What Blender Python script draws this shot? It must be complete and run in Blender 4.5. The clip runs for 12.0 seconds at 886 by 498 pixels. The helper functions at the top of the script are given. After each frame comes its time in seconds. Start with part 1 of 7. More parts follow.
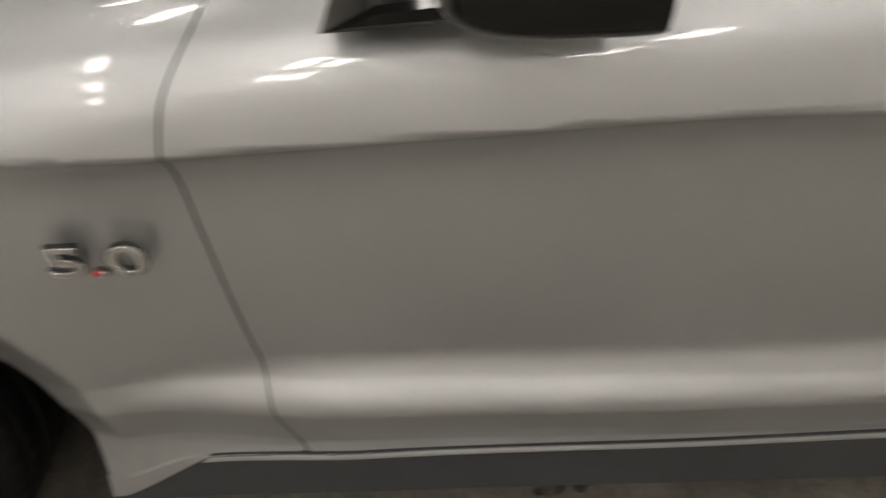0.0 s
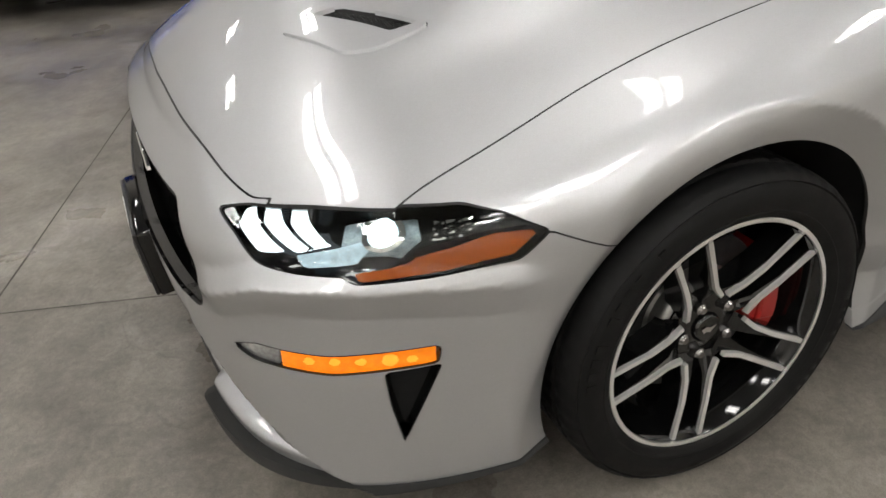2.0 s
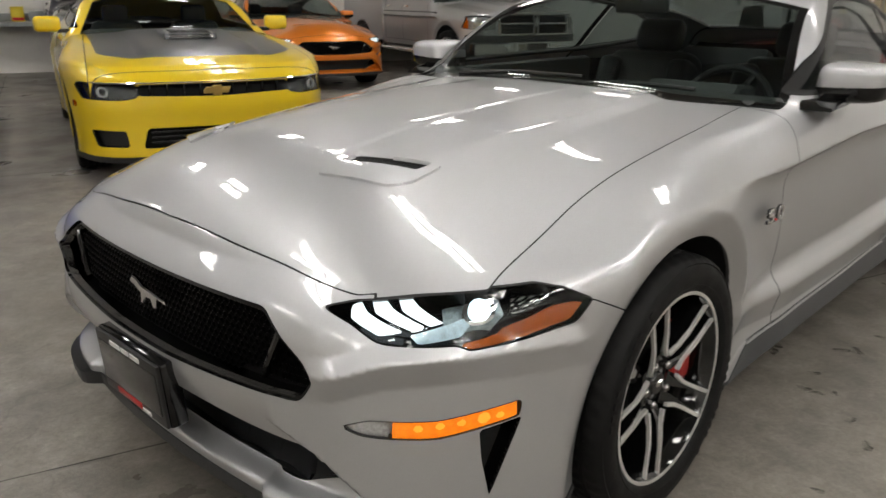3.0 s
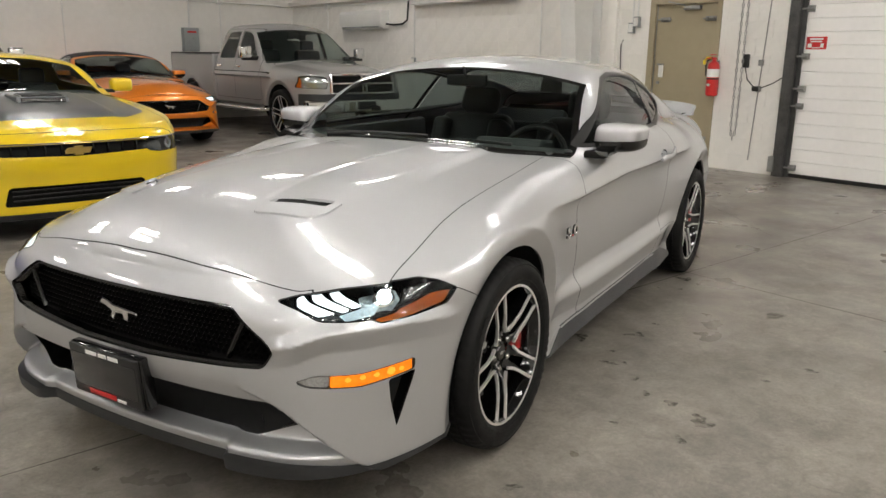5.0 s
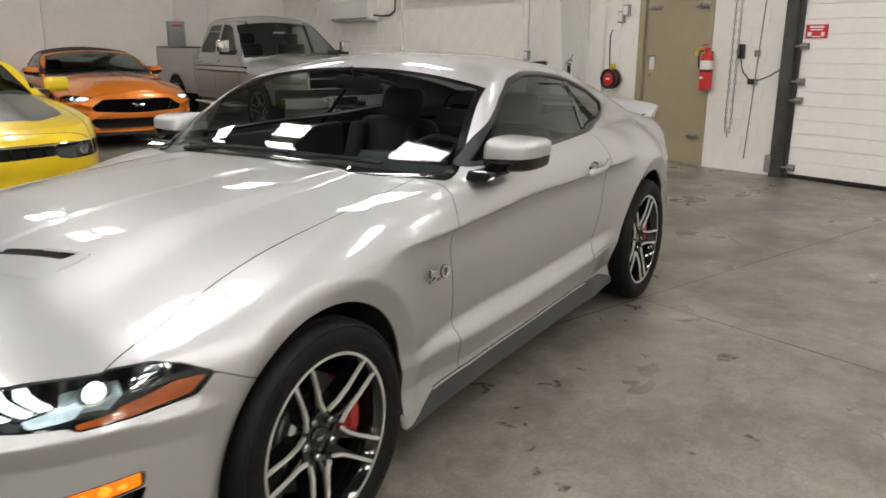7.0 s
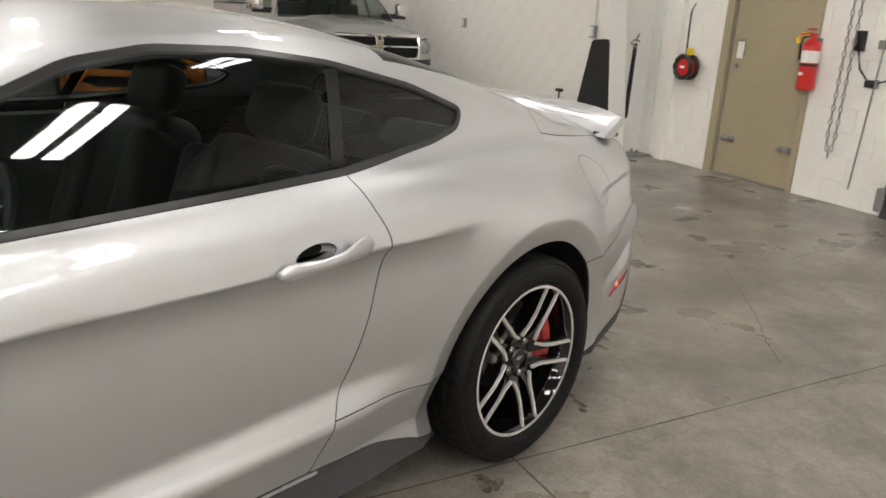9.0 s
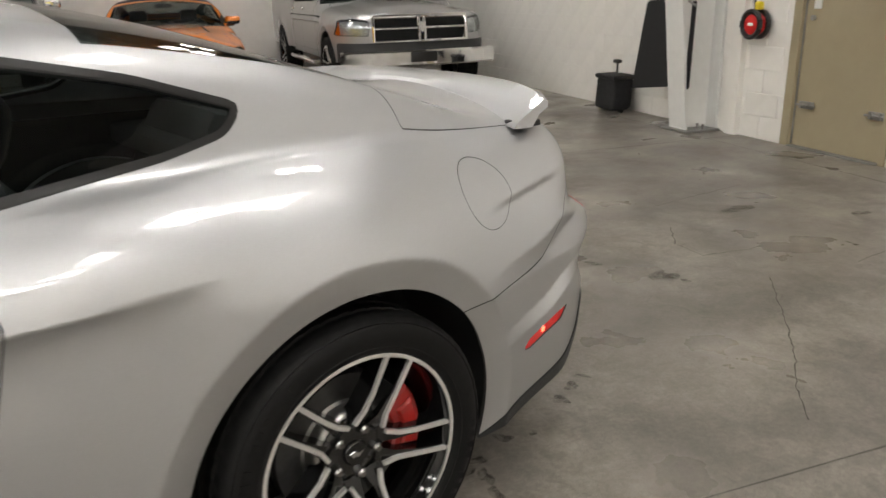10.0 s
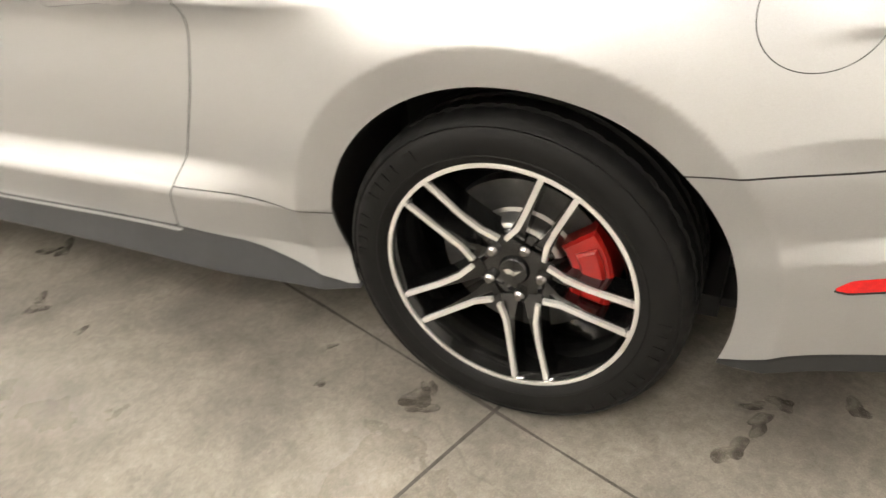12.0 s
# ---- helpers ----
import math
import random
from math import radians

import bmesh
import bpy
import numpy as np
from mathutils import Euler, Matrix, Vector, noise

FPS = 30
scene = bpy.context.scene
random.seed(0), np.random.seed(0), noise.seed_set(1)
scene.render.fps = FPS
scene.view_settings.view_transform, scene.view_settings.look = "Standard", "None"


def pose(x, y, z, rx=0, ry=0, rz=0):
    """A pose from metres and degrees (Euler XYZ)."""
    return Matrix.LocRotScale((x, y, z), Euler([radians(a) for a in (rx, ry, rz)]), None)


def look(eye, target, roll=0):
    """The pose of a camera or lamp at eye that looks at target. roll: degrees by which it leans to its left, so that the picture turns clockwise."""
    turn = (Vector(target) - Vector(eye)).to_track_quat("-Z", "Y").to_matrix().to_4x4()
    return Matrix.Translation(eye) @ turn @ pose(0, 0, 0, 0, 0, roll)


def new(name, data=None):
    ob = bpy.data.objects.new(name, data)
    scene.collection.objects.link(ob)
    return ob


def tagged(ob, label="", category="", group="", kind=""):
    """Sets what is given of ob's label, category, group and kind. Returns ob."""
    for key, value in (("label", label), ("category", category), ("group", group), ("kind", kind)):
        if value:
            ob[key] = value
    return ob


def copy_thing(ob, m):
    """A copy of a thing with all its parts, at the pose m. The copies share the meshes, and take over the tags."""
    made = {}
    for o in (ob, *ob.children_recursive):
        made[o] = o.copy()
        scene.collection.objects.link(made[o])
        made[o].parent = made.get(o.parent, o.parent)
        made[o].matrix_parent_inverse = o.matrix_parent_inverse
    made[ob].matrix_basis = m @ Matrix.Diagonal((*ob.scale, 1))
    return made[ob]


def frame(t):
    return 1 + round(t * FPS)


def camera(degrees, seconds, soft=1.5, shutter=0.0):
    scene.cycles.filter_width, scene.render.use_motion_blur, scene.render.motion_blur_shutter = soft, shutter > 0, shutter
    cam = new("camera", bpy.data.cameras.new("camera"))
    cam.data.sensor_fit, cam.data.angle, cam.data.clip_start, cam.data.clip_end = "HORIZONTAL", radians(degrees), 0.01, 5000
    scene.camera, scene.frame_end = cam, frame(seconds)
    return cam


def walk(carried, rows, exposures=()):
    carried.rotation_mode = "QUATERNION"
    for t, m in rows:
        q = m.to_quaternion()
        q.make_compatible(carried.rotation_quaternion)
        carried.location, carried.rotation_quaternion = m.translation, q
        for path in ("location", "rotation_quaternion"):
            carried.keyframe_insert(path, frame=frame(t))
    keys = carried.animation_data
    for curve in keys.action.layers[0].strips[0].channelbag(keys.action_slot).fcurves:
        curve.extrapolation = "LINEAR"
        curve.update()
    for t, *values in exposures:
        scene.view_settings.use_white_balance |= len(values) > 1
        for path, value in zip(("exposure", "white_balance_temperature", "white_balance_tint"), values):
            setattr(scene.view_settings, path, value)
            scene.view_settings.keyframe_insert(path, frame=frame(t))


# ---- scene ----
cam = camera(60.4, 12.0, soft=1.5, shutter=0.25)
PATH = [
    (0, (0.973, -1.575, 1.223), (0.959, -0.024, -0.039), -2.4),
    (0.5, (0.483, -1.677, 1.231), (0.303, -0.094, 0.021), -5.0),
    (1, (0.011, -1.734, 1.219), (0.131, -0.099, 0.074), -3.0),
    (1.5, (-0.468, -1.738, 1.249), (-0.151, -0.093, 0.157), -2.6),
    (2, (-0.881, -1.748, 1.282), (-0.246, -0.175, 0.224), -5.0),
    (2.5, (-1.271, -1.63, 1.256), (-0.232, -0.139, 0.42), -2.1),
    (3, (-1.628, -1.675, 1.267), (-0.32, -0.432, 0.675), 0.3),
    (3.5, (-1.883, -1.83, 1.29), (-0.403, -0.61, 0.722), 0.3),
    (5.3, (-2.316, -1.981, 1.368), (-0.629, -1.026, 0.876), 0.8),
    (5.5, (-2.313, -1.979, 1.368), (-0.625, -1.029, 0.872), 0.8),
    (6, (-2.21, -2.018, 1.383), (-0.545, -1.04, 0.862), 0.5),
    (6.5, (-1.941, -2.103, 1.396), (-0.313, -1.082, 0.843), 1.3),
    (7, (-1.444, -2.193, 1.402), (0.192, -1.163, 0.888), 0.2),
    (7.5, (-1.001, -2.317, 1.395), (0.652, -1.316, 0.876), -2.0),
    (7.7, (-0.73, -2.356, 1.413), (0.921, -1.353, 0.895), -2.2),
    (9.3, (1.156, -2.174, 1.369), (2.493, -0.825, 0.742), 1.7),
    (9.5, (1.328, -2.207, 1.348), (2.611, -0.794, 0.751), -1.4),
    (10, (1.95, -2.167, 1.33), (3.145, -0.696, 0.691), -1.5),
    (10.5, (2.41, -2.02, 1.26), (3.178, -0.354, 0.463), 0.7),
    (11, (2.855, -1.923, 1.199), (2.955, -0.172, 0.237), -4.0),
    (11.5, (3.036, -1.879, 1.176), (2.623, -0.277, 0.051), -7.0),
    (12, (3.171, -2.006, 1.201), (2.394, -0.525, 0.104), -5.6),
]
EXPOSURES = [(0, -0.5, 6800, 10), (0.5, -0.08, 6750, 10), (1, 0.28, 6700, 10), (1.5, 0.1, 6500, 10), (2.5, -0.22, 6450, 10), (3.5, -0.25, 6600, 10), (5.5, 0.05, 6600, 10), (7, 0.0, 6550, 10), (7.5, 0.12, 6550, 10), (9.5, 0.24, 6600, 10), (10, 0.1, 6600, 10), (10.5, -0.04, 6600, 10), (11, 0.15, 6600, 10), (11.5, 0.78, 6700, 10), (12, 1.08, 7000, 10)]
walk(cam, [(t, look(eye, target, roll)) for t, eye, target, roll in PATH], EXPOSURES)

# ---- world and large lights ----
ROOM = pose(0, 0, 0, 0, 0, -19.2)      # the hall's axes: x towards the wall with the doors, y towards the wall behind the parked cars
world = bpy.data.worlds.new("world")
scene.world = world
world.use_nodes = True
world.node_tree.nodes["Background"].inputs[0].default_value = (0.9, 0.95, 1.0, 1)
world.node_tree.nodes["Background"].inputs[1].default_value = 0.02
CEILING = 5.9
LAMP_POWER = 31.0
LAMP_HEIGHT = 5.2

# ---- materials ----
def shader(name, color, rough=0.5, metal=0.0, coat=0.0, noise_scale=0.0, spread=0.0, bump=0.0, bump_scale=200.0, emit=None, power=0.0,
           rough_spread=0.0, specular=0.5, coat_rough=0.03, detail=4.0, vary=0.0):
    m = bpy.data.materials.new(name)
    m.use_nodes = True
    nt = m.node_tree
    b = nt.nodes["Principled BSDF"]
    b.inputs["Base Color"].default_value = (*color, 1)
    b.inputs["Roughness"].default_value = rough
    b.inputs["Metallic"].default_value = metal
    b.inputs["Coat Weight"].default_value = coat
    b.inputs["Coat Roughness"].default_value = coat_rough
    b.inputs["Specular IOR Level"].default_value = specular
    if emit:
        b.inputs["Emission Color"].default_value = (*emit, 1)
        b.inputs["Emission Strength"].default_value = power
    co = nt.nodes.new("ShaderNodeTexCoord")
    if spread:
        n1 = nt.nodes.new("ShaderNodeTexNoise")
        n1.inputs["Scale"].default_value, n1.inputs["Detail"].default_value = noise_scale, detail
        n2 = nt.nodes.new("ShaderNodeTexNoise")
        n2.inputs["Scale"].default_value, n2.inputs["Detail"].default_value = noise_scale * 7.3, 3
        nt.links.new(co.outputs["Object"], n1.inputs["Vector"])
        nt.links.new(co.outputs["Object"], n2.inputs["Vector"])
        mix = nt.nodes.new("ShaderNodeMath")
        mix.operation = "MULTIPLY_ADD"
        mix.inputs[1].default_value = 0.4
        nt.links.new(n2.outputs["Fac"], mix.inputs[0])
        sc = nt.nodes.new("ShaderNodeMath")
        sc.operation = "MULTIPLY"
        sc.inputs[1].default_value = 0.6
        nt.links.new(n1.outputs["Fac"], sc.inputs[0])
        nt.links.new(sc.outputs[0], mix.inputs[2])
        ramp = nt.nodes.new("ShaderNodeMapRange")
        ramp.inputs["From Min"].default_value, ramp.inputs["From Max"].default_value = 0.3, 0.7
        ramp.inputs["To Min"].default_value, ramp.inputs["To Max"].default_value = 1 - spread, 1 + spread
        nt.links.new(mix.outputs[0], ramp.inputs["Value"])
        hsv = nt.nodes.new("ShaderNodeHueSaturation")
        hsv.inputs["Color"].default_value = (*color, 1)
        nt.links.new(ramp.outputs[0], hsv.inputs["Value"])
        nt.links.new(hsv.outputs[0], b.inputs["Base Color"])
        if rough_spread:
            r2 = nt.nodes.new("ShaderNodeMapRange")
            r2.inputs["From Min"].default_value, r2.inputs["From Max"].default_value = 0.3, 0.7
            r2.inputs["To Min"].default_value, r2.inputs["To Max"].default_value = rough - rough_spread, rough + rough_spread
            nt.links.new(mix.outputs[0], r2.inputs["Value"])
            nt.links.new(r2.outputs[0], b.inputs["Roughness"])
    if bump:
        n3 = nt.nodes.new("ShaderNodeTexNoise")
        n3.inputs["Scale"].default_value, n3.inputs["Detail"].default_value = bump_scale, 3
        nt.links.new(co.outputs["Object"], n3.inputs["Vector"])
        bp = nt.nodes.new("ShaderNodeBump")
        bp.inputs["Strength"].default_value, bp.inputs["Distance"].default_value = bump, 0.002
        nt.links.new(n3.outputs["Fac"], bp.inputs["Height"])
        nt.links.new(bp.outputs[0], b.inputs["Normal"])
    return m


def car_paint(name, color, metal=0.75, rough=0.34, flakes=0.05):
    """Metallic lacquer: fine flakes under a clear coat."""
    m = shader(name, color, rough, metal, coat=1.0, coat_rough=0.02)
    nt = m.node_tree
    b = nt.nodes["Principled BSDF"]
    co = nt.nodes.new("ShaderNodeTexCoord")
    v = nt.nodes.new("ShaderNodeTexVoronoi")
    v.inputs["Scale"].default_value = 900
    nt.links.new(co.outputs["Object"], v.inputs["Vector"])
    r = nt.nodes.new("ShaderNodeMapRange")
    r.inputs["To Min"].default_value, r.inputs["To Max"].default_value = 1 - flakes, 1 + flakes
    nt.links.new(v.outputs["Color"], r.inputs["Value"])
    h = nt.nodes.new("ShaderNodeHueSaturation")
    h.inputs["Color"].default_value = (*color, 1)
    nt.links.new(r.outputs[0], h.inputs["Value"])
    nt.links.new(h.outputs[0], b.inputs["Base Color"])
    n = nt.nodes.new("ShaderNodeTexNoise")
    n.inputs["Scale"].default_value, n.inputs["Detail"].default_value = 2.2, 4
    nt.links.new(co.outputs["Object"], n.inputs["Vector"])
    r2 = nt.nodes.new("ShaderNodeMapRange")
    r2.inputs["To Min"].default_value, r2.inputs["To Max"].default_value = 0.0, 0.06
    nt.links.new(n.outputs["Fac"], r2.inputs["Value"])
    nt.links.new(r2.outputs[0], b.inputs["Coat Roughness"])
    return m


def glass(name, tint, rough=0.0, mixed=0.75):
    """Tinted automotive glass: sees through with a tint and mirrors the room."""
    m = bpy.data.materials.new(name)
    m.use_nodes = True
    nt = m.node_tree
    nt.nodes.clear()
    out = nt.nodes.new("ShaderNodeOutputMaterial")
    t = nt.nodes.new("ShaderNodeBsdfTransparent")
    t.inputs[0].default_value = (*tint, 1)
    g = nt.nodes.new("ShaderNodeBsdfGlossy")
    g.inputs["Roughness"].default_value = rough
    w = nt.nodes.new("ShaderNodeLayerWeight")
    w.inputs[0].default_value = 0.5
    e = nt.nodes.new("ShaderNodeMath")
    e.operation = "POWER"
    e.inputs[1].default_value = 5.0
    nt.links.new(w.outputs["Facing"], e.inputs[0])
    f = nt.nodes.new("ShaderNodeMapRange")
    f.inputs["To Min"].default_value, f.inputs["To Max"].default_value = 0.045, 1.0
    nt.links.new(e.outputs[0], f.inputs["Value"])
    mx = nt.nodes.new("ShaderNodeMixShader")
    nt.links.new(f.outputs[0], mx.inputs[0])
    nt.links.new(t.outputs[0], mx.inputs[1])
    nt.links.new(g.outputs[0], mx.inputs[2])
    nt.links.new(mx.outputs[0], out.inputs[0])
    return m


SILVER = car_paint("silver_paint", (0.54, 0.547, 0.56), 0.86, 0.45)
YELLOW = car_paint("yellow_paint", (0.85, 0.60, 0.01), 0.0, 0.3, 0.02)
ORANGE = car_paint("orange_paint", (0.80, 0.22, 0.015), 0.35, 0.32)
BLUE = car_paint("blue_paint", (0.01, 0.06, 0.55), 0.6, 0.3)
TRUCK_SILVER = car_paint("truck_silver_paint", (0.40, 0.40, 0.40), 0.6, 0.42)
DARK_GREY_PAINT = car_paint("dark_grey_paint", (0.045, 0.046, 0.048), 0.6)
STRIPE = shader("matt_grey_stripe", (0.11, 0.115, 0.12), 0.32, 0.4, coat=0.3, coat_rough=0.2, noise_scale=6, spread=0.06)
GLOSS_BLACK = shader("gloss_black_plastic", (0.006, 0.006, 0.006), 0.08, noise_scale=9, spread=0.2)
TRIM_BLACK = shader("black_trim", (0.012, 0.012, 0.012), 0.35, bump=0.05, bump_scale=900, noise_scale=8, spread=0.15)
GREY_PLASTIC = shader("grey_black_plastic", (0.024, 0.025, 0.026), 0.5, bump=0.12, bump_scale=1200, noise_scale=7, spread=0.15)
SKIRT_GREY = shader("dark_grey_plastic", (0.042, 0.044, 0.048), 0.38, bump=0.1, bump_scale=1200, noise_scale=7, spread=0.12)
INNER = shader("underbody_black", (0.008, 0.008, 0.008), 0.9, noise_scale=12, spread=0.3)
RUBBER = shader("tyre_rubber", (0.006, 0.006, 0.006), 0.6, specular=0.2, noise_scale=25, spread=0.25, bump=0.15, bump_scale=600, rough_spread=0.1)
MACHINED = shader("machined_alloy", (0.80, 0.79, 0.77), 0.42, 0.7, noise_scale=30, spread=0.05)
RIM_BLACK = shader("black_painted_alloy", (0.004, 0.004, 0.004), 0.10, coat=0.3, noise_scale=30, spread=0.2)
STEEL = shader("brake_steel", (0.42, 0.41, 0.40), 0.3, 0.95, noise_scale=40, spread=0.15)
DISC_DARK = shader("worn_disc_iron", (0.10, 0.10, 0.10), 0.45, 0.9, noise_scale=40, spread=0.2)
RED_CALIPER = shader("red_caliper", (0.36, 0.010, 0.008), 0.3, coat=0.5, noise_scale=20, spread=0.1)
LUG = shader("lug_steel", (0.34, 0.33, 0.32), 0.24, 1.0, noise_scale=60, spread=0.15)
CHROME = shader("chrome", (0.85, 0.85, 0.85), 0.06, 1.0, noise_scale=20, spread=0.03)
LAMP_WHITE = shader("white_lamp_bar", (0.9, 0.9, 0.9), 0.3, emit=(0.84, 0.95, 1.0), power=1.5)
# bluish glare of the headlight, imitated by faint emission
LAMP_FAINT = shader("faint_light_guide", (0.35, 0.42, 0.45), 0.3, 0.5, emit=(0.62, 0.86, 1.0), power=0.35, noise_scale=60, spread=0.5)
LAMP_SOFT = shader("projector_lamp", (0.8, 0.9, 0.95), 0.1, emit=(0.70, 0.92, 1.0), power=2.2)
AMBER = shader("amber_lens", (0.42, 0.085, 0.006), 0.15, coat=0.6, noise_scale=60, spread=0.25)
AMBER_LIT = shader("lit_amber_lens", (0.9, 0.25, 0.01), 0.2, emit=(1.0, 0.22, 0.004), power=0.45, noise_scale=60, spread=0.3)
AMBER_HOT = shader("amber_bulb", (1.0, 0.4, 0.05), 0.2, emit=(1.0, 0.30, 0.012), power=0.8)
RED_LENS = shader("red_lens", (0.55, 0.01, 0.012), 0.12, coat=0.6, emit=(1.0, 0.02, 0.02), power=0.15, noise_scale=70, spread=0.3)
RED_HOT = shader("red_bulb", (1, 0.1, 0.06), 0.2, emit=(1.0, 0.12, 0.06), power=4.0)
CLEAR = glass("clear_glass", (0.92, 0.95, 0.95))
TINT = glass("tinted_glass", (0.62, 0.69, 0.67))
DARK_TINT = glass("dark_tinted_glass", (0.34, 0.38, 0.38))
DOOR_TINT = glass("door_glass", (0.47, 0.53, 0.52))
LEATHER = shader("black_leather", (0.014, 0.014, 0.015), 0.45, bump=0.2, bump_scale=400, noise_scale=12, spread=0.2)
DASH = shader("dashboard_plastic", (0.045, 0.048, 0.047), 0.6, bump=0.15, bump_scale=700, noise_scale=10, spread=0.15)
MESH_GREY = shader("black_mesh", (0.02, 0.02, 0.02), 0.45, noise_scale=30, spread=0.2)
WALL_PAINT = shader("painted_block", (0.83, 0.81, 0.77), 0.6, noise_scale=1.3, spread=0.05, bump=0.2, bump_scale=90)
MORTAR = shader("painted_joint", (0.83, 0.81, 0.77), 0.7, noise_scale=2.0, spread=0.06, bump=0.3, bump_scale=120)
GATE_WHITE = shader("white_door_enamel", (0.90, 0.89, 0.87), 0.4, noise_scale=2.0, spread=0.04, bump=0.05, bump_scale=60)
WHITE_METAL = shader("white_metal", (0.78, 0.78, 0.76), 0.45, noise_scale=2.0, spread=0.05, bump=0.05, bump_scale=60)
PLATE_GREY = shader("smoked_plate", (0.022, 0.022, 0.022), 0.15, coat=0.5, noise_scale=14, spread=0.3)
DOOR_TAN = shader("tan_door_paint", (0.35, 0.30, 0.20), 0.45, noise_scale=1.5, spread=0.06, bump=0.05, bump_scale=80)
GALV = shader("galvanised_steel", (0.30, 0.30, 0.29), 0.45, 0.7, noise_scale=9, spread=0.25, rough_spread=0.1)
DARK_STEEL = shader("dark_steel", (0.10, 0.10, 0.10), 0.45, 0.7, noise_scale=7, spread=0.35, rough_spread=0.1)
GREY_BOX = shader("grey_enclosure", (0.30, 0.32, 0.32), 0.5, noise_scale=4, spread=0.08)
RED_PAINT = shader("red_enamel", (0.60, 0.02, 0.02), 0.3, coat=0.4, noise_scale=8, spread=0.08)
YELLOW_TAG = shader("yellow_tag", (0.80, 0.62, 0.03), 0.5, noise_scale=20, spread=0.06)
WHITE_PLASTIC = shader("white_plastic", (0.80, 0.80, 0.78), 0.4, noise_scale=6, spread=0.03)
BLACK_CLOTH = shader("black_cloth", (0.015, 0.015, 0.016), 0.9, noise_scale=20, spread=0.3, bump=0.5, bump_scale=500)
BLACK_RUBBER_MAT = shader("black_rubber_mat", (0.012, 0.012, 0.013), 0.8, noise_scale=8, spread=0.2, bump=0.3, bump_scale=300)
TUBE = shader("fluorescent_tube", (1, 1, 1), 0.5, emit=(1.0, 0.97, 0.925), power=LAMP_POWER)
GOLD = shader("gold_badge", (0.75, 0.52, 0.16), 0.3, 0.9, noise_scale=20, spread=0.05)
SOFT_TOP = shader("black_soft_top", (0.014, 0.014, 0.015), 0.85, noise_scale=15, spread=0.2, bump=0.3, bump_scale=500)
SMOKED = shader("smoked_lamp", (0.03, 0.032, 0.034), 0.1, coat=0.8, noise_scale=14, spread=0.5)
GRILLE_BLACK = shader("grille_black", (0.002, 0.002, 0.002), 0.28, specular=0.12, noise_scale=40, spread=0.2)
REFLECTOR = shader("silvered_reflector", (0.30, 0.37, 0.40), 0.4, 0.8, noise_scale=60, spread=0.6)
LAMP_CLEAR = shader("clear_lamp", (0.55, 0.56, 0.56), 0.12, 0.6, coat=0.8, noise_scale=22, spread=0.5)
CEIL_MAT = shader("grey_ceiling", (0.24, 0.24, 0.235), 0.7, noise_scale=0.8, spread=0.05, bump=0.1, bump_scale=40)


def patchy(name, color, rough, low, high, scale):
    """A thin film that lies in uneven patches on what is beneath it."""
    m = shader(name, color, rough, noise_scale=18, spread=0.35)
    nt = m.node_tree
    out, b = nt.nodes["Material Output"], nt.nodes["Principled BSDF"]
    co = nt.nodes.new("ShaderNodeTexCoord")
    n = nt.nodes.new("ShaderNodeTexNoise")
    n.inputs["Scale"].default_value, n.inputs["Detail"].default_value = scale, 6
    nt.links.new(co.outputs["Object"], n.inputs["Vector"])
    r = nt.nodes.new("ShaderNodeMapRange")
    r.inputs["From Min"].default_value, r.inputs["From Max"].default_value = low, high
    nt.links.new(n.outputs["Fac"], r.inputs["Value"])
    t = nt.nodes.new("ShaderNodeBsdfTransparent")
    mx = nt.nodes.new("ShaderNodeMixShader")
    nt.links.new(r.outputs[0], mx.inputs[0])
    nt.links.new(t.outputs[0], mx.inputs[1])
    nt.links.new(b.outputs[0], mx.inputs[2])
    nt.links.new(mx.outputs[0], out.inputs[0])
    return m


STAIN = patchy("oil_stain", (0.090, 0.076, 0.060), 0.45, 0.34, 0.78, 26)


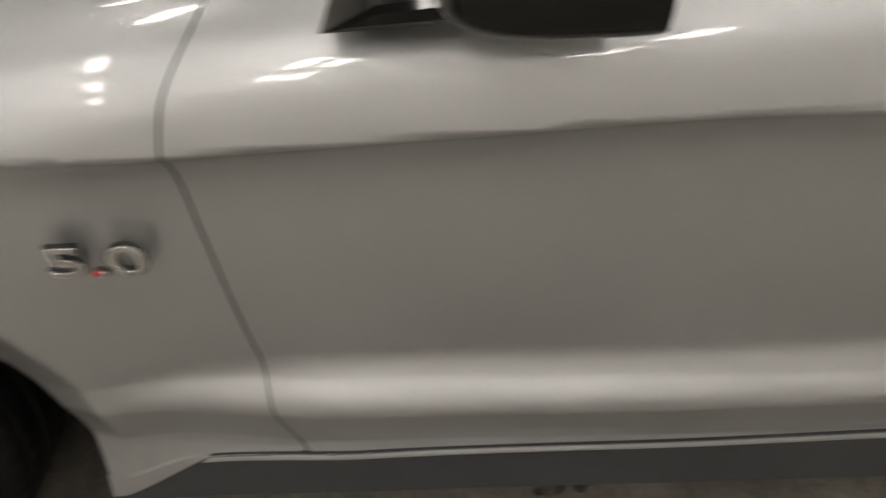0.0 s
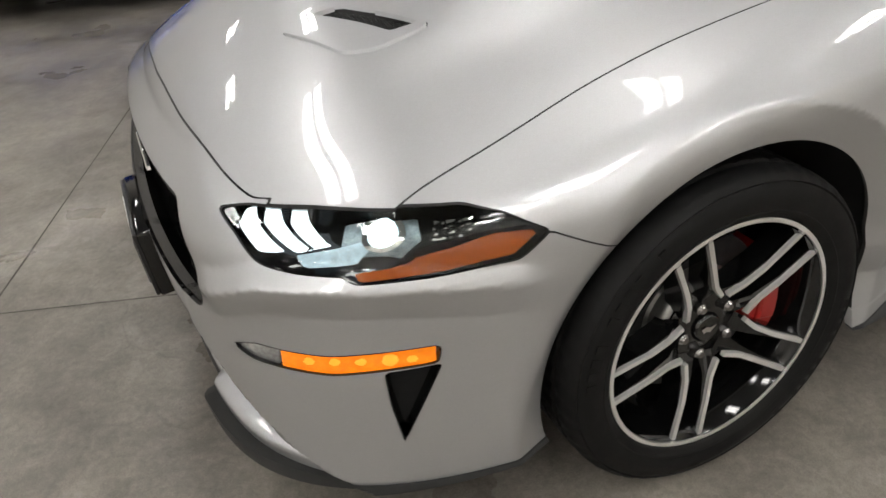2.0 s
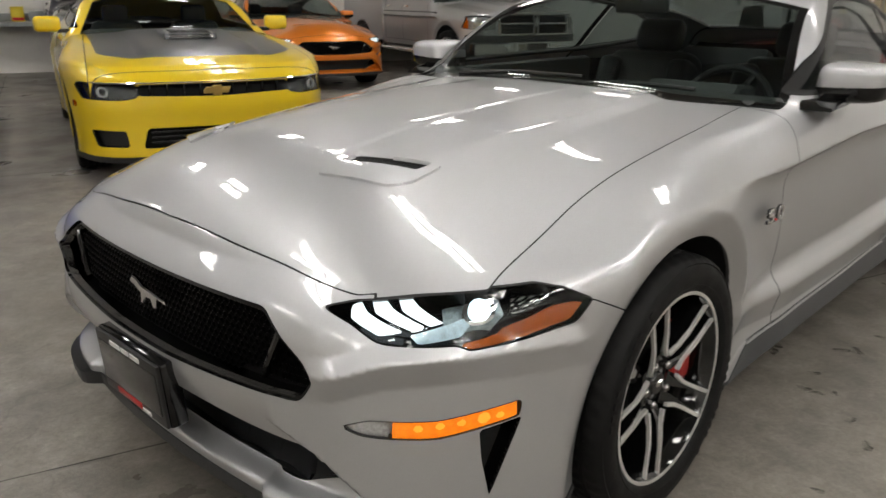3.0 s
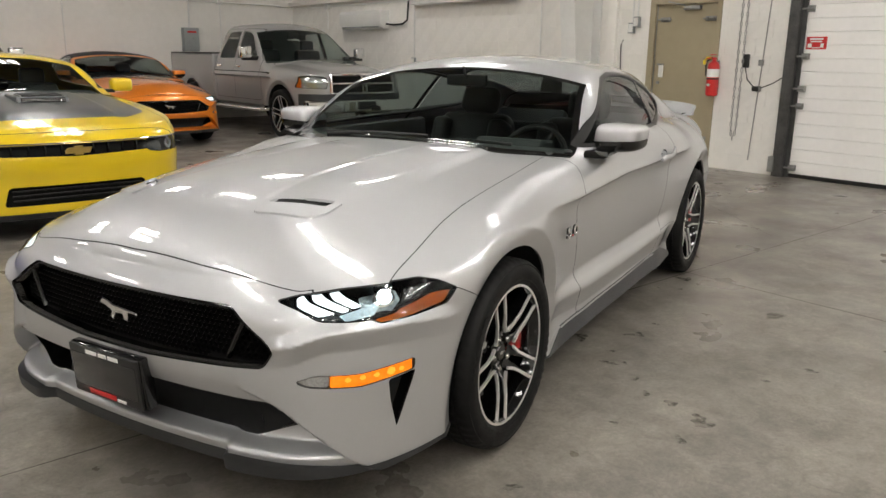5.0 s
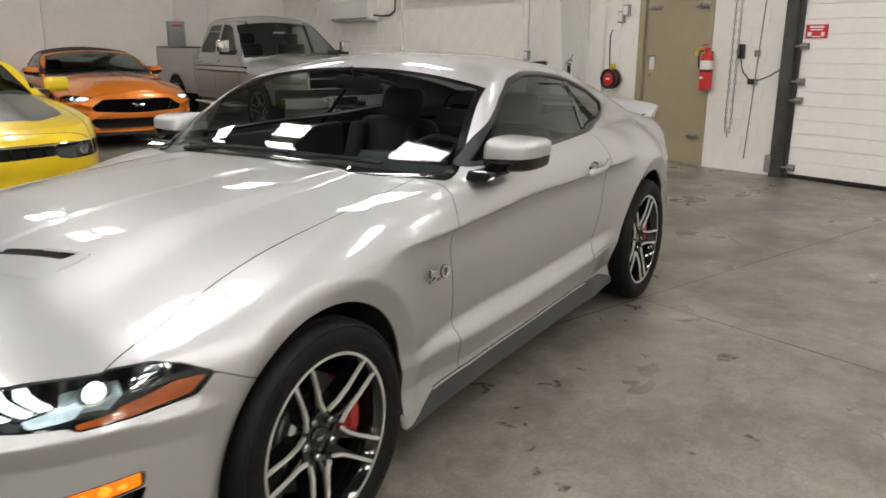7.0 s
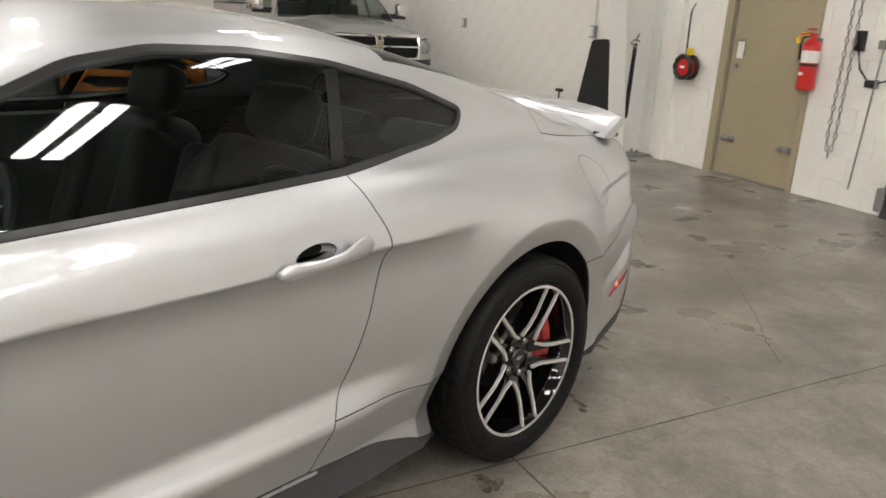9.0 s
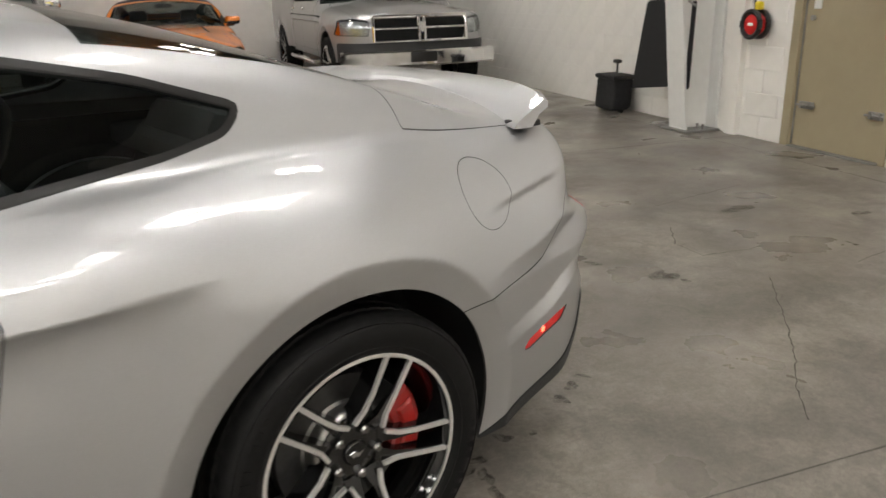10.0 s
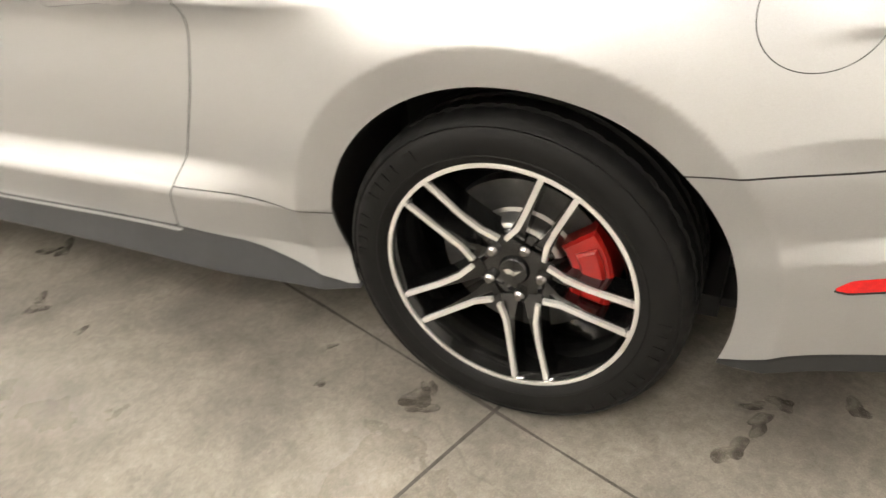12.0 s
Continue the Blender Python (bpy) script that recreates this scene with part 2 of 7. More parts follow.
def concrete():
    """Worn, sealed concrete with clouds, scuffs and fine aggregate."""
    m = bpy.data.materials.new("worn_concrete")
    m.use_nodes = True
    nt = m.node_tree
    b = nt.nodes["Principled BSDF"]
    co = nt.nodes.new("ShaderNodeTexCoord")
    last = None
    for scale, detail, low, high in ((0.5, 7, 0.84, 1.16), (2.3, 9, 0.68, 1.24), (13, 6, 0.84, 1.16), (60, 4, 0.86, 1.14), (260, 2, 0.86, 1.14)):
        n = nt.nodes.new("ShaderNodeTexNoise")
        n.inputs["Scale"].default_value, n.inputs["Detail"].default_value, n.inputs["Distortion"].default_value = scale, detail, 0.6
        nt.links.new(co.outputs["Object"], n.inputs["Vector"])
        r = nt.nodes.new("ShaderNodeMapRange")
        r.inputs["From Min"].default_value, r.inputs["From Max"].default_value = 0.3, 0.7
        r.inputs["To Min"].default_value, r.inputs["To Max"].default_value = low, high
        nt.links.new(n.outputs["Fac"], r.inputs["Value"])
        if last is None:
            last = r
        else:
            k = nt.nodes.new("ShaderNodeMath")
            k.operation = "MULTIPLY"
            nt.links.new(last.outputs[0], k.inputs[0])
            nt.links.new(r.outputs[0], k.inputs[1])
            last = k
    # hairline marks and dark blotches
    for scale, seed, lo, hi, dark in ((0.6, 3.0, 0.0, 0.003, 0.84), (0.8, 11.0, 0.0, 0.09, 0.86), (1.4, 23.0, 0.0, 0.05, 1.08)):
        mp = nt.nodes.new("ShaderNodeMapping")
        mp.inputs["Location"].default_value = (seed, seed * 1.7, 0)
        nt.links.new(co.outputs["Object"], mp.inputs["Vector"])
        n = nt.nodes.new("ShaderNodeTexNoise")
        n.inputs["Scale"].default_value, n.inputs["Detail"].default_value = scale, 5
        nt.links.new(mp.outputs[0], n.inputs["Vector"])
        d = nt.nodes.new("ShaderNodeMath")
        d.operation = "SUBTRACT"
        d.inputs[1].default_value = 0.55
        nt.links.new(n.outputs["Fac"], d.inputs[0])
        ab = nt.nodes.new("ShaderNodeMath")
        ab.operation = "ABSOLUTE"
        nt.links.new(d.outputs[0], ab.inputs[0])
        r = nt.nodes.new("ShaderNodeMapRange")
        r.inputs["From Min"].default_value, r.inputs["From Max"].default_value = lo, hi
        r.inputs["To Min"].default_value, r.inputs["To Max"].default_value = dark, 1.0
        nt.links.new(ab.outputs[0], r.inputs["Value"])
        k = nt.nodes.new("ShaderNodeMath")
        k.operation = "MULTIPLY"
        nt.links.new(last.outputs[0], k.inputs[0])
        nt.links.new(r.outputs[0], k.inputs[1])
        last = k
    h = nt.nodes.new("ShaderNodeHueSaturation")
    h.inputs["Color"].default_value = (0.205, 0.186, 0.161, 1)
    nt.links.new(last.outputs[0], h.inputs["Value"])
    nt.links.new(h.outputs[0], b.inputs["Base Color"])
    n = nt.nodes.new("ShaderNodeTexNoise")
    n.inputs["Scale"].default_value, n.inputs["Detail"].default_value = 1.7, 6
    nt.links.new(co.outputs["Object"], n.inputs["Vector"])
    r = nt.nodes.new("ShaderNodeMapRange")
    r.inputs["From Min"].default_value, r.inputs["From Max"].default_value = 0.3, 0.7
    r.inputs["To Min"].default_value, r.inputs["To Max"].default_value = 0.22, 0.55
    nt.links.new(n.outputs["Fac"], r.inputs["Value"])
    nt.links.new(r.outputs[0], b.inputs["Roughness"])
    bp = nt.nodes.new("ShaderNodeBump")
    bp.inputs["Strength"].default_value, bp.inputs["Distance"].default_value = 0.12, 0.003
    nt.links.new(last.outputs[0], bp.inputs["Height"])
    nt.links.new(bp.outputs[0], b.inputs["Normal"])
    return m


CONCRETE = concrete()

# ---- building helpers ----
def part(name, bm, material, parent=None, label="", smooth=True, at=None):
    """Links a bmesh as one mesh object, under a thing or a part."""
    me = bpy.data.meshes.new(name)
    bm.normal_update()
    bm.to_mesh(me)
    bm.free()
    if smooth:
        me.polygons.foreach_set("use_smooth", [True] * len(me.polygons))
        me.set_sharp_from_angle(angle=radians(35))
    for m in (material if isinstance(material, (list, tuple)) else (material,)):
        me.materials.append(m)
    ob = new(name, me)
    if at is not None:
        ob.matrix_basis = at
    if parent:
        ob.parent = parent
    if label:
        tagged(ob, label)
    return ob


def panel(name, m, material, parent, label="", depth=0.012, edge=None):
    """Links a cut piece of a body's skin as one mesh, with turned edges and its true normals. edge: dark material that
    paints the gap's shadow on the turned edges.
    """
    faces = None
    if depth:
        m = rimmed(m, depth)
        faces = m[3]
    p, nrm, t = m[:3]
    me = bpy.data.meshes.new(name)
    me.vertices.add(len(p))
    me.vertices.foreach_set("co", np.asarray(p, np.float32).ravel())
    me.loops.add(len(t) * 3)
    me.loops.foreach_set("vertex_index", t.ravel().astype(np.int32))
    me.polygons.add(len(t))
    me.polygons.foreach_set("loop_start", np.arange(0, len(t) * 3, 3, dtype=np.int32))
    me.update(calc_edges=True)
    me.validate()
    me.polygons.foreach_set("use_smooth", [True] * len(me.polygons))
    if len(me.vertices) == len(nrm):
        me.normals_split_custom_set_from_vertices([tuple(q) for q in nrm])
    me.materials.append(material)
    if faces is not None and edge is not None and len(me.polygons) == len(t):
        me.materials.append(edge)
        me.polygons.foreach_set("material_index", (np.arange(len(t)) >= faces).astype(np.int32))
    ob = new(name, me)
    ob.parent = parent
    if label:
        tagged(ob, label)
    return ob


def box(bm, lo, hi, bevel=0.0, m=None, seg=2):
    """Adds a box with softened edges to a bmesh."""
    r = bmesh.ops.create_cube(bm, size=1)
    v = r["verts"]
    c, s = [(a + b) / 2 for a, b in zip(lo, hi)], [b - a for a, b in zip(lo, hi)]
    bmesh.ops.transform(bm, matrix=Matrix.Translation(c) @ Matrix.Diagonal((*s, 1)), verts=v)
    if bevel:
        e = list({e for q in v for e in q.link_edges})
        r = bmesh.ops.bevel(bm, geom=e, offset=bevel, segments=seg, affect="EDGES", profile=0.5)
        v = list({q for f in r["faces"] for q in f.verts} | {q for q in v if q.is_valid})
    if m is not None:
        bmesh.ops.transform(bm, matrix=m, verts=[q for q in v if q.is_valid])
    return bm


def boxed(lo, hi, bevel=0.0, m=None):
    return box(bmesh.new(), lo, hi, bevel, m)


def rod(bm, a, b, r, n=10, r2=None):
    a, b = Vector(a), Vector(b)
    m = (b - a).to_track_quat("Z", "Y").to_matrix().to_4x4()
    bmesh.ops.create_cone(bm, cap_ends=True, segments=n, radius1=r, radius2=r if r2 is None else r2, depth=(b - a).length,
                          matrix=Matrix.Translation((a + b) / 2) @ m)
    return bm


def tube(bm, pts, r, n=8):
    """A bent round bar through points."""
    pts = [Vector(p) for p in pts]
    rings = []
    up = Vector((0, 0, 1))
    for i, p in enumerate(pts):
        d = (pts[min(i + 1, len(pts) - 1)] - pts[max(i - 1, 0)]).normalized()
        s = d.cross(up if abs(d.z) < 0.95 else Vector((1, 0, 0))).normalized()
        u = s.cross(d)
        rings.append([bm.verts.new(p + (s * math.cos(k * math.tau / n) + u * math.sin(k * math.tau / n)) * r) for k in range(n)])
    for a, b in zip(rings, rings[1:]):
        for k in range(n):
            bm.faces.new((a[k], a[(k + 1) % n], b[(k + 1) % n], b[k]))
    bm.faces.new(rings[0][::-1])
    bm.faces.new(rings[-1])
    return bm


def turned(bm, profile, n=48, axis="y", m=None):
    """Turns a profile of (radius, along) about the y axis."""
    rings = []
    for r, y in profile:
        rings.append([bm.verts.new((r * math.cos(k * math.tau / n), y, r * math.sin(k * math.tau / n))) for k in range(n)])
    fresh = [v for q in rings for v in q]
    for a, b in zip(rings, rings[1:]):
        for k in range(n):
            bm.faces.new((a[k], a[(k + 1) % n], b[(k + 1) % n], b[k]))
    if m is not None:
        bmesh.ops.transform(bm, matrix=m, verts=fresh)
    return bm


def prism(bm, pts, y0, y1, m=None, bevel=0.0):
    """Extrudes an outline in x and z from y0 to y1."""
    a = [bm.verts.new((x, y0, z)) for x, z in pts]
    b = [bm.verts.new((x, y1, z)) for x, z in pts]
    n = len(pts)
    f = [bm.faces.new(a), bm.faces.new(b[::-1])]
    f += [bm.faces.new((a[k], b[k], b[(k + 1) % n], a[(k + 1) % n])) for k in range(n)]
    bmesh.ops.recalc_face_normals(bm, faces=f)
    vs = a + b
    if bevel:
        e = [q for q in set(f[0].edges) | set(f[1].edges)]
        r = bmesh.ops.bevel(bm, geom=e, offset=bevel, segments=1, affect="EDGES")
        vs = list({v for v in vs if v.is_valid} | {v for q in r["faces"] for v in q.verts})
    if m is not None:
        bmesh.ops.transform(bm, matrix=m, verts=vs)
    return bm


def thing(name, label, category, group="", at=None):
    ob = new(name)
    ob.empty_display_size = 0.2
    if at is not None:
        ob.matrix_basis = at
    return tagged(ob, label, category, group)


# ---- shapes of the car bodies: smooth solids given by profile curves ----
def curve(x, keys):
    """A smooth curve through (place, value) keys, level beyond its ends."""
    xs = np.array([k[0] for k in keys], float)
    ys = np.array([k[1] for k in keys], float)
    d = np.diff(ys) / np.diff(xs)
    m = np.zeros(len(xs))
    for i in range(1, len(xs) - 1):
        if d[i - 1] * d[i] > 0:
            w1 = 2 * (xs[i + 1] - xs[i]) + xs[i] - xs[i - 1]
            w2 = xs[i + 1] - xs[i] + 2 * (xs[i] - xs[i - 1])
            m[i] = (w1 + w2) / (w1 / d[i - 1] + w2 / d[i])
    m[0], m[-1] = d[0], d[-1]
    x = np.clip(x, xs[0], xs[-1])
    i = np.clip(np.searchsorted(xs, x, side="right") - 1, 0, len(xs) - 2)
    h = xs[i + 1] - xs[i]
    t = (x - xs[i]) / h
    return ((1 + 2 * t) * (1 - t) ** 2 * ys[i] + t * (1 - t) ** 2 * h * m[i]
            + t * t * (3 - 2 * t) * ys[i + 1] + t * t * (t - 1) * h * m[i + 1])


def smax(a, b, k):
    h = np.maximum(k - np.abs(a - b), 0) / k
    return np.maximum(a, b) + h * h * k * 0.25


def smin(a, b, k):
    return -smax(-a, -b, k)


def step(a, b, x):
    t = np.clip((x - a) / (b - a), 0, 1)
    return t * t * (3 - 2 * t)


WB = 2.72
ARCH = ((0.02, 0.337, 0.392), (2.735, 0.34, 0.402))


def crease_z(x):
    return curve(x, ((0.2, 0.798), (0.7, 0.817), (1.0, 0.831), (1.3, 0.845), (1.6, 0.842), (2.1, 0.849), (2.5, 0.862)))


def side_width(x, z):
    wide = curve(x, ((-1.0, 0.90), (-0.5, 0.915), (0.0, 0.945), (0.45, 0.918), (0.8, 0.917), (1.4, 0.925), (1.95, 0.93),
                     (2.4, 0.952), (2.75, 0.957), (3.0, 0.935), (3.2, 0.895), (3.5, 0.825), (3.9, 0.71)))
    zc = crease_z(x)
    up = z - zc
    soft = 0.002 + 0.08 * step(2.2, 2.7, x)
    up = 0.5 * (up + np.sqrt(up * up + soft * soft)) - 0.25 * soft
    w = wide - 0.27 * up - 1.2 * up * up
    # haunch and front fender lean in above the arches
    hip = np.sqrt((z - 0.80) ** 2 + 0.03 ** 2) + z - 0.80
    w = w - hip * (0.17 * step(2.2, 2.6, x) * (1 - step(3.1, 3.5, x)) + 0.10 * (1 - step(0.3, 0.7, x)) * step(-0.5, -0.15, x))
    low = np.sqrt((z - 0.66) ** 2 + 0.05 ** 2) + z - 0.66
    w = w - 0.075 * low * step(-0.5, -0.15, x) * (1 - step(0.35, 0.66, x))
    dn = np.maximum(zc - z, 0)
    # undercut beneath the character line, fading out at both ends
    amp = 0.056 * step(0.22, 0.66, x) * (1 - step(2.10, 2.52, x))
    w = w - amp * (1 - np.exp(-dn / 0.038)) * np.exp(-dn / 0.36)
    # the door swells between the line and its foot
    inner = step(0.18, 0.66, x) * (1 - step(2.1, 2.5, x))
    zb = np.maximum(z, 0.44)
    w = w + np.where(dn > 0, inner * 0.45 * ((zc - 0.735) ** 2 - (zb - 0.735) ** 2) - (1 - inner) * 0.10 * np.maximum(dn - 0.03, 0) ** 2, 0)
    # shelf along the foot of the doors
    zl = curve(x, ((0.4, 0.392), (1.2, 0.398), (1.9, 0.415), (2.4, 0.44)))
    lamp = 0.047 * step(0.40, 0.85, x) * (1 - step(1.95, 2.36, x))
    d = z - zl
    w = w + lamp * np.where(d > 0, 1 - step(0.0, curve(x, ((0.4, 0.03), (0.8, 0.085), (2.2, 0.09))), d), 1.0)
    w = w - (0.36 * np.maximum(zl - 0.004 - np.maximum(z, 0.305), 0) - 0.18 * np.maximum(0.285 - z, 0)) * step(0.2, 0.6, x) * (1 - step(2.3, 2.6, x))
    # flared wheel arches
    for cx, cz, r in ARCH:
        q = np.hypot(x - cx, (z - cz)) - r
        band = 0.068 if cx < 1 else 0.073
        w = w + 0.010 * np.exp(-np.maximum(q - band, 0) / 0.10)
        t = band - q
        w = w - 0.031 / band * np.minimum(0.5 * (t + np.sqrt(t * t + 0.003 ** 2)), 1.6 * band)
    # hollow behind the rear wheel above the bumper
    zs = curve(x, ((3.0, 0.628), (3.18, 0.675), (3.39, 0.702), (3.51, 0.741), (3.7, 0.79)))
    w = w - 0.022 * step(3.02, 3.5, x) * np.clip((zs - z) / 0.05, 0, 1) * (1 - np.clip((zs - 0.175 - z) / 0.04, 0, 1))
    w = w - 0.22 * np.maximum(z - 0.62, 0) * step(2.75, 3.2, x)
    # short crease behind the fuel door
    zf = 0.838 + 0.10 * (x - 3.3)
    w = w - 0.014 * step(3.12, 3.30, x) * (1 - step(3.42, 3.58, x)) * np.clip((zf - z) / 0.02, 0, 1) * np.exp(-np.maximum(zf - z - 0.02, 0) / 0.09)
    return w


def hood_top(x, a):
    c = curve(x, ((-0.95, 0.65), (-0.88, 0.715), (-0.80, 0.785), (-0.65, 0.865), (-0.5, 0.91), (-0.2, 0.943), (0.3, 0.968), (0.8, 0.985),
                  (1.3, 1.02), (2.0, 1.06), (2.6, 1.065), (3.2, 1.06), (3.5, 1.05), (3.85, 1.03)))
    d = curve(x, ((-0.9, 0.12), (-0.75, 0.19), (-0.45, 0.19), (0.0, 0.125), (0.4, 0.085), (0.8, 0.04), (1.3, 0.04), (2.0, 0.05), (2.7, 0.09), (3.3, 0.12), (3.8, 0.14)))
    h = c - d * (a / 0.85) ** 2
    dome = step(-0.85, -0.5, x) * (1 - step(0.55, 0.85, x))
    # the raised middle ends in a fold that is soft at the nose and crisp towards the screen
    fold = curve(x, ((-0.6, 0.17), (-0.2, 0.08), (0.2, 0.035), (0.6, 0.028)))
    mid = curve(x, ((-0.6, 0.50), (0.0, 0.475), (0.6, 0.455)))
    h = h + dome * (0.017 * (1 - step(-1.0, 1.0, (a - mid) / fold)) - 0.005 * np.exp(-((a - mid - 0.10) / 0.10) ** 2))
    # a low step runs back from the inner end of each vent
    inner = curve(x, ((-0.5, 0.258), (-0.25, 0.228), (0.5, 0.205)))
    h = h + 0.0035 * step(-0.56, -0.46, x) * (1 - step(0.25, 0.6, x)) * (1 - step(-0.010, 0.010, a - inner))
    return h


def nose_x(a, z):
    upper = ((0.48, -0.928), (0.58, -0.915), (0.68, -0.895), (0.74, -0.85))
    chin = curve(z, ((0.15, -0.862), (0.195, -0.886), (0.250, -0.890), (0.2565, -0.889), (0.262, -0.881), (0.288, -0.838), (0.315, -0.842), (0.36, -0.872), (0.425, -0.918)) + upper)
    # outside its two steps the chin stands further out
    chin = chin - 0.024 * step(0.405, 0.445, a) * (1 - step(0.252, 0.33, z))
    cheek = curve(z, ((0.15, -0.935), (0.235, -0.950), (0.36, -0.940)) + upper)
    edge = curve(z, ((0.20, 0.815), (0.25, 0.772), (0.352, 0.680), (0.42, 0.60), (0.46, 0.50)))
    m = step(-0.013, 0.013, a - edge)
    c = chin * (1 - m) + cheek * m
    sweep = curve(z, ((0.15, 0.8), (0.5, 0.95), (0.70, 0.98)))
    return c + 0.13 * a ** 2 + sweep * np.minimum(a, 1.05) ** 8


def tail_x(a, z):
    c = curve(z, ((0.15, 3.70), (0.35, 3.79), (0.48, 3.805), (0.55, 3.785), (0.655, 3.835), (0.69, 3.825), (0.76, 3.735), (0.86, 3.72), (0.98, 3.69), (1.04, 3.65)))
    return c - 0.13 * a ** 2 - 0.9 * np.minimum(a, 1.05) ** 8


def screen_x(a, z):
    return 0.66 + (z - 0.975) * 1.93 + (0.40 - 0.7 * (z - 0.975)) * a ** 2


def roof_z(x, a):
    c = curve(x, ((0.9, 1.245), (1.2, 1.315), (1.4, 1.352), (1.65, 1.376), (1.95, 1.38), (2.25, 1.355), (2.6, 1.285), (2.95, 1.175), (3.3, 1.04), (3.7, 0.87)))
    return c - 0.115 * (a / 0.7) ** 2 * curve(x, ((1.2, 0.7), (2.0, 0.8), (2.6, 0.75), (3.2, 0.3)))


def cabin_width(x, z):
    b = curve(x, ((0.7, 0.80), (1.1, 0.85), (1.6, 0.845), (2.0, 0.812), (2.4, 0.75), (2.65, 0.70), (3.0, 0.655), (3.4, 0.60)))
    return b - 0.52 * np.maximum(z - 1.0, -0.012) - 0.35 * np.maximum(z - 1.05, 0) ** 2


def coupe(x, a, z):
    """Below zero inside the coupe's body; a is the distance from its middle plane."""
    a = np.sqrt(a * a + 1e-6)
    side = a - side_width(x, z)
    front = nose_x(a, z) - x
    rear = x - tail_x(a, z)
    top = z - hood_top(x, a)
    kt = curve(x, ((-0.9, 0.05), (-0.5, 0.09), (0.0, 0.10), (0.5, 0.08), (1.0, 0.07), (2.2, 0.09), (2.7, 0.10), (3.2, 0.12), (3.7, 0.10)))
    f = smax(side, front, 0.06)
    # brow running under the headlights
    u = np.degrees(np.arctan2(a - 0.3, -(np.minimum(x, -0.26) + 0.25))) * 0.0096
    zb = curve(u, ((0.25, 0.586), (0.28, 0.593), (0.39, 0.632), (0.53, 0.626), (0.67, 0.612), (0.75, 0.603)))
    f = f - 0.024 * (1 + np.minimum(7.5 * a ** 7, 1.1)) * np.maximum(0, 1 - np.where(z > zb, z - zb, (zb - z) * 0.55) / 0.032) * step(0.2, 0.3, u) * (1 - step(0.70, 0.80, u)) * (1 - step(-0.42, -0.30, x))
    f = smax(f, rear, 0.05)
    h = np.maximum(kt - np.abs(f - top), 0) / kt
    f = np.maximum(f, top) + h * h * kt * 0.25
    cab = smax(a - cabin_width(x, z), (screen_x(a, z) - x) * 0.5, 0.035)
    cab = smax(cab, z - roof_z(x, a), 0.07)
    cab = np.maximum(cab, 0.9 - z)
    return smin(f, cab, 0.035)


def gradient(f, p, e=0.002):
    x, a, z = p.T
    g = np.stack([f(x + e, a, z) - f(x - e, a, z), f(x, a + e, z) - f(x, a - e, z), f(x, a, z + e) - f(x, a, z - e)], 1) / (2 * e)
    return g


def skin(f, low, high, h):
    """Triangles over the surface f = 0 within a box, and their corners' normals."""
    ax = [np.arange(lo, hi + h, h) for lo, hi in zip(low, high)]
    v = np.empty([len(q) for q in ax], np.float32)
    for i, x in enumerate(ax[0]):
        v[i] = f(np.full((len(ax[1]), len(ax[2])), x), ax[1][:, None] + 0 * ax[2], ax[2] + 0 * ax[1][:, None])
    s = v < 0
    n = np.array(v.shape) - 1
    count = sum(s[i:n[0] + i, j:n[1] + j, k:n[2] + k].astype(np.int8) for i in (0, 1) for j in (0, 1) for k in (0, 1))
    cells = np.argwhere((count > 0) & (count < 8))
    index = np.full(n, -1)
    index[tuple(cells.T)] = np.arange(len(cells))
    acc, num = np.zeros((len(cells), 3)), np.zeros(len(cells))
    for d in range(3):
        e = np.eye(3, dtype=int)[d]
        o1, o2 = [np.eye(3, dtype=int)[q] for q in range(3) if q != d]
        for i in (0, 1):
            for j in (0, 1):
                p = cells + i * o1 + j * o2
                v0, v1 = v[tuple(p.T)], v[tuple((p + e).T)]
                m = (v0 < 0) != (v1 < 0)
                t = np.where(m, v0 / np.where(m, v0 - v1, 1), 0)
                acc += np.where(m[:, None], p + t[:, None] * e, 0)
                num += m
    p = acc / num[:, None] * h + np.array(low)
    for _ in range(3):
        g = gradient(f, p)
        w = f(*p.T)
        p = p - np.clip(w / np.maximum((g * g).sum(1), 0.2), -h, h)[:, None] * g
    quads = []
    for d in range(3):
        e = np.eye(3, dtype=int)[d]
        o1, o2 = np.eye(3, dtype=int)[(d + 1) % 3], np.eye(3, dtype=int)[(d + 2) % 3]
        lo = [slice(1, n[q]) for q in range(3)]
        lo[d] = slice(0, n[d])
        a = s[tuple(lo)]
        hi = list(lo)
        hi[d] = slice(1, n[d] + 1)
        b = s[tuple(hi)]
        for mask, flip in ((a & ~b, False), (~a & b, True)):
            q = np.argwhere(mask) + np.array([0 if k == d else 1 for k in range(3)])
            c = [index[tuple((q - i * o1 - j * o2).T)] for i, j in ((0, 0), (1, 0), (1, 1), (0, 1))]
            if flip:
                c = c[::-1]
            quads.append(np.stack(c, 1))
    quads = np.concatenate(quads)
    quads = quads[(quads >= 0).all(1)]
    g = gradient(f, p, 0.004)
    nrm = g / np.linalg.norm(g, axis=1)[:, None]
    tris = np.concatenate([quads[:, [0, 1, 2]], quads[:, [0, 2, 3]]])
    return p, nrm, tris


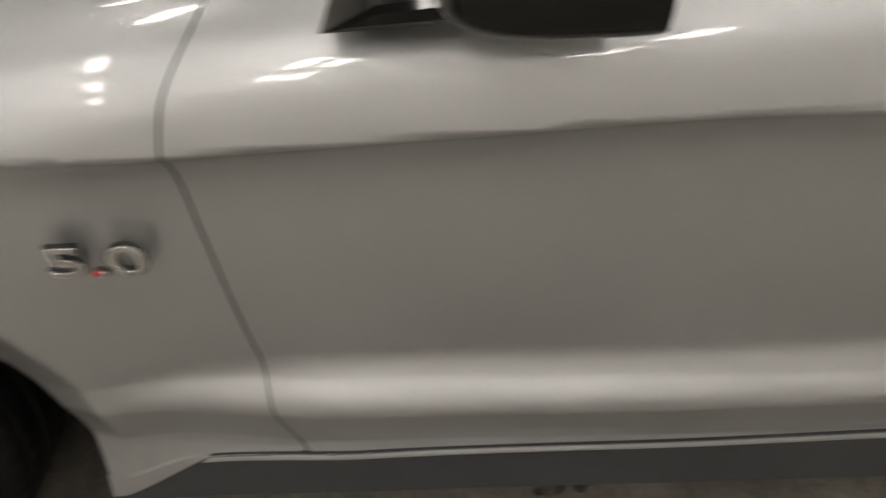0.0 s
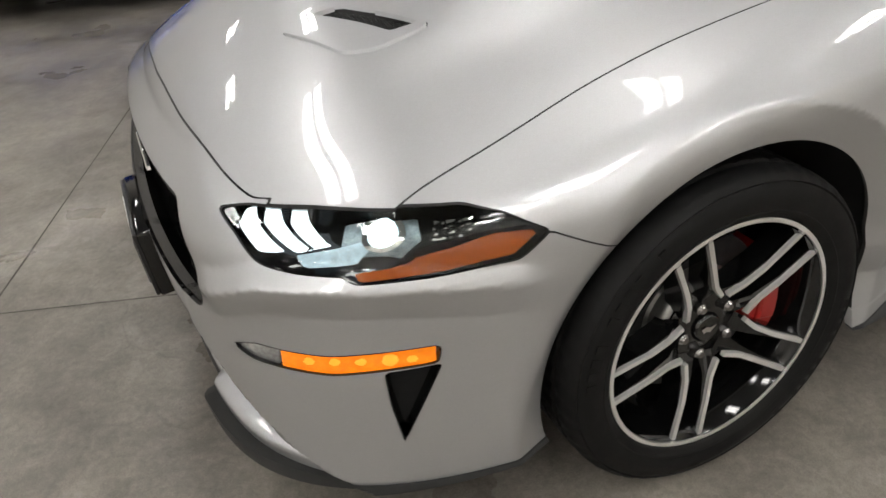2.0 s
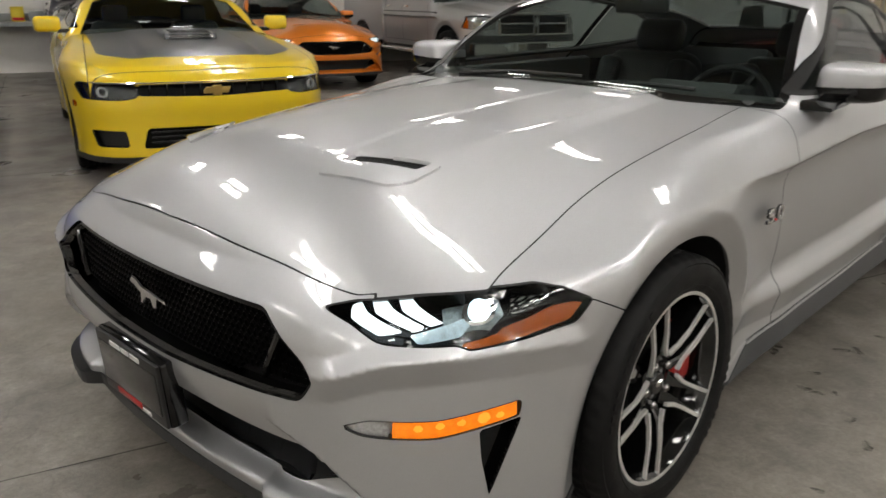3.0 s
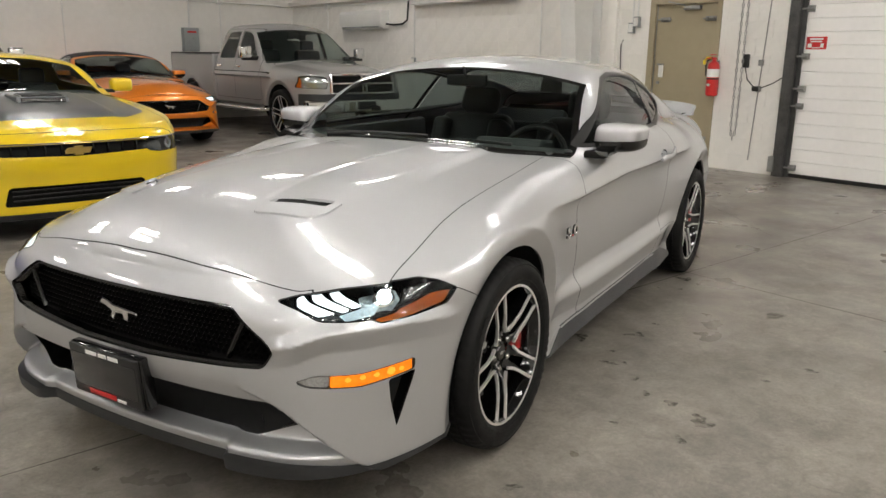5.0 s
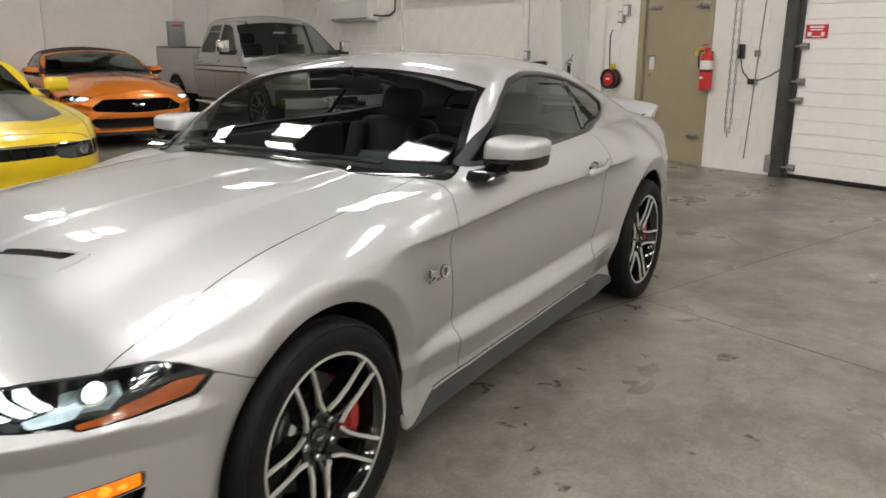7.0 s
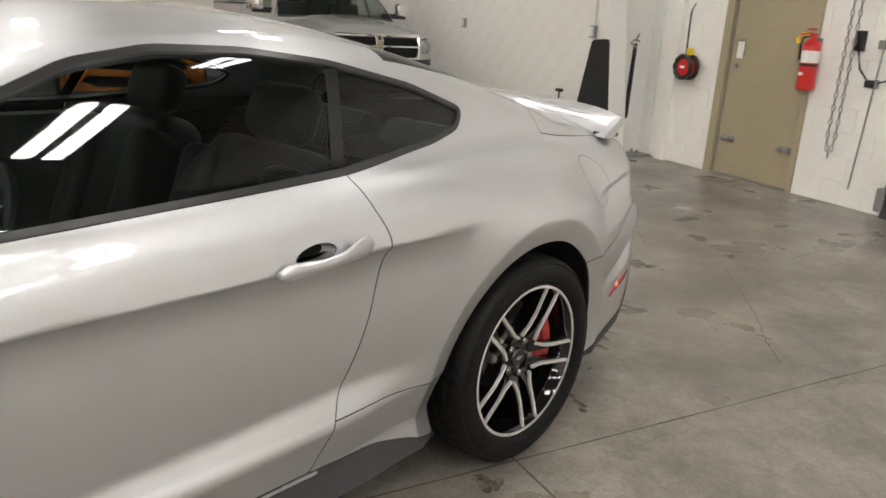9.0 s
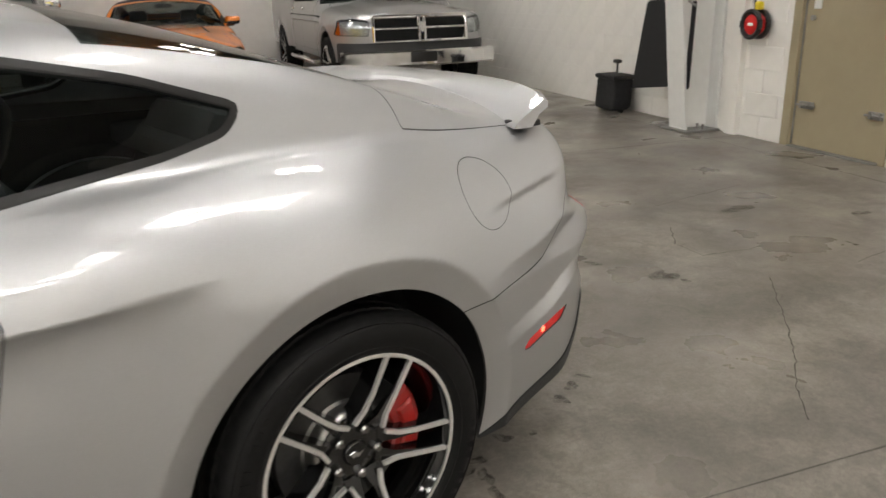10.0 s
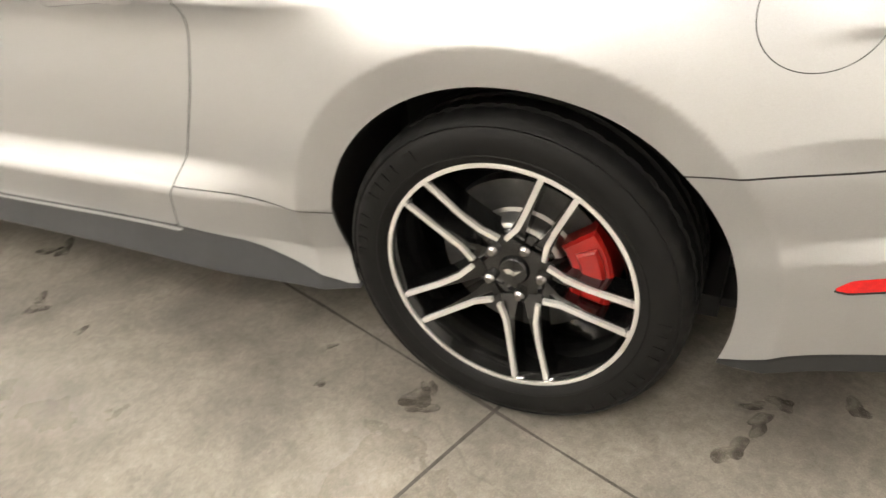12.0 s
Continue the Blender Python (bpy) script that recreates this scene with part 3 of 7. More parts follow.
def clip(m, w):
    """The part of a mesh (corners, normals, triangles) in which the corner values w are above zero."""
    p, nrm, t = m
    inside = w > 0
    k = inside[t].sum(1)
    keep = t[k == 3]
    new_t, edges = [], []
    for want in (1, 2):
        q = t[k == want]
        odd = inside[q] if want == 1 else ~inside[q]
        i = odd.argmax(1)
        r = np.arange(len(q))
        a, b, c = q[r, i], q[r, (i + 1) % 3], q[r, (i + 2) % 3]
        edges.append((want, a, b, c))
    pairs = np.concatenate([np.stack([a, b], 1) for _, a, b, c in edges] + [np.stack([a, c], 1) for _, a, b, c in edges])
    if len(pairs):
        pairs = np.sort(pairs, 1)
        uniq, inv = np.unique(pairs, axis=0, return_inverse=True)
        inv = inv.reshape(-1)
        w0, w1 = w[uniq[:, 0]], w[uniq[:, 1]]
        s = (w0 / (w0 - w1))[:, None]
        cut_p = p[uniq[:, 0]] * (1 - s) + p[uniq[:, 1]] * s
        cut_n = nrm[uniq[:, 0]] * (1 - s) + nrm[uniq[:, 1]] * s
        cut_n /= np.maximum(np.linalg.norm(cut_n, axis=1), 1e-9)[:, None]
        base = len(p)
        n1, n2 = len(edges[0][1]), len(edges[1][1])
        ab, ac = inv[:n1 + n2] + base, inv[n1 + n2:] + base
        _, a, b, c = edges[0]
        new_t.append(np.stack([a, ab[:n1], ac[:n1]], 1))
        _, a, b, c = edges[1]
        new_t += [np.stack([ab[n1:], b, c], 1), np.stack([ab[n1:], c, ac[n1:]], 1)]
        p, nrm = np.concatenate([p, cut_p]), np.concatenate([nrm, cut_n])
    t = np.concatenate([keep] + new_t).astype(int)
    used, inv = np.unique(t, return_inverse=True)
    return p[used], nrm[used], inv.reshape(-1, 3)


def cut(m, *fields):
    for field in fields:
        if len(m[2]):
            m = clip(m, field(*m[0].T))
    return m


def welded(m):
    key = np.round(m[0], 6)
    _, first, inv = np.unique(key, axis=0, return_index=True, return_inverse=True)
    inv = inv.reshape(-1)
    t = inv[m[2]]
    t = t[(t[:, 0] != t[:, 1]) & (t[:, 1] != t[:, 2]) & (t[:, 0] != t[:, 2])]
    return m[0][first], m[1][first], t


def mirrored(m):
    return m[0] * (1, -1, 1), m[1] * (1, -1, 1), m[2][:, ::-1]


def both(m):
    """The half at positive a and its mirror image as one mesh."""
    o = mirrored(m)
    return welded((np.concatenate([m[0], o[0]]), np.concatenate([m[1], o[1]]), np.concatenate([m[2], o[2] + len(m[0])])))


def rimmed(m, depth):
    """Turns the open edges of a panel inwards by depth, so that it shows its thickness."""
    p, nrm, t = welded(m)
    e = np.concatenate([t[:, [0, 1]], t[:, [1, 2]], t[:, [2, 0]]])
    key = np.sort(e, 1)
    _, inv, num = np.unique(key, axis=0, return_inverse=True, return_counts=True)
    e = e[num[inv.reshape(-1)] == 1]
    ids, inv = np.unique(e, return_inverse=True)
    inv = inv.reshape(-1, 2)
    q = p[ids] - nrm[ids] * depth
    b0, b1 = len(p), len(p) + len(ids)
    p2 = np.concatenate([p, p[ids], q])
    side = np.concatenate([nrm, nrm[ids], nrm[ids]])
    t2 = np.concatenate([t, np.stack([inv[:, 1] + b0, inv[:, 0] + b0, inv[:, 0] + b1], 1), np.stack([inv[:, 1] + b0, inv[:, 0] + b1, inv[:, 1] + b1], 1)])
    return p2, side, t2, len(t)


def poly(u, v, pts):
    """Signed distance to a closed polygon, above zero inside."""
    pts = np.array(pts, float)
    best = np.full(np.shape(u), 1e9)
    inside = np.zeros(np.shape(u), bool)
    for (x0, y0), (x1, y1) in zip(pts, np.roll(pts, -1, 0)):
        dx, dy = x1 - x0, y1 - y0
        s = np.clip(((u - x0) * dx + (v - y0) * dy) / (dx * dx + dy * dy), 0, 1)
        best = np.minimum(best, np.hypot(u - x0 - s * dx, v - y0 - s * dy))
        if y0 != y1:
            inside ^= ((y0 > v) != (y1 > v)) & (u < x0 + (v - y0) * dx / dy)
    return np.where(inside, best, -best)


def rounded(pts, r, n=4):
    """A polygon with its corners rounded."""
    pts = [Vector(q) for q in pts]
    out = []
    for i, q in enumerate(pts):
        a, b = pts[i - 1] - q, pts[(i + 1) % len(pts)] - q
        c = min(r, a.length * 0.45, b.length * 0.45)
        a, b = q + a.normalized() * c, q + b.normalized() * c
        for k in range(n + 1):
            s = k / n
            out.append(tuple(a * (1 - s) ** 2 + q * 2 * s * (1 - s) + b * s * s))
    return out


# ---- the silver coupe ----
def turn_angle(x, a):
    """Place along the front corner, in metres round it."""
    return np.degrees(np.arctan2(a - 0.3, -(x + 0.25))) * 0.0096


HEADLIGHT = rounded(((0.250, 0.702), (0.309, 0.683), (0.355, 0.657), (0.484, 0.650), (0.500, 0.640), (0.60, 0.640), (0.72, 0.646), (0.766, 0.684), (0.705, 0.717), (0.645, 0.733), (0.569, 0.734), (0.43, 0.726), (0.304, 0.714)), 0.008, 2)
GRILLE = rounded(((-0.45, 0.684), (0.45, 0.684), (0.612, 0.580), (0.572, 0.522), (0.15, 0.498), (-0.15, 0.498), (-0.572, 0.522), (-0.612, 0.580)), 0.018, 3)
INTAKE = rounded(((-0.585, 0.424), (0.585, 0.424), (0.668, 0.352), (0.50, 0.284), (-0.50, 0.284), (-0.668, 0.352)), 0.010, 2)
FOG = rounded(((0.298, 0.492), (0.345, 0.509), (0.45, 0.500), (0.602, 0.511), (0.597, 0.476), (0.45, 0.462), (0.33, 0.476)), 0.010, 2)
SLIT = rounded(((0.602, 0.474), (0.520, 0.465), (0.524, 0.40), (0.538, 0.316)), 0.006, 2)
WINDOW = rounded(((0.892, 0.982), (1.070, 1.091), (1.300, 1.208), (1.476, 1.271), (1.66, 1.297), (1.88, 1.292), (2.134, 1.262), (2.43, 1.196), (2.655, 1.118), (2.60, 1.062), (2.45, 1.038), (2.05, 1.009), (1.6, 0.999), (1.2, 0.987)), 0.035, 3)
MARKER = rounded(((3.272, 0.418), (3.300, 0.411), (3.47, 0.434), (3.505, 0.470), (3.45, 0.464), (3.30, 0.440)), 0.006, 2)
VENT = rounded(((-0.520, 0.286), (-0.464, 0.292), (-0.360, 0.438), (-0.418, 0.436)), 0.008, 2)
MOULD = rounded(((-0.586, 0.288), (-0.556, 0.268), (-0.497, 0.264), (-0.342, 0.444), (-0.36, 0.457), (-0.46, 0.466), (-0.516, 0.444)), 0.020, 3)


def hood_field(x, a, z):
    edge = curve(x, ((-0.8, 0.86), (-0.544, 0.783), (-0.35, 0.752), (-0.16, 0.728), (0.4, 0.705), (0.8, 0.70)))
    lead = curve(a, ((0.0, -0.812), (0.25, -0.804), (0.42, -0.785), (0.6, -0.748), (0.68, -0.66), (0.76, -0.50)))
    back = 0.655 + 0.33 * a ** 2
    # the hood reaches down to the upper edge of the headlight
    brow = np.where((a > 0.50) & (x < -0.3), z - 1.2 * np.maximum(0.64 - a, 0) - curve(turn_angle(x, a), ((0.27, 0.722), (0.304, 0.7165), (0.43, 0.7265), (0.585, 0.7305))), -1.0)
    return np.minimum(np.minimum(edge - a, np.maximum(x - lead, brow)), np.minimum(back - x, z - 0.6))


def door_line(z):
    front = curve(z, ((0.25, 0.762), (0.32, 0.742), (0.42, 0.722), (0.60, 0.703), (0.80, 0.684), (0.86, 0.692), (0.93, 0.730), (1.02, 0.800)))
    rear = curve(z, ((0.27, 1.87), (0.332, 1.894), (0.436, 1.939), (0.534, 1.994), (0.706, 2.064), (0.86, 2.095), (0.944, 2.066), (1.03, 2.04)))
    return front, rear


def arch_gap(x, a, z):
    d = 1e9
    for cx, cz, r in ARCH:
        low = z < cz
        d = np.minimum(d, np.where(low & (x > cx) & (cx < 1), x - cx, np.hypot(x - cx, z - cz)) - r - np.where((x > cx) & (cx < 1), 0.018 * (1 - step(0.30, 0.46, z)), 0))
    return d


def foot(x):
    """Height of the body's lower edge."""
    return curve(x, ((-0.95, 0.195), (-0.75, 0.197), (-0.40, 0.212), (0.3, 0.195), (0.40, 0.168), (0.5, 0.172), (0.82, 0.207), (1.5, 0.215), (2.2, 0.205), (2.5, 0.21), (3.1, 0.21), (3.3, 0.235), (3.6, 0.25), (3.9, 0.27)))


GAP = 0.0017


def skirt_top(x):
    return curve(x, ((0.38, 0.212), (0.427, 0.216), (0.49, 0.230), (0.558, 0.252), (0.65, 0.267), (0.76, 0.278), (1.3, 0.293), (1.8, 0.302), (2.05, 0.295), (2.2, 0.262), (2.33, 0.215)))



def split(m, field, gap=GAP):
    """The pieces of a skin inside and outside a field, with a shut line between them."""
    return cut(m, lambda x, a, z: field(x, a, z) - gap), cut(m, lambda x, a, z: -field(x, a, z) - gap)


def coupe_pieces():
    half = skin(coupe, (-1.0, -0.03, 0.13), (3.96, 1.0, 1.42), 0.0088)
    half = cut(half, lambda x, a, z: a, arch_gap, lambda x, a, z: z - foot(x))
    k = {"whole": half}
    k["window"], rest = split(half, lambda x, a, z: np.where(a > 0.45, poly(x, z, WINDOW), -1.0), 0.001)
    k["screen"], rest = split(rest, lambda x, a, z: np.minimum(np.minimum(0.795 - (z - 0.95) * 0.44 - a, x - 0.60 - 0.30 * a ** 2),
                                                               np.minimum(1.325 - 0.06 * a ** 2 - x, z - 0.9)), 0.001)
    k["rear_glass"], rest = split(rest, lambda x, a, z: np.minimum(np.minimum(0.60 - 0.14 * (x - 2.3) - a, x - 2.33 - 0.10 * a ** 2),
                                                                   np.minimum(3.10 - 0.30 * a ** 2 - x, z - 0.9)), 0.001)
    k["hood"], rest = split(rest, hood_field)
    k["vent"], k["hood"] = split(k["hood"], lambda x, a, z: poly(x, a, VENT), 0.0)
    k["mould"], k["hood"] = split(k["hood"], lambda x, a, z: poly(x, a, MOULD), 0.0008)
    front = lambda x, a: np.where(x < -0.25, turn_angle(x, a), 9.0)
    k["headlight"], rest = split(rest, lambda x, a, z: poly(front(x, a), z, HEADLIGHT), 0.0015)
    k["fog"], rest = split(rest, lambda x, a, z: poly(front(x, a), z, FOG), 0.001)
    k["slit"], rest = split(rest, lambda x, a, z: poly(front(x, a), z, SLIT), 0.0)
    k["grille"], rest = split(rest, lambda x, a, z: np.where(x < -0.7, poly(a, z, GRILLE), -1.0), 0.0)
    k["intake"], rest = split(rest, lambda x, a, z: np.where(x < -0.7, poly(a, z, INTAKE), -1.0), 0.0)
    k["fender"], rest = split(rest, lambda x, a, z: np.minimum(np.minimum(x + 0.70, door_line(z)[0] - x), np.minimum(z - np.where(x < 0.2, 0.682 - 0.5 * np.maximum(x + 0.357, 0), skirt_top(x)), a - 0.5)))
    k["splitter"], rest = split(rest, lambda x, a, z: np.minimum(0.0 - x, curve(x, ((-0.95, 0.234), (-0.82, 0.232), (-0.70, 0.222), (-0.5, 0.224), (-0.3, 0.228))) - z), 0.0)
    k["bumper"], rest = split(rest, lambda x, a, z: np.minimum(0.0 - x, 0.8 - z))
    k["door"], rest = split(rest, lambda x, a, z: np.minimum(np.minimum(x - door_line(z)[0], door_line(z)[1] - x), np.minimum(z - skirt_top(np.minimum(x, 1.8)), np.minimum(a - 0.5, 1.03 - z))))
    k["skirt"], rest = split(rest, lambda x, a, z: np.minimum(np.minimum(x - 0.3, 2.5 - x), skirt_top(x) - z))
    k["fender_foot"], k["skirt"] = split(k["skirt"], lambda x, a, z: np.minimum(0.60 - x, z - curve(x, ((0.40, 0.160), (0.43, 0.172), (0.476, 0.190), (0.60, 0.258)))), 0.0008)
    k["sill"], rest = split(rest, lambda x, a, z: np.minimum(np.minimum(x - 1.8, 2.5 - x), np.minimum(curve(x, ((1.9, 0.432), (2.1, 0.437), (2.34, 0.418))) - z, a - 0.5)), 0.0015)
    k["fuel_door"], rest = split(rest, lambda x, a, z: np.where(a > 0.5, 0.085 - np.hypot((x - 3.188) * 0.96, (z - 0.855) * 1.06), -1.0), 0.0008)
    k["marker"], rest = split(rest, lambda x, a, z: np.where(x > 3, poly(x, z, MARKER), -1.0), 0.001)
    k["valance"], rest = split(rest, lambda x, a, z: np.minimum(x - 2.9, curve(x, ((3.10, 0.21), (3.16, 0.232), (3.23, 0.262), (3.5, 0.292), (3.6, 0.36), (3.64, 0.44), (3.8, 0.46))) - z))
    k["tail"], rest = split(rest, lambda x, a, z: np.minimum(x - 3.66, np.minimum(z - 0.66, np.minimum(0.90 - z, np.minimum(a - 0.30, 0.70 - a)))))
    k["deck"], rest = split(rest, lambda x, a, z: np.minimum(np.minimum(x - (3.115 - 0.30 * a ** 2 + 0.9 * np.maximum(a - 0.45, 0) ** 1.5), np.minimum(0.645 - 0.6 * np.maximum(x - 3.55, 0) - a, z - 0.60)), 5.0))
    k["rear_bumper"], rest = split(rest, lambda x, a, z: np.minimum(x - 2.95, curve(x, ((2.98, 0.60), (3.1, 0.622), (3.3, 0.632), (3.38, 0.645), (3.46, 0.70), (3.55, 0.785), (3.62, 0.83))) - z))
    k["shell"] = rest
    return k


COUPE = coupe_pieces()


def lapped(m, d):
    """The same skin moved inwards by d."""
    return m[0] - m[1] * d, m[1], m[2]



def chopped(m, shape, along=turn_angle):
    """The part of a skin inside an outline given round the front corner and in height."""
    return cut(m, lambda x, a, z: poly(along(x, a), z, shape))


def wheel(car, x, side, spin, name="wheel", track=0.812, size=1.0, caliper=True):
    """An alloy wheel with five pairs of spokes, its tyre, brake disc and red caliper; side -1 is the driver's."""
    at = Matrix.Translation((x, side * track, 0.344 * size)) @ Matrix.Diagonal((size, -side * size, size, 1))
    def ready(bm):
        bmesh.ops.transform(bm, matrix=at, verts=bm.verts)
        bmesh.ops.recalc_face_normals(bm, faces=bm.faces)
        return bm
    # black rim: barrel, hub and spokes; outward is -y
    bm = bmesh.new()
    turned(bm, ((0.240, -0.108), (0.234, -0.098), (0.222, -0.070), (0.214, -0.02), (0.212, 0.06), (0.233, 0.10), (0.244, 0.105), (0.244, -0.07), (0.252, -0.104)), 72)
    turned(bm, ((0.0005, -0.070), (0.027, -0.070), (0.030, -0.067), (0.032, -0.060), (0.076, -0.057), (0.085, -0.050), (0.088, -0.02), (0.0005, -0.02)), 40)
    rim = part(name, ready(bm), RIM_BLACK, car, "black alloy wheel with machined silver spoke faces")
    for k in range(5):
        turn = Matrix.Rotation(-radians(spin + 72 * k), 4, "Y")
        for s in (-1, 1):
            bm = bmesh.new()
            rows = []
            for r, a, b in ((0.060, 0.004, 0.044), (0.10, 0.014, 0.042), (0.16, 0.022, 0.039), (0.244, 0.028, 0.043)):
                y = -0.080 - 0.024 * min(1, max(0, (r - 0.08) / 0.12)) + 0.45 * max(0, 0.10 - r)
                rows.append([bm.verts.new(turn @ Vector(q)) for q in ((r, y + 0.004, s * a), (r, y + 0.004, s * b), (r, y + 0.055, s * b), (r, y + 0.055, s * a))])
            for p, q in zip(rows, rows[1:]):
                for i in range(4):
                    bm.faces.new((p[i], p[(i + 1) % 4], q[(i + 1) % 4], q[i]))
            part("spoke", ready(bm), RIM_BLACK, rim)
    # machined faces: the outer ring and five chevrons
    bm = bmesh.new()
    turned(bm, ((0.2525, -0.1045), (0.2525, -0.1085), (0.249, -0.1095), (0.244, -0.1085), (0.244, -0.103)), 90)
    part("machined_ring", ready(bm), MACHINED, rim, "machined silver rim ring")
    for k in range(5):
        turn = Matrix.Rotation(-radians(spin + 36 + 72 * k), 4, "Y")
        bm = bmesh.new()
        for s in (-1, 1):
            line = ((0.081, 5.5, 0.0044), (0.111, 19.3, 0.0048), (0.150, 23.9, 0.0048), (0.245, 27.8, 0.0052))
            pts = [(r * math.cos(radians(g)), s * r * math.sin(radians(g)), r, w) for r, g, w in line]
            rows = []
            for i, (px, pz, r, w) in enumerate(pts):
                q0, q1 = pts[max(i - 1, 0)], pts[min(i + 1, len(pts) - 1)]
                d = Vector((q1[0] - q0[0], 0, q1[1] - q0[1])).normalized()
                n = Vector((-d.z, 0, d.x)) * w
                y = -0.083 - 0.0245 * min(1, max(0, (r - 0.08) / 0.12))
                c = Vector((px, y, pz))
                dn = Vector((0, 0.010, 0))
                rows.append([bm.verts.new(turn @ v) for v in (c - n, c + n, c + n * 1.15 + dn, c - n * 1.15 + dn)])
            for p, q in zip(rows, rows[1:]):
                for i in range(4):
                    bm.faces.new((p[i], p[(i + 1) % 4], q[(i + 1) % 4], q[i]))
            bm.faces.new(rows[0][::-1])
            bm.faces.new(rows[-1])
        part("spoke_face", ready(bm), MACHINED, rim, "machined silver spoke face")
    for k in range(5):
        g = radians(spin + 72 * k)
        bm = bmesh.new()
        c = Vector((0.0575 * math.cos(g), 0, 0.0575 * math.sin(g)))
        rod(bm, c + Vector((0, -0.050, 0)), c + Vector((0, -0.070, 0)), 0.0120, 6)
        rod(bm, c + Vector((0, -0.070, 0)), c + Vector((0, -0.076, 0)), 0.0120, 10, 0.007)
        part("lug_nut", ready(bm), LUG, rim, "dull steel lug nut")
    bm = bmesh.new()
    prism(bm, ((-0.018, 0.004), (-0.006, 0.008), (0.004, 0.003), (0.019, 0.006), (0.008, -0.002), (0.003, -0.008), (-0.004, -0.004), (-0.012, -0.006)), -0.0725, -0.069)
    part("hub_badge", ready(bm), CHROME, rim, "small silver badge")
    # tyre
    bm = bmesh.new()
    prof = [(0.2515, -0.100, 0), (0.2535, -0.108, 0), (0.258, -0.1125, 0), (0.266, -0.117, 0), (0.271, -0.1195, 0), (0.273, -0.1185, 0), (0.290, -0.1225, 0), (0.305, -0.1215, 0),
            (0.318, -0.117, 0), (0.3225, -0.1135, 0), (0.326, -0.1155, 0), (0.334, -0.108, 1), (0.340, -0.096, 1), (0.3425, -0.080, 1), (0.343, -0.072, 1), (0.336, -0.069, 0), (0.336, -0.061, 0),
            (0.3437, -0.058, 1), (0.344, -0.026, 1), (0.3365, -0.023, 0), (0.3365, -0.013, 0), (0.344, -0.010, 0), (0.344, 0.010, 0), (0.3365, 0.013, 0), (0.3365, 0.023, 0), (0.344, 0.026, 1),
            (0.3437, 0.058, 1), (0.336, 0.061, 0), (0.336, 0.069, 0), (0.343, 0.072, 0), (0.340, 0.098, 0), (0.325, 0.115, 0), (0.290, 0.1225, 0), (0.2515, 0.10, 0)]
    n = 216
    rings = []
    for j, (r, y, sipe) in enumerate(prof):
        rings.append([bm.verts.new(((r - 0.0035 * (sipe and (i + j // 2) % 4 == 0)) * math.cos(i * math.tau / n), y, (r - 0.0035 * (sipe and (i + j // 2) % 4 == 0)) * math.sin(i * math.tau / n))) for i in range(n)])
    for a, b in zip(rings, rings[1:]):
        for i in range(n):
            bm.faces.new((a[i], a[(i + 1) % n], b[(i + 1) % n], b[i]))
    part("tyre", ready(bm), RUBBER, rim, "black road tyre")
    # raised lettering on the sidewall, as plain bars
    for start in (150, 330) if size == 1.0 else ():
        for i in (0, 2, 3, 4, 5, 7, 8, 9, 10):
            turn = Matrix.Rotation(-radians(start - 26 + 5.2 * i), 4, "Y")
            part("sidewall_bar", ready(boxed((0.290, -0.1232, -0.008), (0.312, -0.1205, 0.008), 0, turn)), RUBBER, rim, smooth=False)
    # brake
    bm = bmesh.new()
    turned(bm, ((0.172, -0.010), (0.174, -0.004), (0.174, 0.020), (0.100, 0.020), (0.100, -0.010), (0.172, -0.010)), 64)
    disc = part("brake_disc", ready(bm), DISC_DARK, rim, "dark grey brake disc")
    bm = bmesh.new()
    turned(bm, ((0.112, -0.011), (0.104, -0.014), (0.098, -0.030), (0.094, -0.040), (0.085, -0.046), (0.02, -0.046)), 48)
    part("disc_hat", ready(bm), STEEL, disc, "bright steel disc hat")
    if not caliper:
        return rim
    bm = bmesh.new()
    arc = [(0.192, g) for g in range(-24, 37, 6)] + [(0.112, g) for g in range(36, -25, -6)]
    prism(bm, [(r * math.cos(radians(g)), r * math.sin(radians(g))) for r, g in arc], -0.056, 0.05, bevel=0.006)
    prism(bm, [(r * math.cos(radians(g)), r * math.sin(radians(g))) for r, g in [(0.180, g) for g in range(-14, 27, 8)] + [(0.135, g) for g in range(26, -15, -8)]], -0.066, -0.050, bevel=0.005)
    part("brake_caliper", ready(bm), RED_CALIPER, rim, "red-painted brake caliper")
    return rim


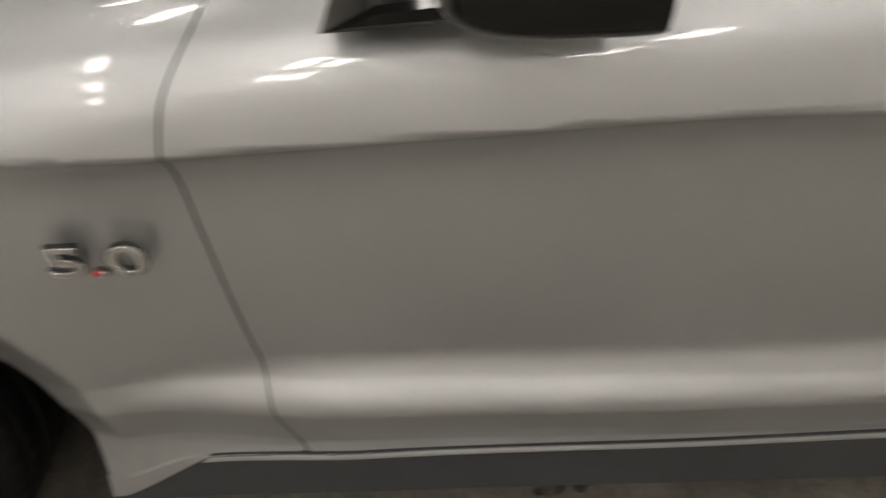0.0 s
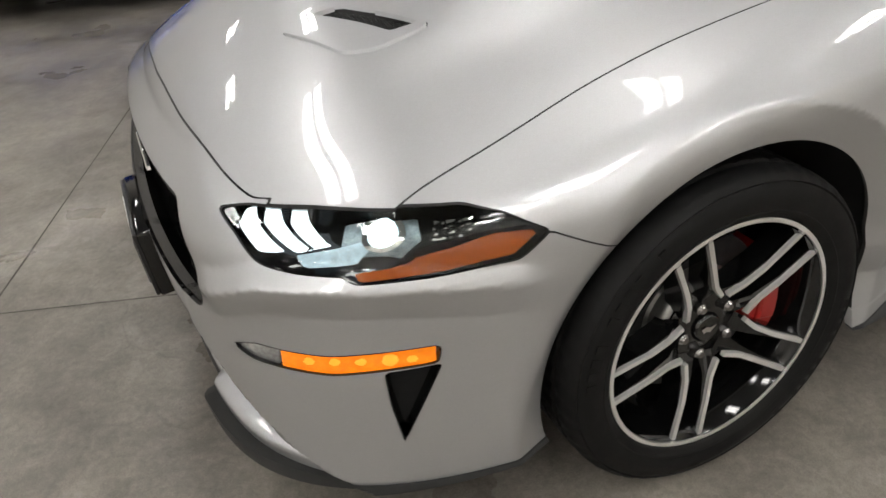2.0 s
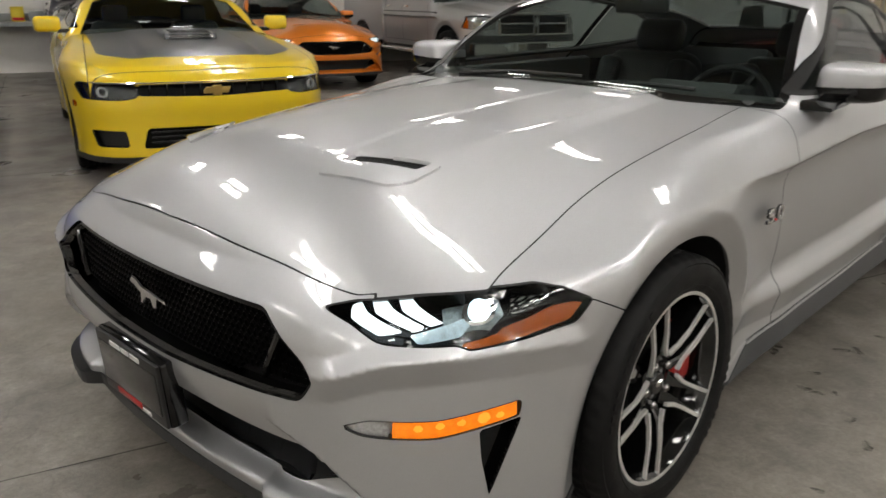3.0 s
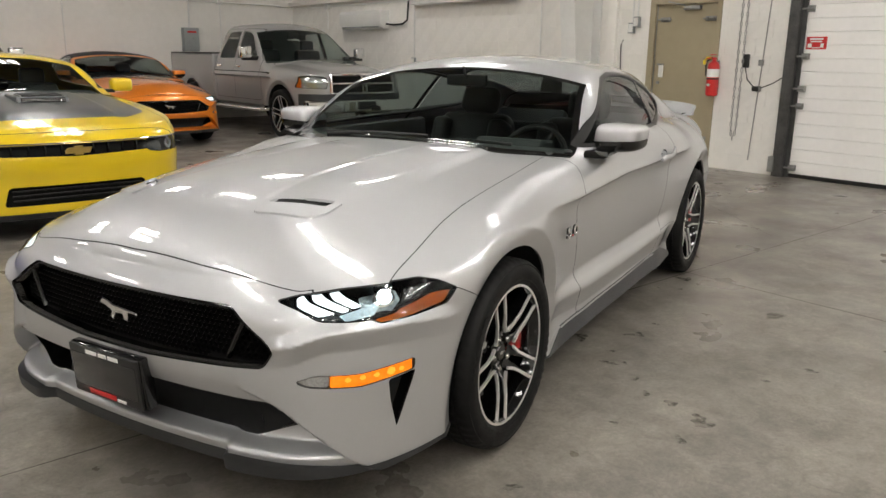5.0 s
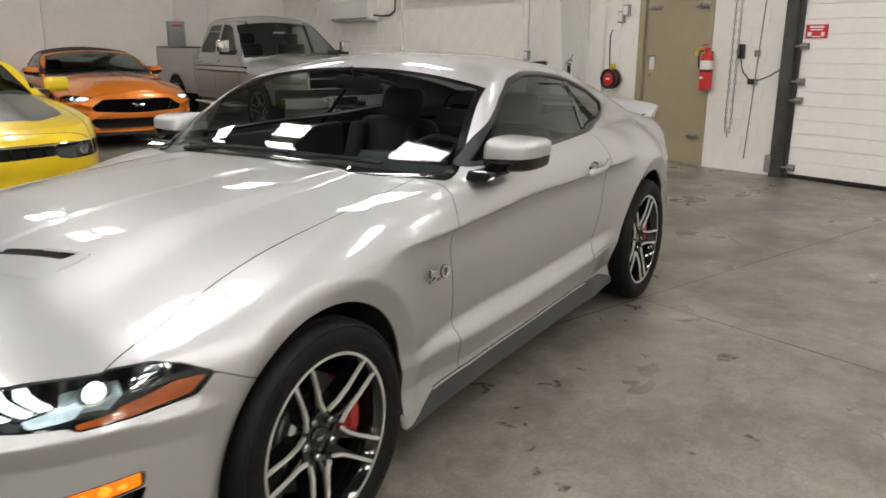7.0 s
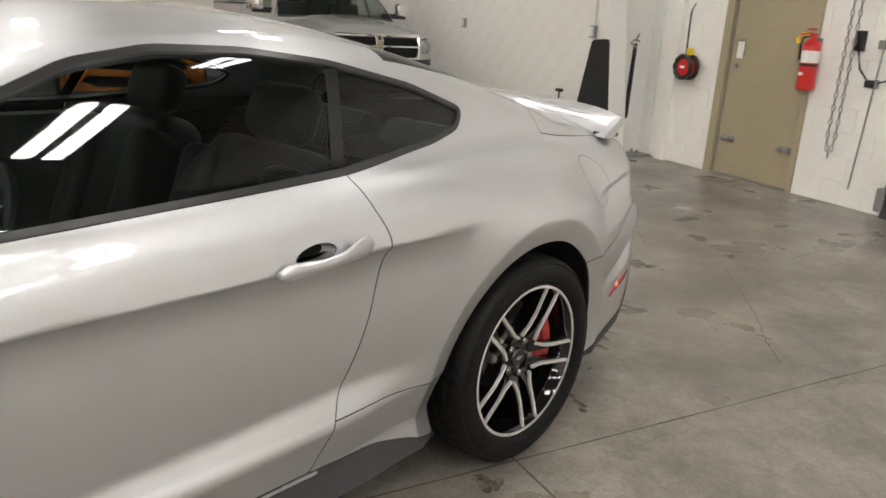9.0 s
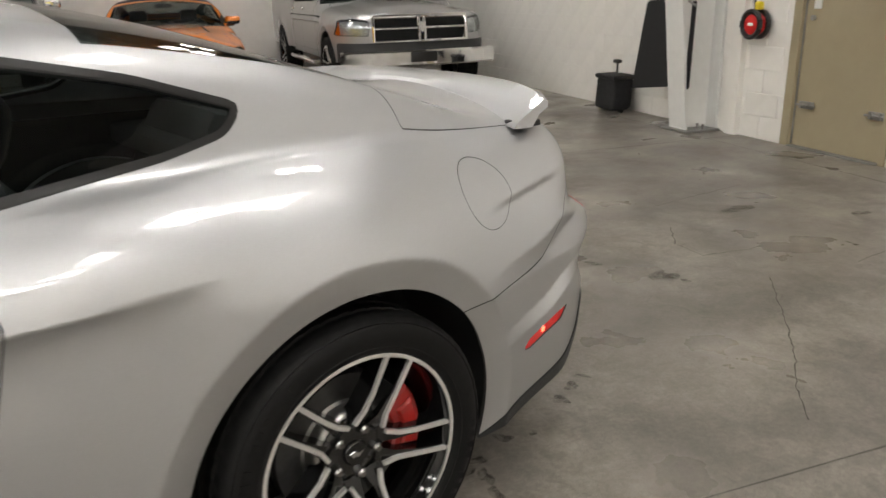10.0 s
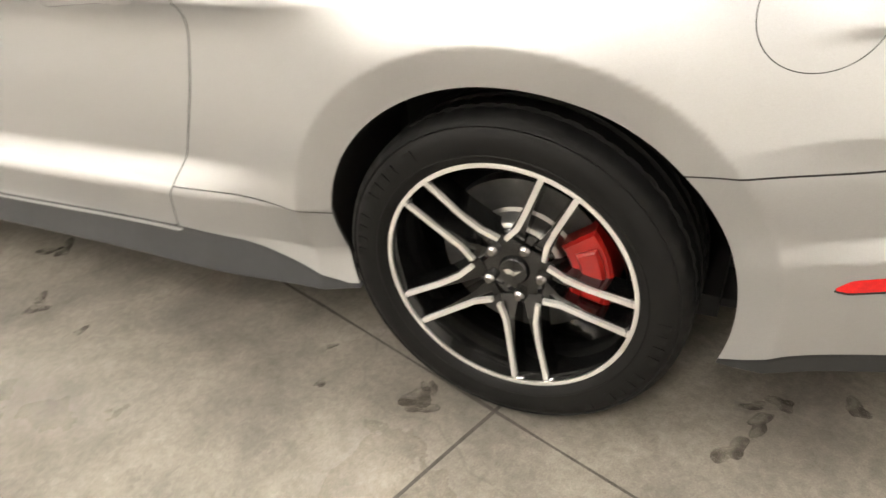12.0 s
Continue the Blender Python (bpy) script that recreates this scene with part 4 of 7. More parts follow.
def interior(car):
    """Seats, dashboard and steering wheel, in black."""
    bm = bmesh.new()
    box(bm, (0.55, -0.74, 0.22), (3.1, 0.74, 0.27))
    box(bm, (2.75, -0.70, 0.85), (3.2, 0.70, 0.92), 0.02)
    part("cabin_floor", bm, INNER, car)
    # unseen plates, added to block light and deepen the shade under the car
    bm = bmesh.new()
    for x0, x1, y in ((-0.72, -0.42, 0.70), (-0.42, 3.20, 0.64), (0.48, 2.26, 0.80), (3.20, 3.58, 0.66)):
        box(bm, (x0, -y, 0.172 + 0.002 * y), (x1, y, 0.196), 0.004)
    part("underbody", bm, INNER, car, "black underbody panel")
    bm = bmesh.new()
    prism(bm, ((0.72, 0.70), (0.70, 0.93), (0.80, 0.965), (1.05, 0.955), (1.20, 0.91), (1.24, 0.82), (1.18, 0.70)), -0.72, 0.72, bevel=0.012)
    prism(bm, ((1.00, 0.93), (1.06, 0.985), (1.18, 0.975), (1.22, 0.90)), -0.56, -0.20, bevel=0.012)
    part("dashboard", bm, DASH, car, "black dashboard with an instrument hood")
    bm = bmesh.new()
    box(bm, (1.2, -0.13, 0.27), (2.2, 0.13, 0.58), 0.03)
    part("centre_console", bm, DASH, car)
    for y in (-0.37, 0.37):
        seat = part("front_seat", box(bmesh.new(), (1.45, y - 0.25, 0.30), (2.0, y + 0.25, 0.56), 0.07, seg=3), LEATHER, car, "black leather bucket seat")
        bm = bmesh.new()
        tilt = Matrix.Translation((1.98, y, 0.48)) @ Matrix.Rotation(radians(20), 4, "Y")
        box(bm, (-0.09, -0.25, 0), (0.09, 0.25, 0.56), 0.07, tilt, 3)
        for s in (-1, 1):
            box(bm, (-0.15, s * 0.20 - 0.06, 0.05), (0.02, s * 0.20 + 0.06, 0.50), 0.04, tilt, 3)
        part("backrest", bm, LEATHER, seat)
        bm = bmesh.new()
        box(bm, (-0.07, -0.13, 0.56), (0.04, 0.13, 0.73), 0.05, tilt, 3)
        part("headrest", bm, LEATHER, seat)
    bm = bmesh.new()
    for y in (-0.32, 0.32):
        box(bm, (2.35, y - 0.28, 0.40), (2.78, y + 0.28, 0.60), 0.06)
        box(bm, (-0.07, y - 0.27, 0), (0.07, y + 0.27, 0.55), 0.05, Matrix.Translation((2.70, 0, 0.50)) @ Matrix.Rotation(radians(26), 4, "Y"))
    part("rear_seat", bm, LEATHER, car, "black leather rear seats")
    bm = bmesh.new()
    at = Matrix.Translation((1.36, -0.37, 0.845)) @ Matrix.Rotation(radians(-66), 4, "Y")
    ring = [at @ Vector((0.185 * math.cos(g * math.tau / 32), 0.185 * math.sin(g * math.tau / 32), 0)) for g in range(33)]
    tube(bm, ring, 0.015, 8)
    for g in (0, 120, 240):
        rod(bm, at @ Vector((0, 0, 0)), at @ Vector((0.18 * math.cos(radians(g + 90)), 0.18 * math.sin(radians(g + 90)), 0)), 0.016, 8)
    rod(bm, at @ Vector((0, 0, -0.05)), at @ Vector((0, 0, 0.02)), 0.06, 16)
    part("steering_wheel", bm, LEATHER, car, "black three-spoke steering wheel")
    bm = bmesh.new()
    box(bm, (1.30, -0.12, 1.215), (1.33, 0.12, 1.275), 0.012)
    rod(bm, (1.30, 0, 1.26), (1.27, 0, 1.315), 0.008)
    part("rear_view_mirror", bm, TRIM_BLACK, car)
    for s in (-1, 1):
        bm = bmesh.new()
        box(bm, (0.85, s * 0.76 - 0.03, 0.32), (2.1, s * 0.76 + 0.03, 0.975), 0.03)
        part("door_card", bm, DASH, car)


def door_mirror(car, paint, side):
    bm = bmesh.new()
    v = bmesh.ops.create_uvsphere(bm, u_segments=32, v_segments=20, radius=1)["verts"]
    for q in v:
        x, y, z = q.co
        # a blunt, flattened shell, flat at the back and rounded in front
        x = math.copysign(abs(x) ** 0.70, x)
        y = math.copysign(abs(y) ** 0.42, y)
        z = math.copysign(abs(z) ** 0.40, z)
        x = min(x, 0.45)
        y += 0.06 * z
        z = z * (1 - 0.10 * y) + 0.05 * y
        q.co = (1.092 + 0.125 * x, 0.925 + 0.108 * y, 1.020 + 0.064 * z)
    bmesh.ops.transform(bm, matrix=Matrix.Diagonal((1, side, 1, 1)), verts=bm.verts)
    bmesh.ops.recalc_face_normals(bm, faces=bm.faces)
    low = bm.copy()
    bmesh.ops.bisect_plane(bm, geom=bm.verts[:] + bm.edges[:] + bm.faces[:], plane_co=(0, 0, 0.966), plane_no=(0, -0.05 * side, 1), clear_inner=True)
    bmesh.ops.bisect_plane(low, geom=low.verts[:] + low.edges[:] + low.faces[:], plane_co=(0, 0, 0.964), plane_no=(0, -0.05 * side, 1), clear_outer=True)
    cap = part("mirror_cap", bm, paint, car, "painted door mirror shell")
    box(low, (0.98, 0.80, 0.956), (1.09, 0.90, 0.983), 0.012, Matrix.Diagonal((1, side, 1, 1)))
    prism(low, ((0.865, 0.946), (0.915, 0.970), (1.06, 0.983), (1.09, 0.966), (1.02, 0.953)), side * 0.80, side * 0.93, bevel=0.006)
    part("mirror_foot", low, GLOSS_BLACK, cap, "black mirror base")
    bm = boxed((1.146, 0.85, 0.973), (1.154, 1.005, 1.066), 0.003, Matrix.Diagonal((1, side, 1, 1)))
    part("mirror_glass", bm, CHROME, cap, "mirror glass")


def cup_rim(x, a, z):
    """Above zero outside the hollow behind the door handle."""
    return np.hypot((x - 1.878) / 0.056, (z - 0.868 - 0.10 * (x - 1.878)) / 0.022) - 1


def door_handle(car, paint, side):
    bm = bmesh.new()
    rings = []
    for j in range(8):
        r = math.sin(math.pi / 2 * (1 - j / 7)) * 1.03 + 0.001
        ring = []
        for i in range(28):
            g = i * math.tau / 28
            x = 1.878 + 0.056 * r * math.cos(g)
            z = 0.868 + 0.022 * r * math.sin(g) + 0.10 * (x - 1.878)
            a = float(side_width(np.array([x]), np.array([z]))[0]) - 0.003 - 0.045 * math.sqrt(max(0, 1 - (j and r or 1) ** 2))
            ring.append(bm.verts.new((x, side * a, z)))
        rings.append(ring)
    for p, q in zip(rings, rings[1:]):
        for i in range(28):
            bm.faces.new((p[i], p[(i + 1) % 28], q[(i + 1) % 28], q[i]))
    bmesh.ops.recalc_face_normals(bm, faces=bm.faces)
    part("handle_cup", bm, paint, car, "deep shaded handle recess")
    bm = bmesh.new()
    rows = []
    for i in range(17):
        t = i / 16
        x = 1.765 + 0.255 * t
        z = 0.845 + 0.022 * t + 0.004 * math.sin(math.pi * t)
        a = float(side_width(np.array([x]), np.array([z]))[0]) + 0.004 + 0.034 * math.sin(math.pi * min(1, 0.06 + 0.88 * t)) ** 0.6
        u = min(1, max(0, (t - 0.60) / 0.25))
        v = min(1, max(0, (0.34 - t) / 0.2))
        h = 0.014 + 0.012 * u * u * (3 - 2 * u) + 0.005 * v
        z += 0.007 * u + 0.004 * v
        if i in (0, 16):
            h *= 0.4
        w = 0.010
        rows.append([bm.verts.new((x, side * (a + w * math.sin(g)), z + h * math.cos(g))) for g in [k * math.tau / 10 for k in range(10)]])
    for a, b in zip(rows, rows[1:]):
        for i in range(10):
            bm.faces.new((a[i], a[(i + 1) % 10], b[(i + 1) % 10], b[i]))
    bm.faces.new(rows[0])
    bm.faces.new(rows[-1][::-1])
    bmesh.ops.recalc_face_normals(bm, faces=bm.faces)
    part("door_handle", bm, paint, car, "painted pull handle")


def lettering(name, words, size, material, parent, at, depth=0.002, label="", swell=0.0):
    """Raised letters as a mesh."""
    cu = bpy.data.curves.new(name, "FONT")
    cu.body, cu.size, cu.extrude, cu.bevel_depth, cu.offset = words, size, depth, depth * 0.4, swell
    cu.align_x, cu.align_y = "CENTER", "CENTER"
    tmp = bpy.data.objects.new(name, cu)
    me = bpy.data.meshes.new_from_object(tmp)
    bpy.data.objects.remove(tmp)
    me.transform(at)
    me.materials.clear()
    me.materials.append(material)
    ob = new(name, me)
    ob.parent = parent
    if label:
        tagged(ob, label)
    return ob


def spoiler(car, paint):
    bm = bmesh.new()
    rows = []
    for i in range(41):
        s = -1 + i / 20
        y = 0.705 * s
        q = abs(s)
        back = 3.690 - 0.09 * q ** 2 - 0.075 * q ** 5
        lead = back - 0.175 + 0.045 * q ** 4
        zt = 1.072 - 0.022 * q ** 3 - 0.006 * q ** 10
        low = float(hood_top(np.array([lead]), np.array([min(abs(y), 0.64)]))[0])
        prof = ((lead, low - 0.008), (lead + 0.02, low + 0.010), (lead + 0.07, low + (zt - low) * 0.6), (back - 0.02, zt), (back, zt - 0.006), (back + 0.002, zt - 0.022), (back - 0.03, zt - 0.038), (lead + 0.07, low - 0.012))
        rows.append([bm.verts.new((x, y, z)) for x, z in prof])
    for a, b in zip(rows, rows[1:]):
        for k in range(8):
            bm.faces.new((a[k], a[(k + 1) % 8], b[(k + 1) % 8], b[k]))
    bm.faces.new(rows[0])
    bm.faces.new(rows[-1][::-1])
    bmesh.ops.recalc_face_normals(bm, faces=bm.faces)
    wing = part("boot_spoiler", bm, paint, car, "painted lip spoiler")
    for s in (-1, 1):
        bm = boxed((3.43, s * 0.665 - 0.035, 0.972), (3.505, s * 0.665 + 0.035, 0.990), 0.004)
        part("spoiler_foot", bm, TRIM_BLACK, wing, "black rubber foot")


def pushed(m):
    """The splitter moved outwards: little in the middle, most just outside its two steps."""
    a = m[0][:, 1]
    d = 0.004 + 0.024 * step(0.420, 0.455, a) * (1 - step(0.55, 0.88, a))
    return m[0] + m[1] * (1, 1, 0) * d[:, None] + np.array((0, 0, 0.006)) * (d[:, None] - 0.004) / 0.024, m[1], m[2]


def build_coupe(name, label, paint, at, detailed=True, soft_top=None):
    car = thing(name, label, "car", at=at)
    k = COUPE
    same, flip = (lambda q: q), mirrored
    # painted panels get black edges in place of the shadow in their gaps
    E = TRIM_BLACK
    if soft_top:
        top = lambda x, a, z: z - 1.0 - 0.02 * (x - 1)
        cloth, body = split(k["shell"], lambda x, a, z: np.minimum(x - 1.36 - 0.05 * a, z - 1.085 + 0.05 * np.maximum(x - 2.6, 0)), 0.001)
        panel("soft_top", both(cloth), soft_top, car, "black fabric soft top")
        panel("body_shell", both(body), paint, car, edge=E)
    else:
        panel("body_shell", both(k["shell"]), paint, car, "roof, pillars and rear quarters", edge=E)
    panel("hood", both(k["hood"]), paint, car, edge=E)
    panel("front_bumper", both(k["bumper"]), paint, car, edge=E)
    panel("front_splitter", both(pushed(k["splitter"])), GREY_PLASTIC, car, "grey-black plastic chin splitter with stepped ends", 0.06)
    panel("rear_bumper", both(k["rear_bumper"]), paint, car, edge=E)
    panel("boot_lid", both(k["deck"]), paint, car, edge=E)
    panel("windscreen", both(cut(k["screen"], lambda x, a, z: np.minimum(0.768 - (z - 0.95) * 0.44 - a, np.minimum(x - 0.665 - 0.30 * a ** 2, 1.298 - 0.06 * a ** 2 - x)))), TINT, car, "tinted windscreen", 0)
    panel("windscreen_border", both(cut(k["screen"], lambda x, a, z: -np.minimum(0.768 - (z - 0.95) * 0.44 - a, np.minimum(x - 0.665 - 0.30 * a ** 2, 1.298 - 0.06 * a ** 2 - x)))), GLOSS_BLACK, car, "black printed glass border", 0)
    panel("rear_window", both(k["rear_glass"]), DARK_TINT, car, "tinted rear window", 0)
    frame_w = lambda x, a, z: poly(x, z, WINDOW) - 0.014
    pillar = lambda x, a, z: np.abs(x - (2.035 + 0.40 * (z - 1.01))) - 0.022
    for f in (flip, same):
        panel("front_fender", f(k["fender"]), paint, car, edge=E)
        panel("door", f(cut(k["door"], cup_rim)), paint, car, edge=E)
        panel("sill_cover", f(k["sill"]), paint, car, edge=E)
        panel("side_skirt", f(lapped(k["skirt"], -0.006)), SKIRT_GREY, car, "dark grey plastic sill skirt", 0.03)
        panel("fender_foot", f(lapped(k["fender_foot"], -0.003)), paint, car, "silver foot of the fender behind the wheel", 0.03)
        panel("sill_lip", f(lapped(cut(k["skirt"], lambda x, a, z: np.minimum(np.minimum(x - 0.58, 1.90 - x), z - skirt_top(x) + 0.0065)), -0.010)), paint, car, "thin painted lip along the sill", 0.008)
        panel("rear_valance", f(lapped(k["valance"], -0.004)), GREY_PLASTIC, car, "grey-black plastic valance", 0.03)
        panel("tail_light", f(k["tail"]), RED_LENS, car, "red tail lamp")
        panel("fuel_door", f(k["fuel_door"]), paint, car, "round fuel door", edge=E)
        panel("side_marker", f(lapped(k["marker"], 0.003)), RED_LENS, car, "glowing red side marker")
        panel("window_trim", f(lapped(cut(k["window"], lambda x, a, z: -frame_w(x, a, z)), -0.002)), TRIM_BLACK, car, "black window surround", 0.02)
        panel("pillar_trim", f(lapped(cut(k["window"], frame_w, lambda x, a, z: -pillar(x, a, z)), 0.002)), GLOSS_BLACK, car, "gloss black pillar cover", 0)
        panel("door_window", f(lapped(cut(k["window"], frame_w, lambda x, a, z: pillar(x, a, z), lambda x, a, z: 2.05 + 0.4 * (z - 1.01) - x), 0.006)), DOOR_TINT, car, "tinted door window", 0)
        panel("quarter_window", f(lapped(cut(k["window"], frame_w, lambda x, a, z: pillar(x, a, z), lambda x, a, z: x - 2.05 - 0.4 * (z - 1.01)), 0.006)), DARK_TINT, car, "dark quarter window", 0)
        # headlight: clear lens over a black housing with three slanted light bars and a projector
        h = k["headlight"]
        light = panel("headlight_housing", f(lapped(h, 0.050)), GLOSS_BLACK, car, "black headlight housing", 0)
        panel("headlight_wall", f((lambda q: (q[0], q[1], q[2][q[3]:]))(rimmed(h, 0.055))), GLOSS_BLACK, car, "headlight surround", 0)
        panel("headlight_lens", f(lapped(h, 0.001)), CLEAR, car, "clear headlight lens", 0)
        for bar in (((0.299, 0.709), (0.315, 0.715), (0.331, 0.701), (0.398, 0.675), (0.356, 0.669), (0.304, 0.693)),
                    ((0.335, 0.716), (0.359, 0.721), (0.376, 0.708), (0.436, 0.682), (0.414, 0.676), (0.345, 0.702)),
                    ((0.383, 0.722), (0.407, 0.725), (0.417, 0.715), (0.462, 0.689), (0.440, 0.684), (0.392, 0.707))):
            panel("light_bar", f(lapped(chopped(h, bar), 0.006)), LAMP_WHITE, light, "lit white daytime light bar", 0.002)
        # no lamp part: a glowing patch paints the glare beside the projector
        panel("light_guide", f(lapped(chopped(h, ((0.404, 0.672), (0.470, 0.688), (0.503, 0.698), (0.512, 0.680), (0.497, 0.662), (0.420, 0.662))), 0.022)), LAMP_FAINT, light, "faintly glowing light guide", 0.002)
        circle = lambda u, z, r: [(u + r * math.cos(g * math.tau / 20), z + r * 0.95 * math.sin(g * math.tau / 20)) for g in range(20)]
        panel("projector_ring", f(lapped(cut(chopped(h, circle(0.530, 0.706, 0.031)), lambda x, a, z: -poly(turn_angle(x, a), z, circle(0.530, 0.706, 0.022))), 0.02)), CHROME, light, "bright projector ring", 0.015)
        panel("projector", f(lapped(chopped(h, circle(0.530, 0.706, 0.022)), 0.018)), LAMP_SOFT, light, "glowing projector lens", 0.002)
        panel("reflector_bowl", f(lapped(chopped(h, ((0.468, 0.672), (0.462, 0.724), (0.575, 0.732), (0.585, 0.690), (0.56, 0.660))), 0.040)), REFLECTOR, light, "silvery reflector behind the projector", 0.004)
        panel("turn_reflector", f(lapped(chopped(h, ((0.493, 0.654), (0.503, 0.645), (0.60, 0.645), (0.712, 0.650), (0.748, 0.681), (0.69, 0.686), (0.63, 0.669), (0.564, 0.657))), 0.012)), AMBER, light, "amber reflector", 0.02)
        for i in range(4):
            z0 = 0.688 + 0.010 * i
            panel("housing_rib", f(lapped(chopped(h, ((0.60, z0), (0.665 + 0.01 * i, z0 + 0.002), (0.665 + 0.01 * i, z0 + 0.005), (0.60, z0 + 0.004))), 0.03)), CHROME, light, "", 0.01)
        # indicator set into the bumper
        fog = k["fog"]
        lamp = panel("indicator_lamp", f(lapped(chopped(fog, ((0.378, 0.40), (0.383, 0.60), (0.595, 0.60), (0.592, 0.40))), 0.004)), AMBER_LIT, car, "lit amber indicator", 0.03)
        for u in (0.42, 0.455, 0.49, 0.53, 0.56):
            z0 = 0.487 if u != 0.53 else 0.488
            panel("indicator_bulb", f(lapped(chopped(fog, circle(u, z0, 0.008 if u != 0.53 else 0.012)), 0.002)), AMBER_HOT, lamp, "bright amber bulb", 0.004)
        panel("indicator_housing", f(lapped(fog, 0.022)), LAMP_CLEAR, car, "silvery lamp pocket", 0)
        panel("indicator_wall", f((lambda q: (q[0], q[1], q[2][q[3]:]))(rimmed(fog, 0.04))), TRIM_BLACK, car, "", 0)
        panel("clear_lens", f(lapped(chopped(fog, ((0.25, 0.40), (0.25, 0.60), (0.376, 0.60), (0.373, 0.40))), 0.006)), LAMP_CLEAR, car, "clear silvery lamp end", 0.01)
        panel("air_slit", f(lapped(k["slit"], 0.05)), INNER, car, "black air slit", 0)
        panel("slit_wall", f((lambda q: (q[0], q[1], q[2][q[3]:]))(rimmed(k["slit"], 0.055))), GLOSS_BLACK, car, "", 0)
        # hood vent
        vent = panel("hood_vent", f(lapped(k["mould"], -0.007)), paint, car, "raised hood vent frame", 0.010)
        panel("vent_back", f(lapped(k["vent"], 0.012)), INNER, vent, "black vent hollow", 0)
        bm = bmesh.new()
        for j in range(24):
            for i in range(30):
                x, a = -0.56 + 0.0095 * j, 0.27 + 0.011 * (i * 0.55 + 0.275 * (j % 2))
                if poly(np.array([x]), np.array([a]), VENT)[0] < 0.004:
                    continue
                z = float(hood_top(np.array([x]), np.array([a]))[0]) - 0.004
                ring = [(math.cos(g * math.tau / 6), math.sin(g * math.tau / 6)) for g in range(6)]
                o = [bm.verts.new((x + c * 0.0056, a + s * 0.0038, z)) for c, s in ring]
                n = [bm.verts.new((x + c * 0.0036, a + s * 0.0023, z - 0.001)) for c, s in ring]
                for g in range(6):
                    bm.faces.new((o[g], o[(g + 1) % 6], n[(g + 1) % 6], n[g]))
        if f is flip:
            bmesh.ops.transform(bm, matrix=Matrix.Diagonal((1, -1, 1, 1)), verts=bm.verts)
        tagged(part("vent_mesh", bm, MESH_GREY, vent, "black perforated mesh", smooth=False), kind="stuff")
        for cx, r in ((0.02, 0.405), (2.735, 0.425)):
            bm = bmesh.new()
            rows = []
            for i in range(25):
                g = radians(-17 + 214 * i / 24)
                lx, lz = cx + r * math.cos(g), 0.34 + r * math.sin(g)
                skin_y = float(side_width(np.array([lx]), np.array([lz]))[0])
                rows.append([bm.verts.new((lx, y, lz)) for y in (0.55, 0.72, min(0.875, skin_y - 0.014))])
            for p, q in zip(rows, rows[1:]):
                for i in range(2):
                    bm.faces.new((p[i], p[i + 1], q[i + 1], q[i]))
            bm.faces.new([q[0] for q in rows])
            if f is flip:
                bmesh.ops.transform(bm, matrix=Matrix.Diagonal((1, -1, 1, 1)), verts=bm.verts)
            part("wheel_arch_liner", bm, INNER, car, "black arch liner")
    if detailed:
        for f in (flip, same):
            panel("marker_bulb", f(lapped(cut(k["marker"], lambda x, a, z: 0.009 - np.hypot(x - 3.375, z - 0.440)), 0.001)), RED_HOT, car, "bright red bulb", 0.004)
    # grille
    panel("grille_back", both(lapped(k["grille"], 0.07)), INNER, car, "", 0)
    panel("grille_frame", (lambda q: (q[0], q[1], q[2][q[3]:]))(rimmed(both(k["grille"]), 0.07)), GLOSS_BLACK, car, "gloss black grille surround", 0)
    panel("grille_lip", both(lapped(cut(k["grille"], lambda x, a, z: 0.007 - poly(a, z, GRILLE)), 0.006)), GLOSS_BLACK, car, "gloss black grille lip", 0.02)
    panel("intake_back", both(lapped(k["intake"], 0.08)), GREY_PLASTIC, car, "", 0)
    panel("intake_frame", (lambda q: (q[0], q[1], q[2][q[3]:]))(rimmed(both(k["intake"]), 0.08)), TRIM_BLACK, car, "black lower intake", 0)
    bm = bmesh.new()
    for j in range(11):
        for i in range(-34, 35):
            y, z = i * 0.0185 + (j % 2) * 0.00925, 0.505 + j * 0.016
            if poly(np.array([y]), np.array([z]), GRILLE)[0] < 0.012:
                continue
            x = float(nose_x(np.array([abs(y)]), np.array([z]))[0]) + 0.048
            ring = [(math.cos(g * math.tau / 6 + math.pi / 6), math.sin(g * math.tau / 6 + math.pi / 6)) for g in range(6)]
            o = [bm.verts.new((x, y + c * 0.0106, z + s * 0.0106)) for c, s in ring]
            n = [bm.verts.new((x, y + c * 0.0082, z + s * 0.0082)) for c, s in ring]
            d = [bm.verts.new((x + 0.012, y + c * 0.0082, z + s * 0.0082)) for c, s in ring]
            for g in range(6):
                bm.faces.new((o[g], o[(g + 1) % 6], n[(g + 1) % 6], n[g]))
                bm.faces.new((n[g], n[(g + 1) % 6], d[(g + 1) % 6], d[g]))
    part("grille_mesh", bm, GRILLE_BLACK, car, "black honeycomb grille", smooth=False)
    for s in (-1, 1):
        bm = bmesh.new()
        tube(bm, [(float(nose_x(np.array([0.46 + 0.05 * t]), np.array([0.53 + 0.13 * (1 - t)]))[0]) + 0.03, s * (0.43 + 0.07 * (1 - t)), 0.525 + 0.14 * (1 - t)) for t in (0, 0.25, 0.5, 0.75, 1)][::-1], 0.009, 8)
        part("grille_strut", bm, GLOSS_BLACK, car)
    bm = bmesh.new()
